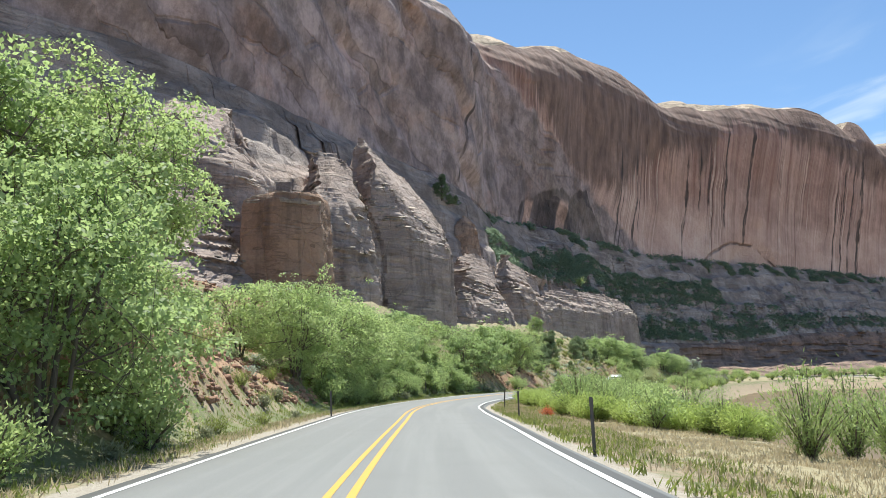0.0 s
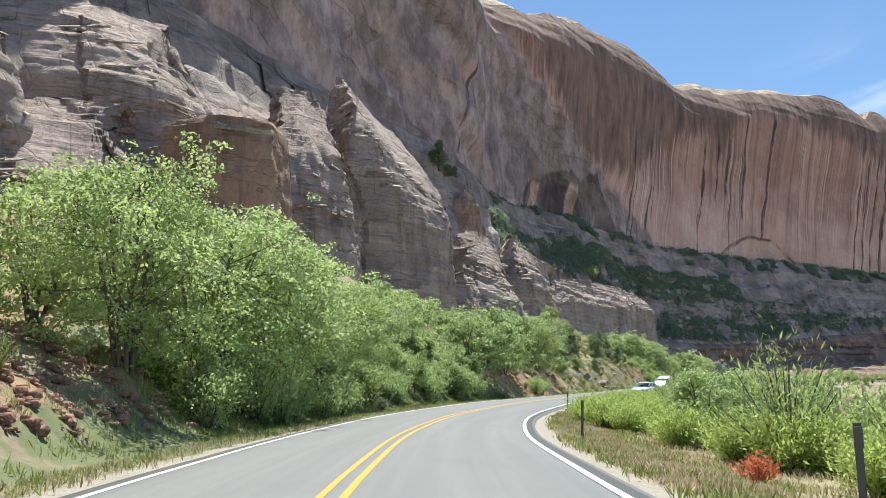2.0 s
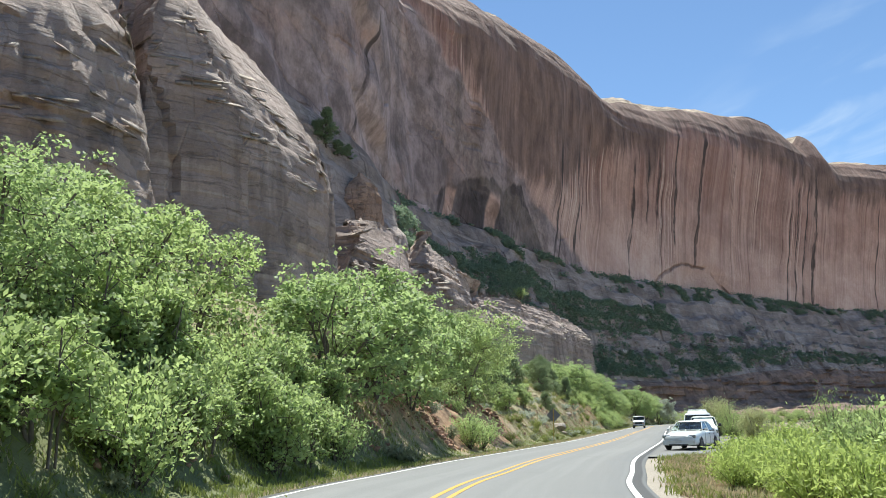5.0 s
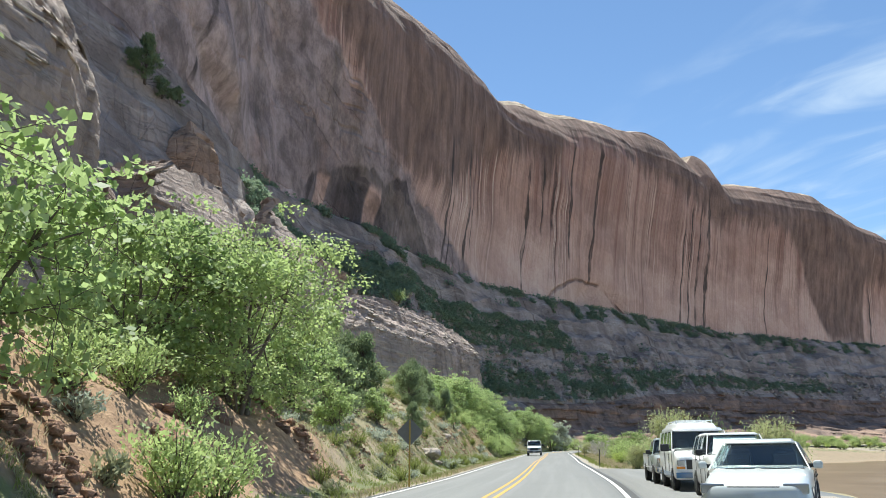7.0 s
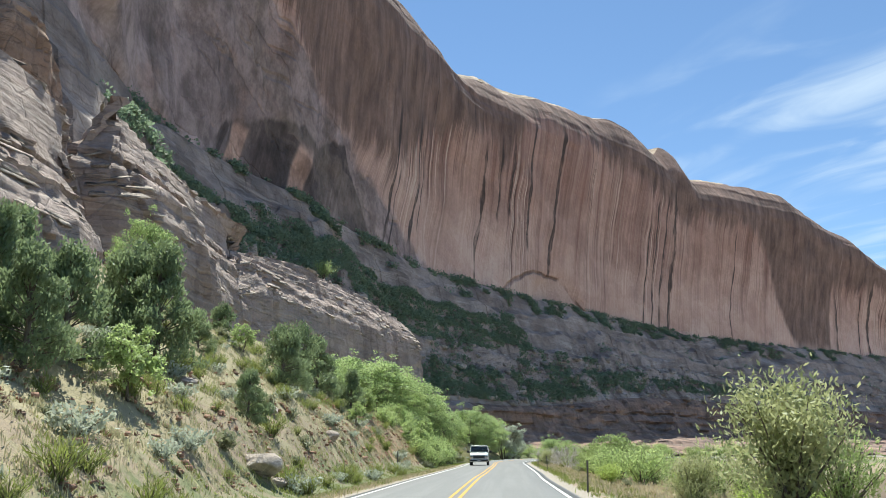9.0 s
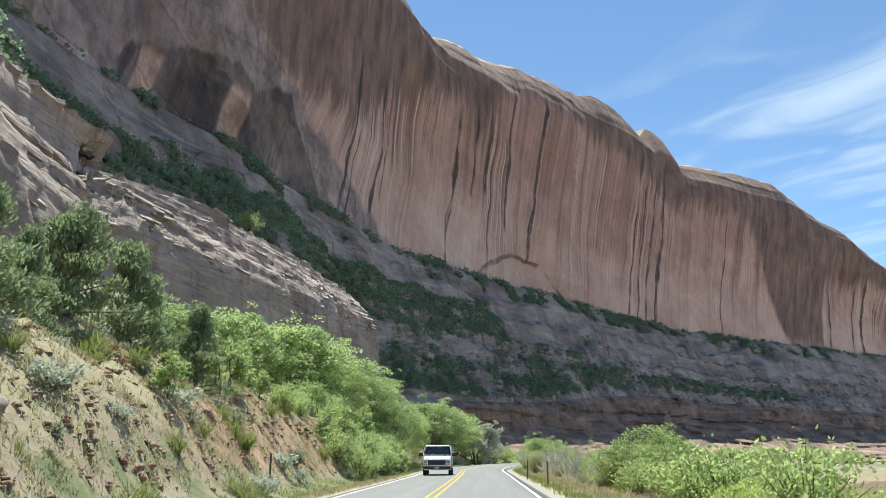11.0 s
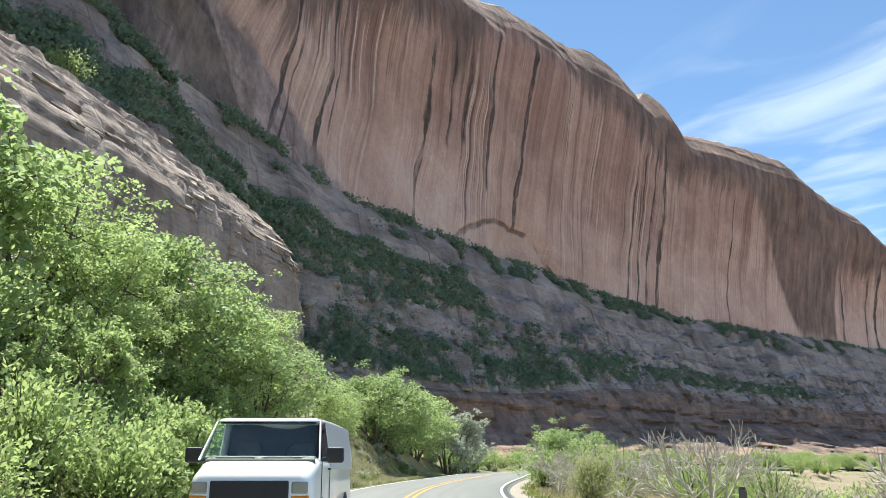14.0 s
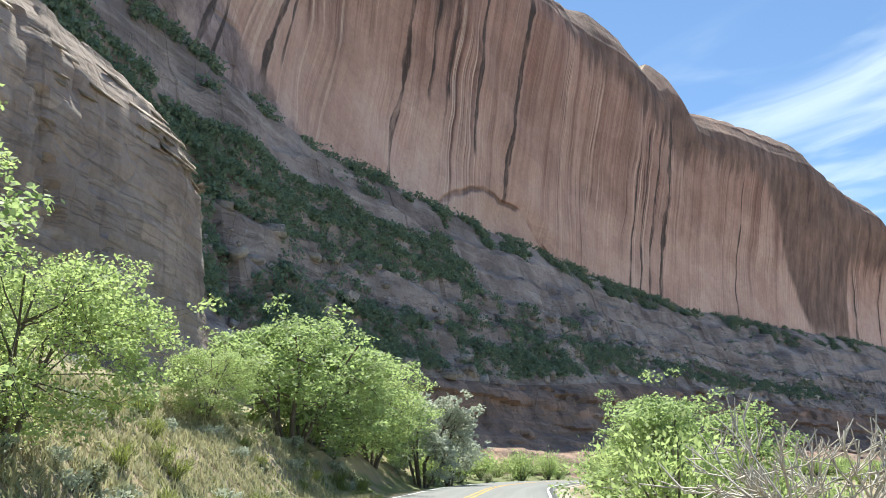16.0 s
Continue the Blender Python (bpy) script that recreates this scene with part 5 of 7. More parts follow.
# left side: the row of broadleaf trees, gaps where bare bank shows: kind, x, y, height of the top, width
for _kind, _x, _y, _top, _w in (
        ("broad_a", -10.8, 26.5, 11.4, 1.0), ("broad_b", -13.2, 23.0, 10.6, 0.95), ("broad_c", -8.6, 18.6, 6.6, 0.9), ("broad_b", -11.0, 15.5, 7.0, 0.9), ("broad_b", -13.0, 33.0, 9.5, 1.0), ("broad_c", -10.2, 19.5, 5.6, 1.1), ("broad_b", -8.9, 23.0, 5.0, 1.0), ("broad_a", -15.0, 24.0, 10.5, 1.0),
        ("broad_a", -10.0, 59.5, 8.7, 1.0), ("broad_b", -9.6, 66.0, 8.6, 1.0), ("broad_a", -15.0, 64.0, 9.2, 1.0),
        ("broad_b", -8.9, 72.0, 8.5, 1.0), ("broad_c", -12.5, 75.0, 9.2, 1.0), ("broad_a", -7.9, 78.0, 7.9, 1.0), ("broad_b", -7.0, 84.5, 7.6, 1.0),
        ("broad_c", -10.5, 88.0, 8.6, 1.0), ("broad_a", -6.0, 91.0, 7.0, 1.0), ("broad_b", -8.5, 97.0, 8.2, 1.0), ("broad_c", -5.2, 101.5, 8.2, 1.0),
        ("broad_a", -4.0, 108.8, 9.6, 1.0), ("broad_b", -6.4, 110.5, 10.2, 1.1), ("broad_c", -10.5, 106.0, 10.0, 1.1),
        ("broad_b", 2.9, 116.8, 7.4, 1.1), ("broad_c", 4.9, 122.6, 8.9, 1.1), ("broad_b", 7.0, 126.6, 7.4, 0.95), ("broad_a", -3.0, 117.0, 10.6, 1.0),
        ("broad_b", 12.4, 144.2, 10.2, 1.0), ("broad_c", 9.2, 141.0, 9.4, 1.0), ("broad_c", 9.0, 148.5, 10.6, 0.9), ("broad_b", 15.4, 157.5, 7.8, 1.0), ("broad_c", 13.4, 160.5, 8.4, 1.0), ("broad_a", 5.0, 134.0, 8.4, 1.0), ("broad_b", 1.0, 130.0, 9.0, 1.0),
        ("broad_c", 5.0, 152.0, 9.5, 1.0), ("broad_b", 0.0, 146.0, 10.5, 1.0),
        ("broad_c", 36.0, 217.5, 9.4, 1.1), ("broad_b", 38.2, 224.0, 10.4, 1.1), ("broad_c", 34.6, 224.5, 11.6, 1.15), ("broad_b", 40.4, 233.6, 12.2, 1.15), ("broad_a", 42.8, 237.4, 12.4, 1.15), ("broad_c", 45.6, 241.6, 12.8, 1.15),
        ("broad_b", 48.4, 246.4, 12.6, 1.15), ("broad_a", 50.6, 246.0, 9.8, 1.1), ("broad_c", 52.6, 254.0, 12.4, 1.15), ("broad_b", 55.0, 254.0, 9.6, 1.1), ("broad_a", 57.6, 262.4, 11.0, 1.15), ("broad_c", 58.5, 258.5, 8.4, 1.15), ("broad_b", 62.0, 265.0, 7.2, 1.1), ("broad_a", 61.0, 272.0, 8.0, 1.0),
        ("broad_b", 68.0, 282.0, 7.4, 1.1), ("broad_c", 73.0, 288.5, 10.2, 1.25), ("broad_c", 75.4, 293.0, 9.8, 1.2), ("broad_b", 78.0, 297.0, 9.8, 1.2), ("broad_c", 81.5, 302.5, 8.6, 1.15), ("olive", 86.5, 306.5, 8.6, 1.1), ("olive", 91.5, 313.5, 6.0, 1.2), ("broad_c", 83.0, 309.0, 7.0, 1.0)):
    if _kind != "olive" and (104 < _y < 138 or 200 < _y < 246 or (_y < 240 and road_frame(_x, _y)[0][0] < -11.6)):
        _kind = "back_a" if _kind == "broad_a" else "back_b"
    plant(_kind, _x, _y, wide=_w, top=_top)
for _kind, _x, _y, _sc in (("juniper_a", 18.8, 166.1, 0.95), ("juniper_b", 19.4, 169.5, 1.25), ("juniper_a", 17.4, 167.8, 1.05), ("juniper_a", 22.1, 177.4, 1.35), ("juniper_b", 20.8, 178.8, 1.4), ("juniper_b", 20.0, 181.8, 0.95), ("juniper_b", 25.9, 206.4, 1.0),
                           ("juniper_a", 26.0, 176.9, 0.62), ("juniper_b", 29.4, 195.0, 1.25), ("juniper_a", 33.6, 208.1, 1.3), ("juniper_b", 31.5, 204.5, 1.45), ("juniper_a", 36.6, 209.2, 1.0), ("juniper_b", 24.0, 191.0, 0.7), ("juniper_a", 17.0, 172.5, 1.2),
                           ("juniper_b", 15.2, 168.0, 1.1), ("juniper_a", 30.5, 199.5, 0.9)):
    plant(_kind, _x, _y, _sc)
plant("broad_c", 79.2, 264.6, top=4.4, wide=1.2)
plant("back_b", 9.1, 62.8, 0.42)
plant("redbush", 5.9, 49.7, 0.9)
plant("juniper_a", 0.1, 216.3, 1.7, z=46.8)
plant("juniper_b", 2.0, 219.3, 0.9, z=46.2)
plant("juniper_b", 3.7, 222.2, 0.75, z=46.9)
plant("juniper_b", -1.6, 214.2, 0.8, z=48.0)
plant("broad_c", 20.7, 191.4, top=15.2, wide=0.55)
for _x, _y, _z, _sc in ((17.8, 256.0, 38.4, 0.9), (20.0, 259.5, 37.4, 1.0), (22.5, 263.0, 36.6, 0.8), (16.4, 252.5, 38.6, 0.8), (45.6, 284.0, 31.5, 1.3)):
    plant("willow", _x, _y, _sc, z=_z)

# right side
for _kind, _x, _y, _sc in (("tamarisk", 10.8, 26.0, 0.95), ("tamarisk", 13.0, 28.0, 1.0), ("tamarisk", 12.4, 24.0, 0.9), ("tamarisk", 15.5, 30.0, 0.9), ("willow", 11.5, 68.0, 1.15), ("willow", 12.6, 49.0, 0.65), ("willow", 10.2, 47.5, 0.55),
                           ("tassel", 37.6, 157.2, 1.1), ("tamarisk", 39.4, 157.6, 0.9), ("tassel", 36.4, 159.6, 0.5), ("tamarisk", 34.4, 147.5, 0.95), ("tassel", 33.4, 141.5, 0.8),
                           ("flat_green", 61.2, 212.0, 1.15), ("tamarisk", 63.5, 210.5, 1.0), ("flat_green", 57.8, 204.8, 0.8), ("dead_a", 68.7, 227.9, 1.2), ("dead_b", 62.0, 216.5, 1.2), ("dead_a", 67.2, 234.2, 1.35), ("dead_b", 66.7, 230.0, 1.0), ("dead_a", 78.9, 247.6, 1.3), ("dead_a", 70.5, 244.0, 1.1),
                           ("dead_a", 72.2, 252.4, 1.1), ("dead_b", 74.8, 254.2, 1.3), ("tassel", 67.6, 241.0, 0.62), ("dead_b", 75.5, 258.5, 1.15), ("dead_a", 77.0, 262.0, 0.9), ("willow", 84.1, 271.5, 1.5), ("willow", 81.8, 268.6, 1.1), ("willow", 80.0, 261.0, 0.8), ("willow", 84.5, 275.0, 1.3), ("tamarisk", 75.5, 252.0, 1.0),
                           ("tamarisk", 71.0, 240.0, 0.9), ("willow", 74.5, 258.5, 1.0), ("willow", 88.0, 283.0, 1.2)):
    plant(_kind, _x, _y, _sc)


def side_place(s, d):
    """A place at s metres along the road and d metres to the right of its middle."""
    k = int(np.argmin(np.abs(ROAD_S - S0 - s)))
    return ROAD[k, 0] + ROAD_SIDE[k, 0] * d, ROAD[k, 1] + ROAD_SIDE[k, 1] * d


_rg = np.random.RandomState(5)
for _ in range(320):                       # bright thicket between road and river
    _s = 36 + 86 * _rg.rand() ** 0.85
    _lo = np.interp(_s, [36, 48, 60, 70, 78, 112, 122], [11.5, 9.2, 8.4, 7.2, 6.3, 6.4, 9.4])
    _dd = _lo + (16.0 - _lo) * _rg.rand()
    _x, _y = side_place(_s, _dd)
    plant("brush" if (_dd < 11.0 and _s > 55) or _rg.rand() < 0.75 else ("willow", "tamarisk")[int(_rg.rand() * 2)], _x, _y, 0.7 + 0.5 * _rg.rand())
for _ in range(100):
    _s = 168 + 130 * _rg.rand()
    _x, _y = side_place(_s, 7.2 + 9 * _rg.rand())
    plant(("brush", "sage", "brush", "willow", "greenbrush", "tamarisk")[int(_rg.rand() * 5.4)], _x, _y, 0.6 + 0.45 * _rg.rand())
for _ in range(70):
    _s = 300 + 200 * _rg.rand()
    _x, _y = side_place(_s, 6.5 + 9 * _rg.rand())
    plant(("willow", "brush", "tamarisk", "sage")[int(_rg.rand() * 4)], _x, _y, 0.8 + 0.6 * _rg.rand())
for _ in range(90):                        # far bank growth beyond the bend
    _s = 318 + 190 * _rg.rand()
    _x, _y = side_place(_s, -4.8 - 13 * _rg.rand())
    plant(("willow", "sage", "willow")[int(_rg.rand() * 3)], _x, _y, 0.8 + 0.7 * _rg.rand())
for _ in range(70):                        # bushes at the far foot of the ledges
    _x, _y = side_place(395 + 125 * _rg.rand(), -7.0 - 16 * _rg.rand())
    plant("willow", _x, _y, 0.9 + 0.7 * _rg.rand())
for _ in range(420):                       # low growth on the bank
    _s = -5 + 310 * _rg.rand()
    _dd = 5.6 + 20 * _rg.rand() ** 1.3
    _x, _y = side_place(_s, -_dd)
    _near = _dd < 8
    if 128 < _s < 146 and 6.4 < _dd < 12 and _rg.rand() < 0.75:
        continue
    plant(("greenbrush", "sage", "saltbush", "greenbrush")[int(_rg.rand() * (1.6 if _near else 3.4))], _x, _y, 0.55 + 0.75 * _rg.rand())
for _ in range(170):                       # scattered bushes over the open slope
    _x, _y = side_place(150 + 68 * _rg.rand(), -6.0 - 15 * _rg.rand() ** 1.2)
    plant(("greenbrush", "sage", "saltbush", "greenbrush", "greenbrush")[int(_rg.rand() * 5)], _x, _y, 0.5 + 0.9 * _rg.rand())
for _ in range(10):
    _s = 120 + 110 * _rg.rand()
    _x, _y = side_place(_s, -9 - 9 * _rg.rand())
    plant("young", _x, _y, 0.5 + 0.4 * _rg.rand())


for _ in range(200):                       # undergrowth below the trees
    _u = _rg.rand()
    _s = (61 + 53 * _u / 0.68) if _u < 0.68 else (258 + 49 * (_u - 0.68) / 0.32)
    _x, _y = side_place(_s, -6.6 - 3.4 * _rg.rand())
    _kind, _sc = ("willow", "young", "willow", "greenbrush", "willow")[int(_rg.rand() * 5)], 0.55 + 0.5 * _rg.rand()
    plant(("greenbrush", "saltbush", "sage")[int(3 * _rg.rand())] if _s > 262 else _kind, _x, _y, _sc)          # an open grassy slope between the trees
for _ in range(84):                        # bushes where the cut bank runs out below the trees
    _x, _y = side_place(229 + 35 * _rg.rand(), -6.0 - 5.0 * _rg.rand())
    plant(("willow", "greenbrush", "young", "willow")[int(4 * _rg.rand())], _x, _y, 0.55 + 0.5 * _rg.rand())
for _ in range(26):                        # bright low bushes at the foot of the bank
    _x, _y = side_place(66 + 30 * _rg.rand(), -5.9 - 1.5 * _rg.rand())
    plant(("greenbrush", "willow")[int(_rg.rand() * 1.4)], _x, _y, 0.5 + 0.45 * _rg.rand())
for _x, _y, _sc in ((-7.4, 22.0, 0.8), (-7.2, 14.0, 0.6), (9.4, 134.4, 0.75), (10.8, 137.0, 0.6), (8.2, 132.0, 0.8), (10.9, 131.0, 0.9), (11.8, 132.4, 0.8)):
    plant("willow", _x, _y, _sc)


def grass(name, label, n, place_fn, mat, length, seed):
    """Loose blades of grass over a stretch of ground."""
    rng = np.random.RandomState(seed)
    x, y = place_fn(rng, n)
    z = ground_height(x, y)
    ax = rng.normal(size=(n, 3)) * 0.4 + np.array([0, 0, 1.0])
    c = np.stack([x, y, z + length * 0.35], 1)
    ob = new(name, leaves(name, c, length, rng, 0.14, 0.0, ax))
    ob.data.materials.append(mat)
    return tagged(ob, label, "grass", kind="stuff")


def along(lo, hi, s_lo, s_hi, power=1.0, patch=0.0, seed=1):
    def fn(rng, n):
        s = s_lo + (s_hi - s_lo) * rng.rand(n * 3)
        d = lo + (hi - lo) * rng.rand(n * 3) ** power
        k = np.clip(np.searchsorted(ROAD_S - S0, s), 0, len(ROAD) - 1)
        x = ROAD[k, 0] + ROAD_SIDE[k, 0] * d + rng.normal(size=n * 3) * 0.15
        y = ROAD[k, 1] + ROAD_SIDE[k, 1] * d + rng.normal(size=n * 3) * 0.15
        paved = (d > 0) & (d < 4.6 + 0.5 * (s - 119)) & (d < 10.0) & (s > 119) & (s < 173)
        bare = (d < -6.6) & (d > -12) & (s > 128) & (s < 146) & (wave(x, y, 66, 3.0) < 0.9)     # fresh cut of red earth
        keep = np.where((wave(x, y, seed, 3.5) > patch) & ~paved & ~bare)[0][:n]
        keep = np.resize(keep, n)
        return x[keep], y[keep]
    return fn


def tufts(lo, hi, s_lo, s_hi, per, power=1.0, patch=0.0, seed=1, spread=0.16):
    """Places for blades that stand in tufts."""
    fn = along(lo, hi, s_lo, s_hi, power, patch, seed)

    def go(rng, n):
        x, y = fn(rng, n // per)
        r = spread * (0.5 + rng.rand(len(x)))
        x, y, r = np.repeat(x, per), np.repeat(y, per), np.repeat(r, per)
        return np.resize(x + rng.normal(size=len(x)) * r, n), np.resize(y + rng.normal(size=len(y)) * r, n)
    return go


grass("dry_grass", "dry straw-coloured grass on the road verge", 62000, along(5.4, 15.5, 3, 127, 0.9, -0.5, 41), M_STRAW, 0.20, 51)
grass("dry_weed", "reddish dry weeds along the gravel edge", 14000, along(4.9, 6.9, 45, 118, 1.0, -0.3, 46), M_REDWEED, 0.19, 56)
grass("verge_grass", "short green grass along the road edge", 24000, along(4.7, 8.0, 2, 280, 1.2, 0.0, 42), M_GRASS, 0.24, 52)
grass("bank_grass", "green grass at the foot of the bank", 30000, along(-8.0, -4.3, 5, 300, 1.0, -0.1, 43), M_GRASS, 0.21, 53)
grass("bank_grass", "long green grass below the roadside trees", 20000, tufts(-10.0, -4.7, 58, 120, 12, 1.0, -0.6, 55, 0.2), M_GRASS, 0.26, 64)
grass("slope_grass", "dry tufts of grass on the earth slope", 130000, tufts(-30.0, -7.5, 8, 300, 14, 0.8, -0.5, 44, 0.2), M_STRAW, 0.19, 54)
grass("slope_grass", "half-dry olive grass on the earth slope", 110000, tufts(-26.0, -6.8, 110, 240, 16, 0.9, -0.35, 48, 0.24), M_OLIVEGRASS, 0.24, 58)
grass("slope_grass", "green tufts of grass on the earth slope", 26000, tufts(-22.0, -6.5, 8, 300, 14, 1.0, 0.1, 47, 0.22), M_GRASS, 0.20, 57)
grass("dry_grass", "dry grass on the river side of the road", 24000, along(5.4, 14.0, 165, 300, 0.9, -0.2, 45), M_STRAW, 0.32, 55)
grass("dry_grass", "dry straw-coloured grass along the road edge below the bank", 16000, along(-5.6, -4.2, 5, 240, 1.0, -0.4, 49), M_STRAW, 0.20, 59)
grass("dry_grass", "short pale dry grass among weeds at the gravel edge", 9000, along(4.9, 6.9, 45, 118, 1.0, -0.5, 50), M_OLIVEGRASS, 0.18, 60)
grass("slope_grass", "long green grass on the slope between trees", 42000, tufts(-14.0, -4.9, 264, 300, 16, 1.0, -0.5, 52, 0.22), M_OLIVEGRASS, 0.36, 61)

# ---- road furniture and vehicles ----
def plain(name, c, rough=0.5, metal=0.0, **more):
    m = Nodes(name)
    n = m.noise(m.local(), 6.0, 5)
    col = m.mix(m.math("MULTIPLY", n, 0.25), c, tuple(x * 0.72 for x in c))
    return m.done(col, m.ramp(n, 0.3, 0.7, max(0.02, rough - 0.06), rough + 0.06), metal, **more)


def paint(name, c):
    """Car paint with a film of road dust."""
    m = Nodes(name)
    x, y, z = m.xyz(m.local())
    dust = m.math("MULTIPLY", m.ramp(m.noise(m.local(), 3.0, 5), 0.35, 0.75), m.ramp(z, 0.9, 0.25, 0.03, 0.40))
    col = m.mix(dust, c, (0.36, 0.29, 0.22))
    return m.done(col, m.math("ADD", m.math("MULTIPLY", dust, 0.5), 0.3), 0.0, Coat_Weight=0.5, Coat_Roughness=0.08)


M_WHITE_PAINT = paint("white_car_paint", (0.86, 0.87, 0.87))
M_SILVER = paint("silver_car_paint", (0.66, 0.69, 0.69))
M_GREY_PAINT = paint("grey_truck_paint", (0.36, 0.40, 0.41))
M_TEAL = paint("faded_teal_paint", (0.06, 0.27, 0.26))
M_BLUE = paint("blue_stripe_paint", (0.06, 0.17, 0.34))
M_ORANGE = paint("faded_orange_paint", (0.78, 0.44, 0.16))
M_MAROON = plain("maroon_plastic", (0.10, 0.025, 0.03), 0.35)
M_BLACK = plain("black_plastic", (0.022, 0.022, 0.024), 0.5)
M_RUBBER = plain("tyre_rubber", (0.026, 0.025, 0.024), 0.85)
M_RIM = plain("dull_alloy", (0.42, 0.42, 0.42), 0.35, 0.8)
M_CHROME = plain("chrome", (0.62, 0.62, 0.62), 0.15, 1.0)
M_INSIDE = plain("dark_cabin_lining", (0.055, 0.058, 0.060), 0.8)
M_DASH = plain("grey_dashboard", (0.12, 0.125, 0.12), 0.7)
M_LAMP = plain("headlamp_lens", (0.40, 0.42, 0.43), 0.10, 0.6)
M_AMBER = plain("amber_lens", (0.70, 0.26, 0.03), 0.2)
M_SHADE = plain("silver_sunshade", (0.80, 0.84, 0.80), 0.35, 0.2)
M_PLATE = plain("pale_number_plate", (0.55, 0.56, 0.54), 0.5)
M_STEEL = plain("galvanised_steel", (0.115, 0.105, 0.095), 0.6, 0.3)
M_SIGNBACK = plain("bare_aluminium_back", (0.20, 0.20, 0.20), 0.55, 0.6)
M_POST = plain("weathered_yellow_post", (0.40, 0.27, 0.06), 0.7)


def box_mesh(name, lo, hi, bevel=0.02):
    bm = bmesh.new()
    bmesh.ops.create_cube(bm, size=1.0)
    s = [(b - a) for a, b in zip(lo, hi)]
    c = [(a + b) / 2 for a, b in zip(lo, hi)]
    bmesh.ops.transform(bm, matrix=Matrix.Translation(c) @ Matrix.Diagonal((*s, 1)), verts=bm.verts)
    if bevel:
        bmesh.ops.bevel(bm, geom=bm.edges[:], offset=min(bevel, min(s) * 0.45), segments=2, affect="EDGES", profile=0.5)
    return finish(name, bm)


def finish(name, bm, smooth=False):
    me = bpy.data.meshes.new(name)
    bm.to_mesh(me)
    bm.free()
    if smooth:
        me.polygons.foreach_set("use_smooth", np.ones(len(me.polygons), bool))
    return me


def prism(name, corners, depth):
    """A slab over four corners (in order), depth metres thick towards the side they face."""
    a, b, c, d = (Vector(p) for p in corners)
    n = (b - a).cross(d - a).normalized() * depth
    bm = bmesh.new()
    lo = [bm.verts.new(p) for p in (a, b, c, d)]
    hi = [bm.verts.new(p + n) for p in (a, b, c, d)]
    bm.faces.new(lo[::-1])
    bm.faces.new(hi)
    for k in range(4):
        bm.faces.new((lo[k], lo[(k + 1) % 4], hi[(k + 1) % 4], hi[k]))
    return finish(name, bm)


def shell(name, stations, corner=0.12, steps=4):
    """A hull lofted along y through rounded sections (y, low, high, half width low, half width high)."""
    rings = []
    for y, lo, hi, wl, wh in stations:
        r = min(corner, (hi - lo) * 0.45, wl * 0.45, wh * 0.45)
        ring = []
        for cx, cz, a0 in ((wh - r, hi - r, 0), (-(wh - r), hi - r, 90), (-(wl - r), lo + r, 180), (wl - r, lo + r, 270)):
            for k in range(steps + 1):
                a = radians(a0 + 90 * k / steps)
                ring.append((cx + r * math.cos(a), y, cz + r * math.sin(a)))
        rings.append(ring)
    bm = bmesh.new()
    vs = [[bm.verts.new(p) for p in ring] for ring in rings]
    n = len(vs[0])
    for a, b in zip(vs, vs[1:]):
        for k in range(n):
            bm.faces.new((a[k], a[(k + 1) % n], b[(k + 1) % n], b[k]))
    bm.faces.new(vs[0][::-1])
    bm.faces.new(vs[-1])
    bmesh.ops.recalc_face_normals(bm, faces=bm.faces)
    return finish(name, bm, True)


def wheel(parent, x, y, r, w):
    """Tyre with rim and hub, turned to stand along y."""
    def lathe(name, prof, n=28):
        bm = bmesh.new()
        rings = [[bm.verts.new((px, rr * math.cos(6.2832 * k / n), rr * math.sin(6.2832 * k / n))) for k in range(n)] for px, rr in prof]
        for a, b in zip(rings, rings[1:]):
            for k in range(n):
                bm.faces.new((a[k], a[(k + 1) % n], b[(k + 1) % n], b[k]))
        bmesh.ops.recalc_face_normals(bm, faces=bm.faces)
        return finish(name, bm, True)
    s = 1 if x > 0 else -1
    wh = new("wheel")
    wh.parent = parent
    wh.location = (x, y, r)
    t = lathe("tyre", [(-w / 2, r * 0.62), (-w / 2, r * 0.9), (-w * 0.38, r), (w * 0.38, r), (w / 2, r * 0.9), (w / 2, r * 0.62)])
    part("tyre", t, M_RUBBER, wh)
    part("rim", lathe("rim", [(s * w * 0.34, 0.001), (s * w * 0.42, r * 0.12), (s * w * 0.36, r * 0.18), (s * w * 0.30, r * 0.45), (s * w * 0.47, r * 0.62), (s * w * 0.40, r * 0.66)]), M_RIM, wh)


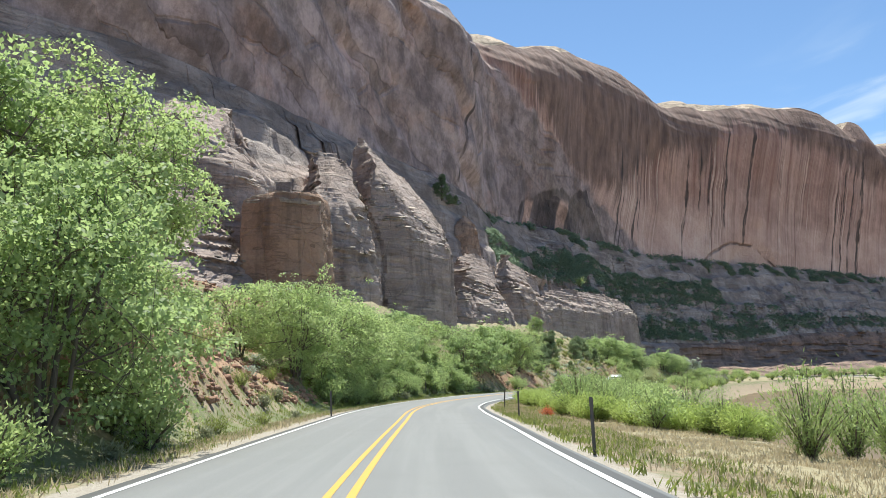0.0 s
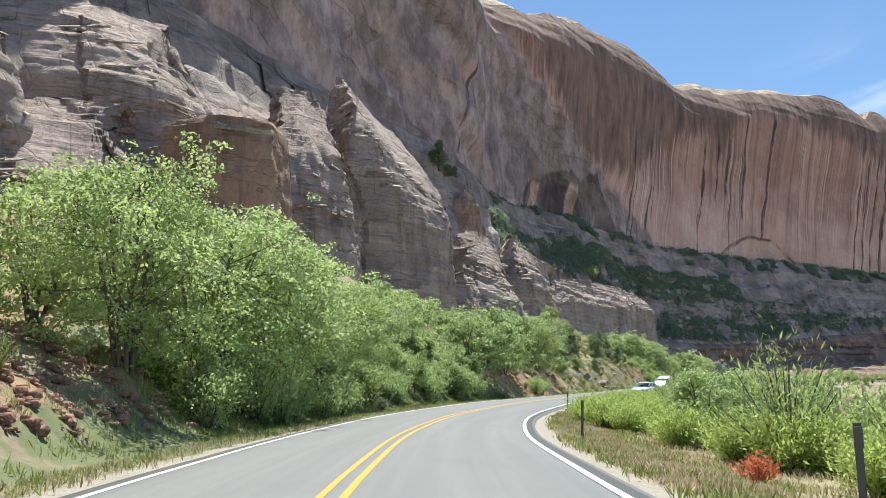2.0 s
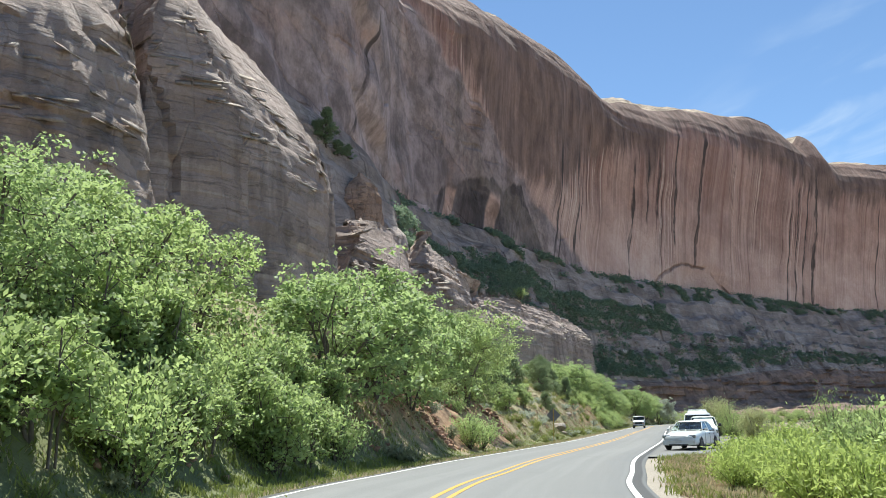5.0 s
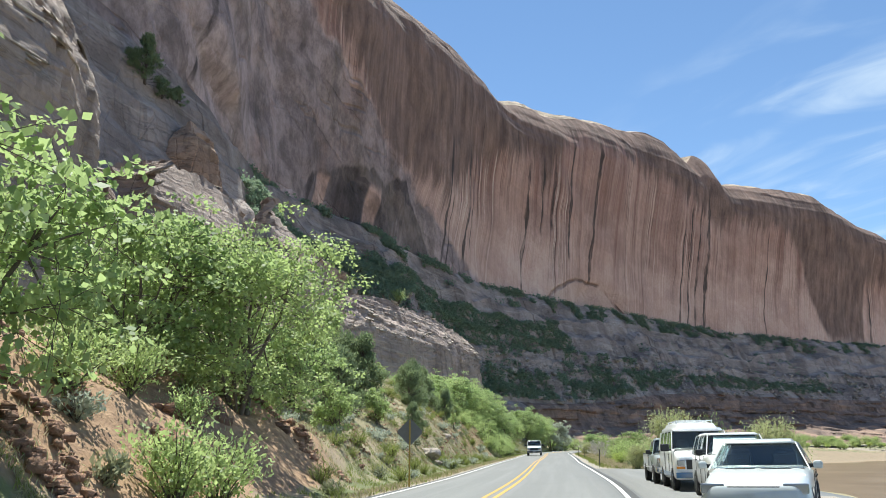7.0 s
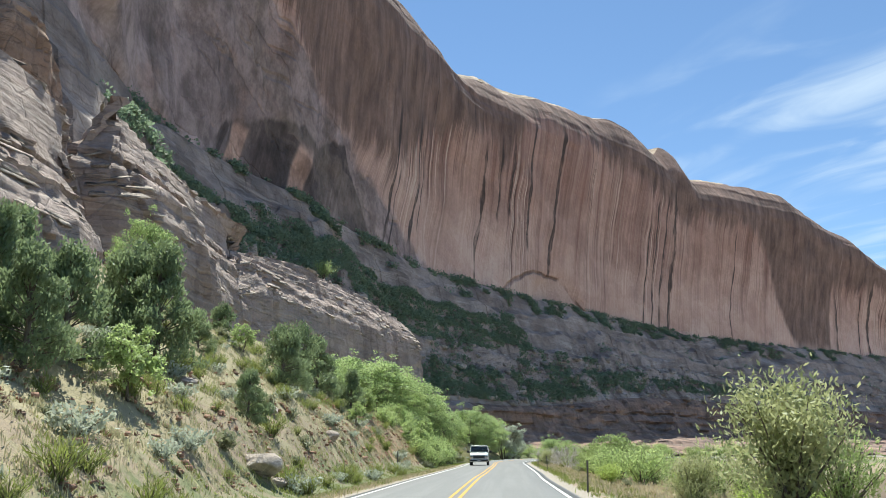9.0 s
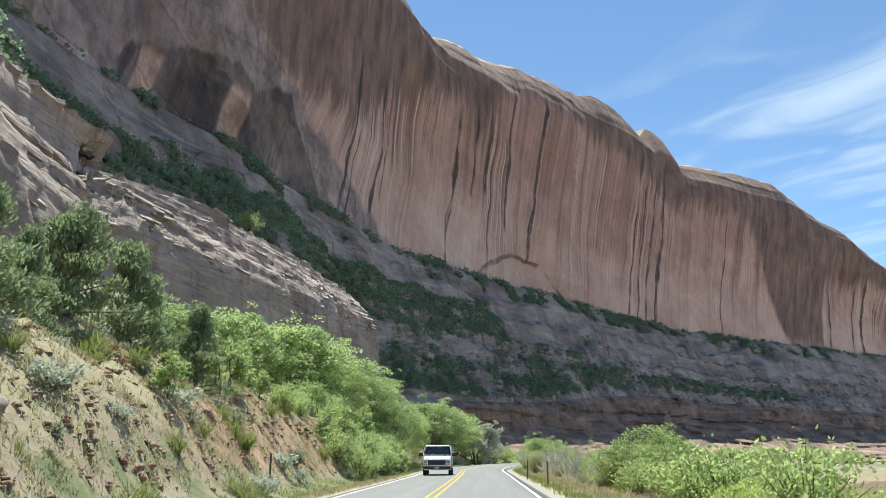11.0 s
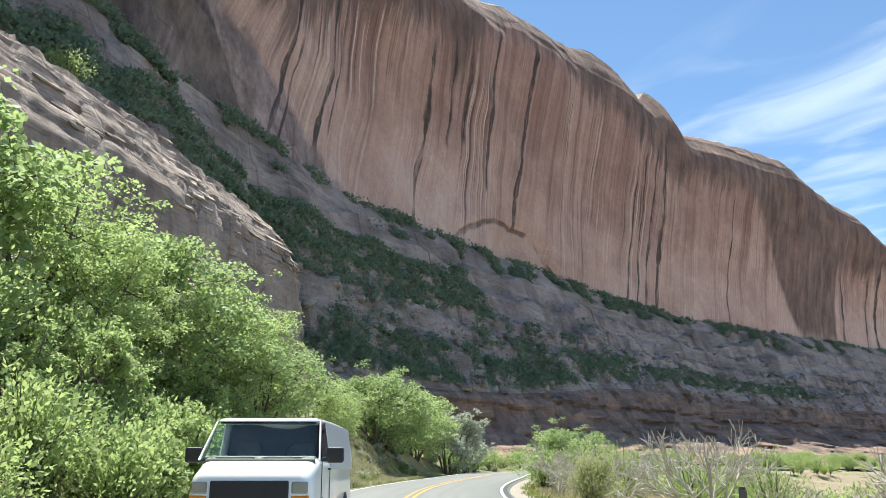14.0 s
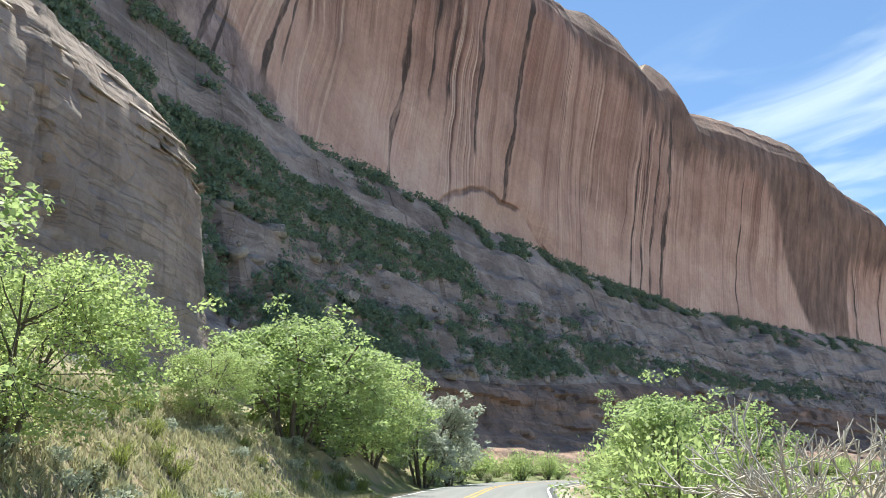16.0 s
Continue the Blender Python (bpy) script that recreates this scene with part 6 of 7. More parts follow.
def vehicle(spec):
    """A car, van or pickup, nose towards -y."""
    v = thing(spec["name"], spec["label"], spec["category"], spec.get("group", ""))
    P = spec["paint"]
    part("body", shell("body", spec["body"], spec.get("round", 0.14)), P, v)
    fb, ft, rt, rb, zb, zr, wb, wt = spec["cabin"]
    e = 0.03
    deep = ft + 0.95
    part("cabin", shell("cabin", [(deep, zb - 0.05, zr - 0.04, wb - e, wt - e),
                                  (rt - e, zb - 0.05, zr - 0.04, wb - e, wt - e), (rb - e, zb - 0.05, zb + 0.02, wb - e, wb - e)], 0.05), M_INSIDE, v)
    part("dashboard", shell("dashboard", [(fb + 0.04, zb - 0.08, zb + 0.015, wb - 0.06, wb - 0.08), (fb + 0.35, zb - 0.10, zb + 0.07, wb - 0.06, wb - 0.10), (fb + 0.62, zb - 0.14, zb + 0.04, wb - 0.06, wb - 0.10)], 0.03), M_DASH, v)
    for sx in (-1, 1):
        part("seat", shell("seat", [(ft + 0.62, zb - 0.3, zb + 0.30, 0.24, 0.20), (ft + 0.70, zb - 0.3, zb + 0.36, 0.25, 0.17), (ft + 0.80, zb - 0.3, zb + 0.30, 0.24, 0.20)], 0.06), M_INSIDE, v).location = (sx * wb * 0.48, 0, 0)
    bm = bmesh.new()
    for k in range(20):
        a0 = 6.2832 * k / 20
        q = [bm.verts.new((math.cos(a0) * rr + wb * 0.48, ft + 0.30 - math.sin(a0) * rr * 0.35 + dy, zb + 0.10 + math.sin(a0) * rr)) for rr, dy in ((0.20, 0), (0.18, 0.01), (0.16, 0), (0.18, -0.01))]
        if k:
            for n in range(4):
                bm.faces.new((last[n], last[(n + 1) % 4], q[(n + 1) % 4], q[n]))
        else:
            start = q
        last = q
    for n in range(4):
        bm.faces.new((last[n], last[(n + 1) % 4], start[(n + 1) % 4], start[n]))
    part("steering_wheel", finish("steering_wheel", bm, True), M_BLACK, v)
    part("roof", shell("roof", [(ft - 0.06, zr - 0.07, zr - 0.035, wt - 0.02, wt - 0.04), (ft + 0.15, zr - 0.08, zr, wt, wt - 0.05), ((ft + rt) / 2, zr - 0.08, zr + 0.025, wt + 0.005, wt - 0.05), (rt - 0.1, zr - 0.08, zr, wt, wt - 0.05), (rt + 0.04, zr - 0.08, zr - 0.03, wt - 0.02, wt - 0.04)], 0.05), spec.get("roof_paint", P), v)
    part("sun_strip", prism("sun_strip", [(-wt + 0.06, ft - 0.03 - (ft - fb) * 0.05, zr - 0.07 - (zr - zb) * 0.05), (wt - 0.06, ft - 0.03 - (ft - fb) * 0.05, zr - 0.07 - (zr - zb) * 0.05), (wt - 0.05, ft - 0.02, zr - 0.075), (-wt + 0.05, ft - 0.02, zr - 0.075)], 0.006), M_INSIDE, v)

    def side(y, w, s, out=0.0):
        return Vector((s * (wb + (wt - wb) * w + out), y, zb + (zr - 0.05 - zb) * w))

    # windscreen and rear window
    def across(y0, y1, x0, x1, out):
        return [(-x0, y0, zb + 0.03), (x0, y0, zb + 0.03), (x1, y1, zr - 0.07), (-x1, y1, zr - 0.07)]
    part("windscreen", prism("windscreen", across(fb - 0.015, ft - 0.015, wb - 0.045, wt - 0.04, 0), 0.012), M_GLASS, v)
    if spec.get("shade"):
        part("sunshade", prism("sunshade", across(fb + 0.035, ft + 0.025, wb - 0.16, wt - 0.16, 0), 0.008), M_SHADE, v, "crumpled silver sunshade")
    if spec.get("rear_glass", True):
        c = across(rb + 0.015, rt + 0.015, wb - 0.14, wt - 0.14, 0)
        part("rear_window", prism("rear_window", c[::-1], 0.012), M_GLASS, v)
    # side windows between pillars
    for s in (-1, 1):
        for y0, y1 in spec["panes"]:
            def lean(y, w):
                lo, hi = fb + (ft - fb) * w + 0.07, rb + (rt - rb) * w - 0.07
                return max(lo, min(hi, y))
            q = [side(lean(y0, 0.04), 0.04, s, 0.004), side(lean(y1, 0.04), 0.04, s, 0.004), side(lean(y1, 0.9), 0.9, s, 0.004), side(lean(y0, 0.9), 0.9, s, 0.004)]
            part("side_window", prism("side_window", q if s > 0 else q[::-1], 0.012), M_GLASS, v)
        for y0, y1 in spec["pillars"]:
            q = [side(y0, 0, s), side(y1, 0, s), side(y1, 1, s), side(y0, 1, s)]
            part("pillar", prism("pillar", q if s > 0 else q[::-1], 0.02), P, v)
        for ya, yb, wd in ((fb, ft, 0.09), (rb, rt, -0.12)):
            q = [side(ya, 0, s), side(ya + wd, 0, s), side(yb + wd, 1, s), side(yb, 1, s)]
            if wd < 0:
                q = [q[1], q[0], q[3], q[2]]
            part("pillar", prism("pillar", q if s > 0 else q[::-1], 0.022), P, v)
    for q in spec.get("panels", ()):
        part("panel", prism("panel", q[0], q[1]), q[2], v)
    hw = max(b[3] for b in spec["body"])
    r, tw = spec["tyre"]
    for y in spec["axles"]:
        for s in (-1, 1):
            arch = shell("wheel_arch", [(y - r * 1.22, 0.16, 0.22, 0.02, 0.02), (y - r * 0.95, 0.16, r * 1.55, 0.02, 0.02), (y - r * 0.4, 0.16, r * 2.05, 0.02, 0.02), (y + r * 0.4, 0.16, r * 2.05, 0.02, 0.02), (y + r * 0.95, 0.16, r * 1.55, 0.02, 0.02), (y + r * 1.22, 0.16, 0.22, 0.02, 0.02)], 0.02)
            a = part("wheel_arch", arch, M_BLACK, v)
            a.location = (s * (hw - 0.012), 0, 0)
            wheel(v, s * (hw - tw * 0.42), y, r, tw)
    for nm, lo, hi, mt in spec["bits"]:
        part(nm, box_mesh(nm, lo, hi, 0.025), mt, v)
    # door joints, handles and mirrors on both sides
    for s in (-1, 1):
        for y in spec["joints"]:
            part("door_joint", box_mesh("door_joint", (s * hw - 0.006 + (0 if s > 0 else 0), y - 0.006, 0.32), (s * hw + 0.006, y + 0.006, zb - 0.02), 0), M_BLACK, v)
        for y in spec["handles"]:
            part("door_handle", box_mesh("door_handle", (s * (hw + 0.012) - 0.016, y - 0.09, zb - 0.16), (s * (hw + 0.012) + 0.016, y + 0.09, zb - 0.12), 0.012), spec.get("trim", M_BLACK), v)
        my, mz, ms = spec["mirror"]
        x0, x1 = (wb + 0.06, wb + 0.06 + ms) if s > 0 else (-wb - 0.06 - ms, -wb - 0.06)
        mr = part("mirror", box_mesh("mirror", (x0, my - 0.06, mz), (x1, my + 0.06, mz + ms * 0.85), 0.04), spec.get("mirror_paint", M_BLACK), v)
        part("mirror_glass", box_mesh("mirror_glass", (x0 + 0.02, my + 0.055, mz + 0.02), (x1 - 0.02, my + 0.066, mz + ms * 0.85 - 0.02), 0), M_CHROME, mr)
        part("mirror_arm", box_mesh("mirror_arm", (min(s * (wb - 0.02), s * (wb + 0.08)), my - 0.03, mz + 0.02), (max(s * (wb - 0.02), s * (wb + 0.08)), my + 0.03, mz + 0.09), 0.01), M_BLACK, v)
    return v


def full_van(name, label, high_top, group=""):
    """Full-size van with a short nose."""
    W = 1.0
    bits = [("grille", (-0.62, -2.665, 0.70), (0.62, -2.60, 1.02), M_BLACK), ("bumper", (-0.98, -2.76, 0.42), (0.98, -2.58, 0.60), M_BLACK if not high_top else M_BLUE),
            ("number_plate", (-0.16, -2.775, 0.45), (0.16, -2.757, 0.57), M_PLATE), ("rear_bumper", (-0.97, 2.66, 0.42), (0.97, 2.78, 0.60), M_BLACK)]
    for s in (-1, 1):
        bits += [("headlight", (min(s * 0.66, s * 0.92), -2.66, 0.82), (max(s * 0.66, s * 0.92), -2.60, 1.01), M_LAMP), ("turn_signal", (min(s * 0.66, s * 0.94), -2.655, 0.71), (max(s * 0.66, s * 0.94), -2.60, 0.80), M_AMBER),
                 ("wiper", (min(s * 0.06, s * 0.72), -2.075, 1.365), (max(s * 0.06, s * 0.72), -2.045, 1.390), M_BLACK), ("tail_light", (min(s * 0.86, s * 0.97), 2.66, 0.9), (max(s * 0.86, s * 0.97), 2.71, 1.3), M_AMBER)]
    spec = {"name": name, "label": label, "category": "van", "group": group, "paint": M_WHITE_PAINT,
            "body": [(-2.64, 0.45, 1.06, 0.90, 0.88), (-2.55, 0.36, 1.16, 0.97, 0.93), (-2.1, 0.34, 1.29, 1.0, 0.96), (-1.85, 0.34, 1.38, W, 0.985), (2.5, 0.34, 1.40, W, 0.985), (2.66, 0.40, 1.36, 0.97, 0.95)],
            "cabin": (-2.05, -1.38, 2.60, 2.66, 1.34, 2.06, 0.985, 0.88), "panes": [(-1.75, -1.05), (-0.98, -0.2)] if high_top else [(-1.72, -0.95)],
            "pillars": [(-1.05, -0.98), (-0.2, 2.55)] if not high_top else [(-1.05, -0.98), (-0.2, -0.05), (0.95, 1.15), (2.1, 2.6)],
            "axles": (-1.72, 1.55), "tyre": (0.36, 0.23), "bits": bits, "joints": [-1.75, -0.78, 0.55] if high_top else [-1.75, -0.78], "handles": [-0.9, 0.42] if high_top else [-0.9], "mirror": (-1.62, 1.30, 0.30), "round": 0.16}
    if high_top:
        spec["panes"] = [(-1.75, -1.05), (-0.98, -0.2), (-0.05, 0.95), (1.15, 2.1)]
    else:
        q = lambda s: [(s * 0.992, -0.80, 1.20), (s * 0.992, 2.60, 1.20), (s * 0.890, 2.57, 2.01), (s * 0.890, -0.80, 2.01)]
        spec["panels"] = [(q(1), 0.02, M_WHITE_PAINT), (q(-1)[::-1], 0.02, M_WHITE_PAINT)]
        spec["pillars"] = []
        spec["panes"] = [(-1.72, -0.86)]
    v = vehicle(spec)
    if high_top:
        part("raised_roof", shell("raised_roof", [(-1.45, 1.97, 2.02, 0.80, 0.70), (-1.0, 1.97, 2.26, 0.87, 0.68), (0.2, 1.97, 2.32, 0.88, 0.72), (2.2, 1.97, 2.32, 0.88, 0.72), (2.62, 1.97, 2.22, 0.84, 0.66)], 0.12), M_WHITE_PAINT, v)
        for s in (-1, 1):
            part("roof_rail", box_mesh("roof_rail", (s * 0.62 - 0.02, -0.7, 2.36), (s * 0.62 + 0.02, 2.2, 2.39), 0.01), M_WHITE_PAINT, v)
            for y in (-0.6, 0.6, 1.9):
                part("rail_foot", box_mesh("rail_foot", (s * 0.62 - 0.02, y - 0.03, 2.28), (s * 0.62 + 0.02, y + 0.03, 2.37), 0), M_WHITE_PAINT, v)
        for k in range(3):
            y = -0.5 + 1.1 * k
            part("roof_bar", box_mesh("roof_bar", (-0.62, y - 0.02, 2.36), (0.62, y + 0.02, 2.385), 0.01), M_WHITE_PAINT, v)
        for s in (-1, 1):
            part("side_stripe", box_mesh("side_stripe", (s * 1.0 - 0.008, -2.0, 0.46), (s * 1.0 + 0.008, 2.4, 0.60), 0), M_BLUE, v, "blue painted stripe")
        part("painted_patch", box_mesh("painted_patch", (-0.22, -2.34, 1.19), (0.22, -2.12, 1.288), 0.01), M_ORANGE, v, "faded orange patch on the hood")
    return v


def sedan():
    bits = [("grille", (-0.42, -2.335, 0.56), (0.42, -2.28, 0.70), M_BLACK), ("badge", (-0.07, -2.345, 0.59), (0.07, -2.32, 0.67), M_CHROME), ("bumper", (-0.82, -2.39, 0.26), (0.82, -2.22, 0.50), M_SILVER),
            ("number_plate", (-0.16, -2.40, 0.36), (0.16, -2.385, 0.48), M_PLATE), ("air_intake", (-0.5, -2.395, 0.22), (0.5, -2.30, 0.31), M_BLACK), ("rear_bumper", (-0.82, 2.20, 0.30), (0.82, 2.38, 0.56), M_SILVER)]
    for s in (-1, 1):
        bits += [("headlight", (min(s * 0.45, s * 0.84), -2.30, 0.58), (max(s * 0.45, s * 0.84), -2.12, 0.74), M_LAMP), ("seat", (min(s * 0.2, s * 0.62), -0.05, 0.8), (max(s * 0.2, s * 0.62), 0.12, 1.2), M_BLACK),
                 ("wiper", (min(s * 0.05, s * 0.55), -1.02, 0.945), (max(s * 0.05, s * 0.55), -0.99, 0.96), M_BLACK)]
    return vehicle({"name": "sedan", "label": "silver four-door sedan parked on a pull-out", "category": "car", "group": "parked vehicles", "paint": M_SILVER,
                    "body": [(-2.36, 0.34, 0.66, 0.74, 0.70), (-2.22, 0.24, 0.76, 0.86, 0.80), (-1.6, 0.2, 0.86, 0.90, 0.86), (-0.95, 0.2, 0.95, 0.90, 0.87), (1.3, 0.2, 0.97, 0.90, 0.87), (2.0, 0.22, 0.98, 0.89, 0.83), (2.32, 0.34, 0.90, 0.82, 0.76)],
                    "cabin": (-1.0, -0.28, 1.05, 1.62, 0.93, 1.45, 0.84, 0.62), "panes": [(-0.9, 0.28), (0.36, 1.2)], "pillars": [(0.28, 0.36)], "axles": (-1.42, 1.36), "tyre": (0.32, 0.21), "bits": bits,
                    "joints": [-0.62, 0.32, 1.15], "handles": [0.14, 1.0], "mirror": (-0.72, 0.94, 0.16), "mirror_paint": M_SILVER, "round": 0.2})


def suv():
    bits = [("grille", (-0.45, -2.345, 0.72), (0.45, -2.28, 1.0), M_BLACK), ("hood_guard", (-0.72, -2.37, 1.015), (0.72, -2.30, 1.075), M_MAROON), ("bumper", (-0.9, -2.42, 0.40), (0.9, -2.22, 0.64), M_WHITE_PAINT), ("number_plate", (-0.16, -2.435, 0.46), (0.16, -2.415, 0.58), M_PLATE),
            ("rear_bumper", (-0.9, 2.26, 0.45), (0.9, 2.40, 0.66), M_WHITE_PAINT), ("skid_plate", (-0.5, -2.40, 0.30), (0.5, -2.2, 0.42), M_BLACK)]
    for s in (-1, 1):
        bits += [("headlight", (min(s * 0.5, s * 0.87), -2.345, 0.78), (max(s * 0.5, s * 0.87), -2.15, 1.0), M_LAMP), ("fog_light", (min(s * 0.58, s * 0.76), -2.43, 0.46), (max(s * 0.58, s * 0.76), -2.40, 0.58), M_BLACK),
                 ("grille_bar", (min(s * 0.16, s * 0.24), -2.365, 0.74), (max(s * 0.16, s * 0.24), -2.33, 1.00), M_CHROME), ("wiper", (min(s * 0.05, s * 0.55), -1.16, 1.24), (max(s * 0.05, s * 0.55), -1.13, 1.26), M_BLACK)]
    return vehicle({"name": "suv", "label": "silver-white sport utility truck with a windscreen sunshade", "category": "car", "group": "parked vehicles", "paint": M_WHITE_PAINT, "shade": True,
                    "body": [(-2.36, 0.45, 1.00, 0.80, 0.76), (-2.24, 0.36, 1.10, 0.90, 0.86), (-1.5, 0.32, 1.19, 0.93, 0.89), (-1.1, 0.32, 1.24, 0.93, 0.90), (2.2, 0.32, 1.25, 0.93, 0.90), (2.34, 0.42, 1.18, 0.89, 0.86)],
                    "cabin": (-1.12, -0.48, 2.1, 2.3, 1.23, 1.86, 0.88, 0.72), "panes": [(-1.0, 0.12), (0.2, 1.1), (1.2, 2.05)], "pillars": [(0.12, 0.2), (1.1, 1.2)], "axles": (-1.45, 1.35), "tyre": (0.37, 0.24), "bits": bits,
                    "joints": [-0.78, 0.16, 1.08], "handles": [0.0, 0.95], "mirror": (-0.82, 1.22, 0.21), "round": 0.16})


def pickup():
    bits = [("grille", (-0.55, -2.665, 0.72), (0.55, -2.6, 1.0), M_BLACK), ("bumper", (-0.97, -2.76, 0.44), (0.97, -2.58, 0.66), M_CHROME), ("number_plate", (-0.16, -2.78, 0.48), (0.16, -2.757, 0.60), M_PLATE),
            ("hood_patch", (-0.62, -2.35, 1.075), (0.62, -1.3, 1.125), M_TEAL), ("rear_bumper", (-0.95, 2.74, 0.5), (0.95, 2.88, 0.66), M_CHROME), ("bed_floor", (-0.84, 0.62, 0.72), (0.84, 2.70, 0.78), M_BLACK)]
    for s in (-1, 1):
        bits += [("headlight", (min(s * 0.6, s * 0.9), -2.65, 0.80), (max(s * 0.6, s * 0.9), -2.56, 1.0), M_LAMP), ("bed_side", (min(s * 0.84, s * 0.965), 0.52, 0.62), (max(s * 0.84, s * 0.965), 2.74, 1.16), M_GREY_PAINT),
                 ("bed_rail", (min(s * 0.83, s * 0.975), 0.52, 1.15), (max(s * 0.83, s * 0.975), 2.76, 1.20), M_BLACK), ("side_trim", (s * 0.985 - 0.008, -1.2, 0.60), (s * 0.985 + 0.008, 2.6, 0.68), M_CHROME)]
    bits += [("tailgate", (-0.9, 2.68, 0.66), (0.9, 2.76, 1.17), M_GREY_PAINT), ("bed_front", (-0.9, 0.50, 0.66), (0.9, 0.56, 1.17), M_GREY_PAINT)]
    return vehicle({"name": "pickup_truck", "label": "old grey pickup truck with a faded teal hood", "category": "truck", "group": "parked vehicles", "paint": M_GREY_PAINT,
                    "body": [(-2.64, 0.48, 1.0, 0.88, 0.84), (-2.5, 0.40, 1.07, 0.96, 0.90), (-1.4, 0.38, 1.12, 0.98, 0.92), (-0.9, 0.38, 1.16, 0.98, 0.94), (0.45, 0.38, 1.16, 0.98, 0.94), (0.55, 0.40, 0.72, 0.98, 0.95), (2.7, 0.42, 0.72, 0.97, 0.94)],
                    "cabin": (-1.25, -0.68, 0.38, 0.5, 1.14, 1.80, 0.92, 0.74), "panes": [(-1.1, 0.3)], "pillars": [], "axles": (-1.75, 1.70), "tyre": (0.38, 0.25), "bits": bits,
                    "joints": [-1.05, 0.28], "handles": [0.12], "mirror": (-0.98, 1.16, 0.2), "trim": M_CHROME, "round": 0.16})


def park(v, s, d, turn=0.0, size=1.0):
    """Sets a vehicle on the road beside s, d metres to the right of the middle, its nose against the way of the walk."""
    k = int(np.argmin(np.abs(ROAD_S - S0 - s)))
    t = Vector((_tan[k, 0], _tan[k, 1], 0))
    x, y = side_place(s, d)
    v.matrix_basis = pose(x, y, ROAD[k, 2] + 0.04 - 0.012 * abs(d), 0, 0, math.degrees(math.atan2(-t.x, t.y)) + turn) @ Matrix.Scale(size, 4)
    return v


park(sedan(), 129.8, 5.85, -15.0)
park(suv(), 136.6, 6.5, size=0.9)
park(full_van("camper_van", "white camper van with a raised roof and blue stripe", True, "parked vehicles"), 142.0, 6.2, size=0.9)
park(pickup(), 147.4, 6.05, size=0.9)
park(full_van("panel_van", "white panel van driving on the asphalt road", False), 240.3, -1.6)


def delineator(x, y, lean=0.0, height=1.25):
    t = thing("delineator_post", "dark steel roadside marker post", "post", "marker posts")
    bm = bmesh.new()
    prof = [(-0.04, 0.0), (-0.03, 0.022), (0.03, 0.022), (0.04, 0.0), (0.03, 0.008), (-0.03, 0.008)]
    lo = [bm.verts.new((a, b, 0)) for a, b in prof]
    hi = [bm.verts.new((a, b, height + 0.35)) for a, b in prof]
    for k in range(6):
        bm.faces.new((lo[k], lo[(k + 1) % 6], hi[(k + 1) % 6], hi[k]))
    bm.faces.new(hi)
    part("post", finish("post", bm), M_STEEL, t)
    part("reflector", box_mesh("reflector", (-0.045, -0.012, height + 0.12), (0.045, 0.0, height + 0.32), 0.004), M_STEEL, t)
    t.matrix_basis = pose(x, y, float(ground_height(x, y)[0]) - 0.35, lean * 0.4, lean, plant.rng.rand() * 20 - 10)
    return t


_first = delineator(3.3, 19.2, -2)
for _x, _y, _l in ((3.5, 40.5, -1), (4.2, 60.0, 1), (7.1, 82.4, 2), (-5.1, 40.1, -2), (-7.0, 69.8, 0), (-3.8, 93.7, 1), (39.1, 171.5, 1), (53.6, 208.8, -1), (57.9, 221.0, 1), (39.5, 205.0, 1), (50.2, 231.0, -1),
                   (74.4, 257.8, 1), (108.6, 316.6, 0), (86.5, 281.0, 0)):
    _c = copy_thing(_first, pose(_x, _y, float(ground_height(_x, _y)[0]) - 0.35, _l * 0.4, _l, plant.rng.rand() * 20 - 10))

# back of a diamond warning sign
warning = thing("road_sign", "grey back of a diamond warning sign on a yellow post", "sign")
part("post", box_mesh("post", (-0.03, -0.03, 0.0), (0.03, 0.03, 2.75), 0.006), M_POST, warning)
_bm = bmesh.new()
bmesh.ops.create_cube(_bm, size=1.0)
bmesh.ops.transform(_bm, matrix=Matrix.Translation((0, 0.045, 2.3)) @ Matrix.Rotation(radians(45), 4, "Y") @ Matrix.Diagonal((0.76, 0.012, 0.76, 1)), verts=_bm.verts)
bmesh.ops.bevel(_bm, geom=[e for e in _bm.edges if abs((e.verts[0].co - e.verts[1].co).y) > 0.005], offset=0.05, segments=3, affect="EDGES")
part("plate", finish("plate", _bm), M_SIGNBACK, warning)
for _z in (2.0, 2.6):
    part("bolt", box_mesh("bolt", (-0.02, -0.045, _z - 0.015), (0.02, -0.03, _z + 0.015), 0.004), M_CHROME, warning)
warning.matrix_basis = pose(18.9, 143.7, float(ground_height(18.9, 143.7)[0]) - 0.2, 0, 1.0, -20)


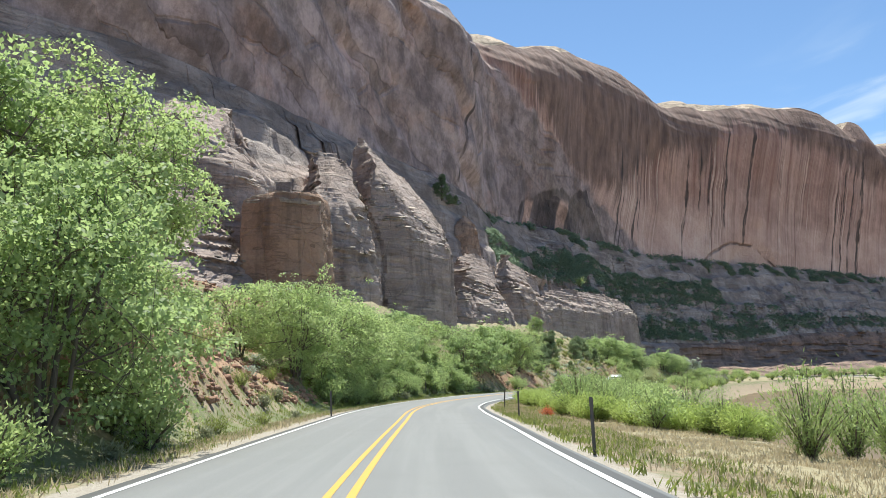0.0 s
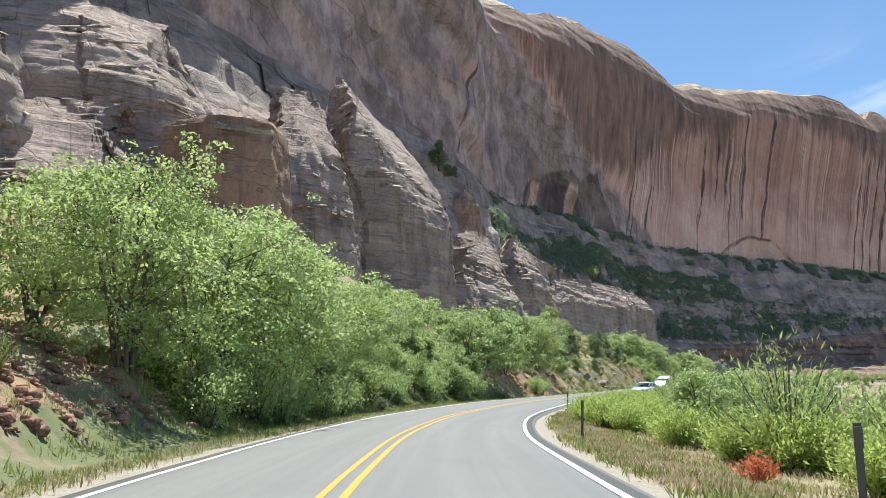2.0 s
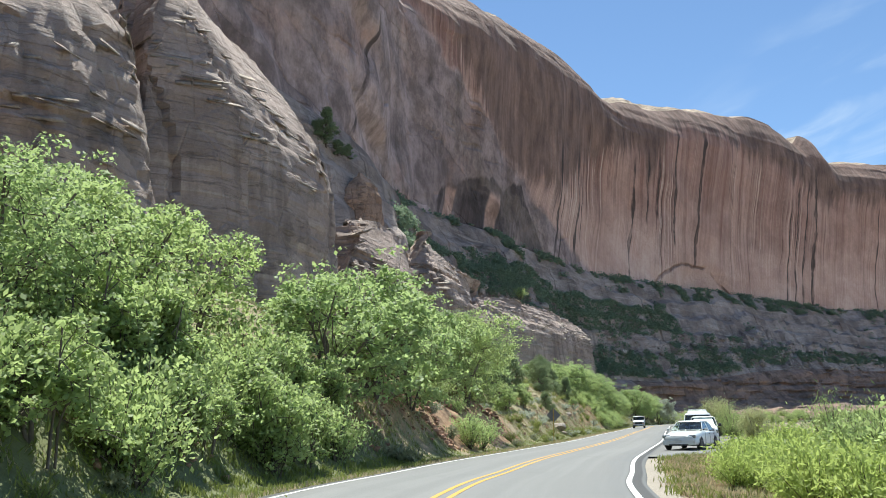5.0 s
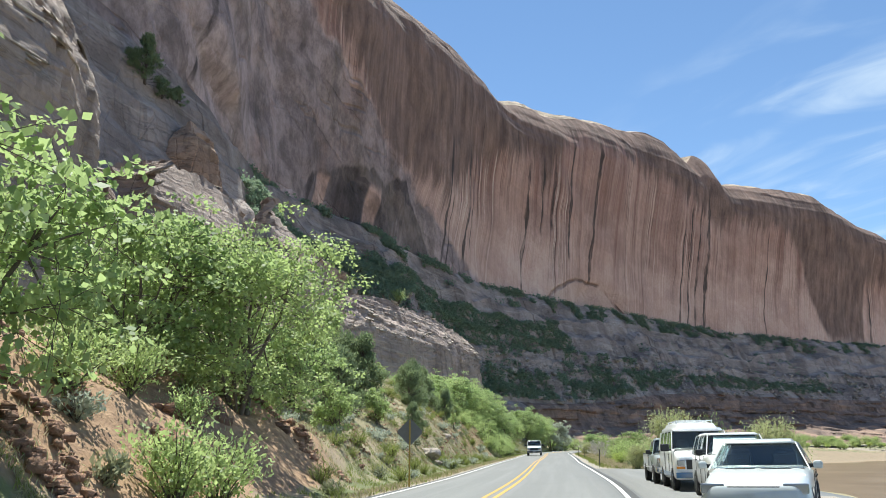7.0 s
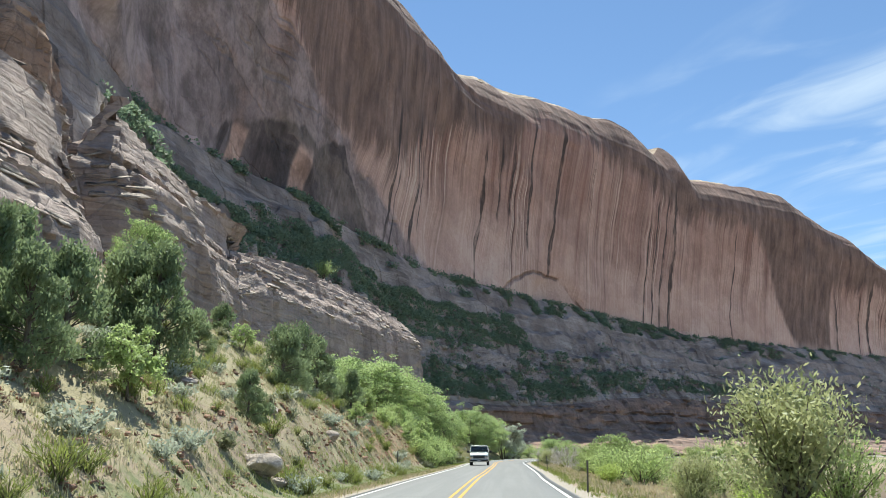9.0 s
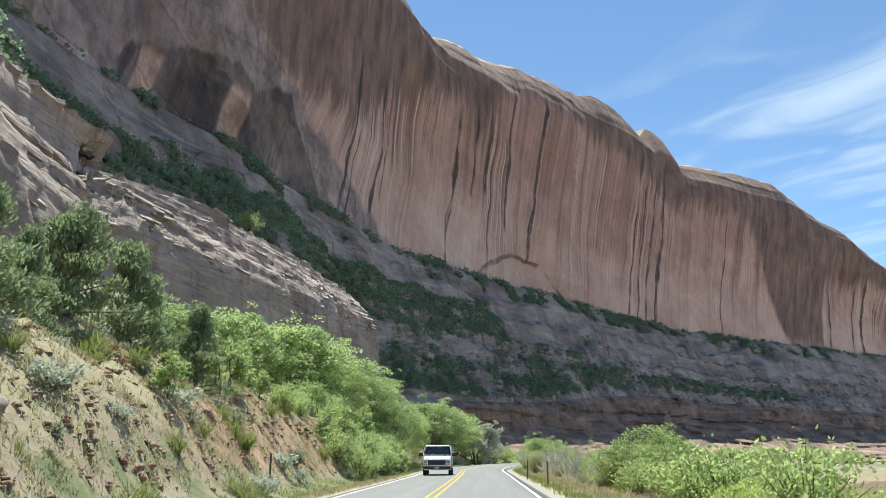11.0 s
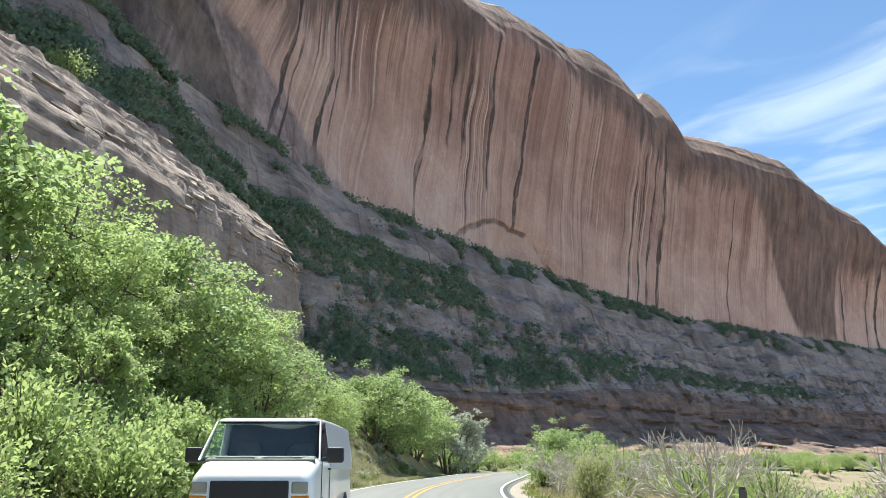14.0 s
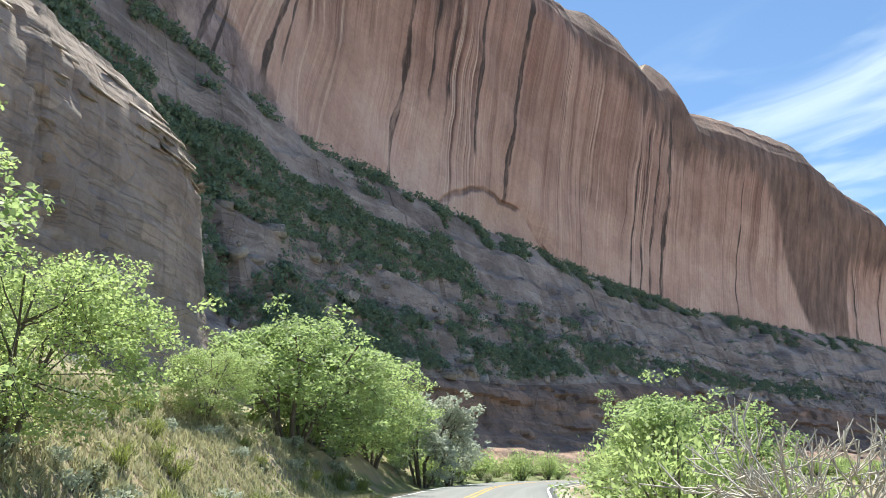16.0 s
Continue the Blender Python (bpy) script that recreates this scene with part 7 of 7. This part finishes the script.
# ---- loose rock on slopes ----
def stones(name, label, n, fn, size, mat, seed, kind="stuff"):
    """Angular broken stones, joined: each one a squashed box with its corners pushed about."""
    rng = np.random.RandomState(seed)
    p = fn(rng, n)
    base = np.array([(x, y, z) for z in (-1, 1) for y in (-1, 1) for x in (-1, 1)], float)
    faces = np.array([(0, 2, 3, 1), (4, 5, 7, 6), (0, 1, 5, 4), (2, 6, 7, 3), (0, 4, 6, 2), (1, 3, 7, 5)])
    sc = size * (0.4 + 1.6 * rng.rand(n) ** 3)[:, None, None] * (np.array([1, 0.8, 0.5]) * (0.6 + 0.8 * rng.rand(n, 3)))[:, None, :]
    v = base[None] * (0.75 + 0.35 * rng.rand(n, 8, 3)) * sc * 0.5
    a, b = rng.rand(n) * 6.28, (rng.rand(n) - 0.5) * 1.2
    ca, sa, cb, sb = np.cos(a)[:, None], np.sin(a)[:, None], np.cos(b)[:, None], np.sin(b)[:, None]
    x, y, z = v[..., 0], v[..., 1] * cb - v[..., 2] * sb, v[..., 1] * sb + v[..., 2] * cb
    v = np.stack([x * ca - y * sa, x * sa + y * ca, z], -1) + p[:, None, :]
    f = (faces[None] + 8 * np.arange(n)[:, None, None]).reshape(-1, 4)
    ob = new(name, quads(name, v.reshape(-1, 3), f, smooth=False))
    ob.data.materials.append(mat)
    return tagged(ob, label, "stones", kind=kind)


def on_bank(s_lo, s_hi, d_lo, d_hi, patch, seed):
    fn = along(-d_hi, -d_lo, s_lo, s_hi, 1.0, patch, seed)

    def go(rng, n):
        x, y = fn(rng, n)
        return np.stack([x, y, ground_height(x, y) + 0.06], 1)
    return go


def on_bench(rng, n, w_lo=0.0, w_hi=1.0, i_lo=0.35, i_hi=0.92):
    i = (BENCH.shape[0] * (i_lo + (i_hi - i_lo) * rng.rand(n))).astype(int)
    w = (w_lo + (w_hi - w_lo) * rng.rand(n)) * (BENCH.shape[1] - 1.01)
    j = w.astype(int)
    t = (w - j)[:, None]
    return BENCH[i, j] * (1 - t) + BENCH[i, j + 1] * t


stones("rubble", "broken red stones on the cut bank", 6500, on_bank(8, 60, 7.2, 15, 0.0, 61), 0.18, M_RUBBLE, 71)
stones("rubble", "broken red stones on the cut bank", 4500, on_bank(95, 235, 7.0, 14, 0.3, 62), 0.13, M_RUBBLE, 72)
stones("rubble", "broken red stones high on the earth slope", 5000, on_bank(45, 105, 16, 44, -0.6, 67), 0.30, M_RUBBLE, 78)
stones("earth_clods", "clods and stones of red earth on the cut bank", 3000, on_bank(150, 240, 7.0, 13, 0.1, 64), 0.10, M_RUBBLE, 75)
stones("rubble", "broken orange stones fallen down the fresh cut", 3200, on_bank(127, 147, 6.8, 12.5, -0.6, 65), 0.17, M_RUBBLE, 76)
stones("rubble", "heap of broken red stones at the foot of the cut", 2600, on_bank(133, 143, 6.9, 10.5, -2.0, 66), 0.30, M_RUBBLE, 77)
def boulder(x, y, size, seed):
    """A single angular block half sunk in the earth."""
    rng = np.random.RandomState(seed)
    bm = bmesh.new()
    bmesh.ops.create_icosphere(bm, subdivisions=4, radius=1.0)
    cuts = rng.normal(size=(11, 3))
    cuts /= np.linalg.norm(cuts, axis=1)[:, None]
    deep = 0.62 + 0.25 * rng.rand(11)
    for v in bm.verts:
        p = np.array(v.co)
        for c, q in zip(cuts, deep):           # flat broken faces
            p = p - c * max(0.0, float(p @ c) - q)
        v.co = Vector(p) * (1 + 0.05 * noise.noise(Vector(p) * 3.0 + Vector((seed, 0, 0)))) * size
        v.co.z *= 0.6
    me = bpy.data.meshes.new("boulder")
    bm.to_mesh(me)
    bm.free()
    ob = new("boulder", me)
    me.materials.append(M_SLAB)
    ob.matrix_basis = pose(x, y, float(ground_height(x, y)[0]) + 0.12 * size, 0, 0, rng.rand() * 360)
    return tagged(ob, "pale sandstone boulder resting on the earth slope", "boulder", "slope boulders")


for _k, (_x, _y, _sz) in enumerate(((26.0, 171.7, 0.95), (26.9, 172.6, 0.4), (23.4, 176.0, 0.55), (20.6, 171.0, 0.5), (27.4, 181.0, 0.45), (31.5, 188.6, 0.6), (68.2, 286.1, 1.0), (67.4, 287.2, 0.7), (68.9, 287.4, 0.6), (65.5, 294.0, 0.8))):
    boulder(_x, _y, _sz, 40 + _k)
stones("boulders", "grey boulders strewn over the talus slope", 1500, lambda r, n: on_bench(r, n, 0.0, 0.35, 0.42), 1.4, M_BOULDER, 73)


def brush_cover(name, label, n, blades, fn, size, mat, seed):
    """Far brush as one mass: tufts of blades about many places."""
    rng = np.random.RandomState(seed)
    c = fn(rng, n)
    r = size * (0.5 + 0.9 * rng.rand(n))
    k = np.repeat(np.arange(n), blades * 3 // 2)
    d = rng.normal(size=(len(k), 3))
    d /= np.linalg.norm(d, axis=1)[:, None]
    d[:, 2] = np.abs(d[:, 2]) * 0.9
    p = c[k] + d * (r[k] * rng.rand(len(k)) ** 0.4)[:, None]
    ob = new(name, leaves(name, p, size * 0.40, rng, 0.7, 0.5))
    ob.data.materials.append(mat)
    return tagged(ob, label, "brush", kind="stuff")


def belt(lo, hi, i_lo, i_hi, seed, cut=0.05):
    def fn(rng, n):
        p = on_bench(rng, n * 5, lo, hi, i_lo, i_hi)
        keep = np.where(wave(p[:, 0], p[:, 1], seed, 26.0) > cut)[0][:n]
        return p[np.resize(keep, n)]
    return fn


brush_cover("slope_brush", "dark green brush along the foot of the cliff", 700, 18, belt(0.80, 0.885, 0.40, 0.98, 81, 0.15), 1.5, M_BRUSH, 91)
brush_cover("slope_brush", "dark green brush in a belt across the talus", 3600, 16, belt(0.36, 0.60, 0.44, 0.56, 82, -0.9), 1.25, M_BRUSH, 92)
brush_cover("slope_brush", "dark green brush in a wide belt high on the talus", 2400, 16, belt(0.20, 0.58, 0.385, 0.455, 86, -0.5), 1.25, M_BRUSH, 96)
brush_cover("slope_brush", "dark green brush in a belt across the lower talus", 1300, 16, belt(0.02, 0.16, 0.44, 0.58, 84, -0.3), 1.2, M_BRUSH, 94)
brush_cover("slope_brush", "dark green brush in a belt above red ledges", 1700, 16, belt(0.07, 0.22, 0.57, 0.74, 83, -0.3), 1.2, M_BRUSH, 93)
brush_cover("slope_brush", "dark green brush scattered over the far talus", 700, 11, belt(0.04, 0.6, 0.50, 0.97, 85, 0.45), 0.95, M_BRUSH, 95)
brush_cover("slope_brush", "dark green brush in clumps over the lower talus", 1500, 16, belt(0.03, 0.34, 0.455, 0.60, 87, 0.15), 1.2, M_BRUSH, 97)
brush_cover("slope_brush", "dark green brush in uneven clumps below the cliff", 1200, 14, belt(0.70, 0.86, 0.46, 0.80, 88, 0.2), 1.6, M_BRUSH, 98)
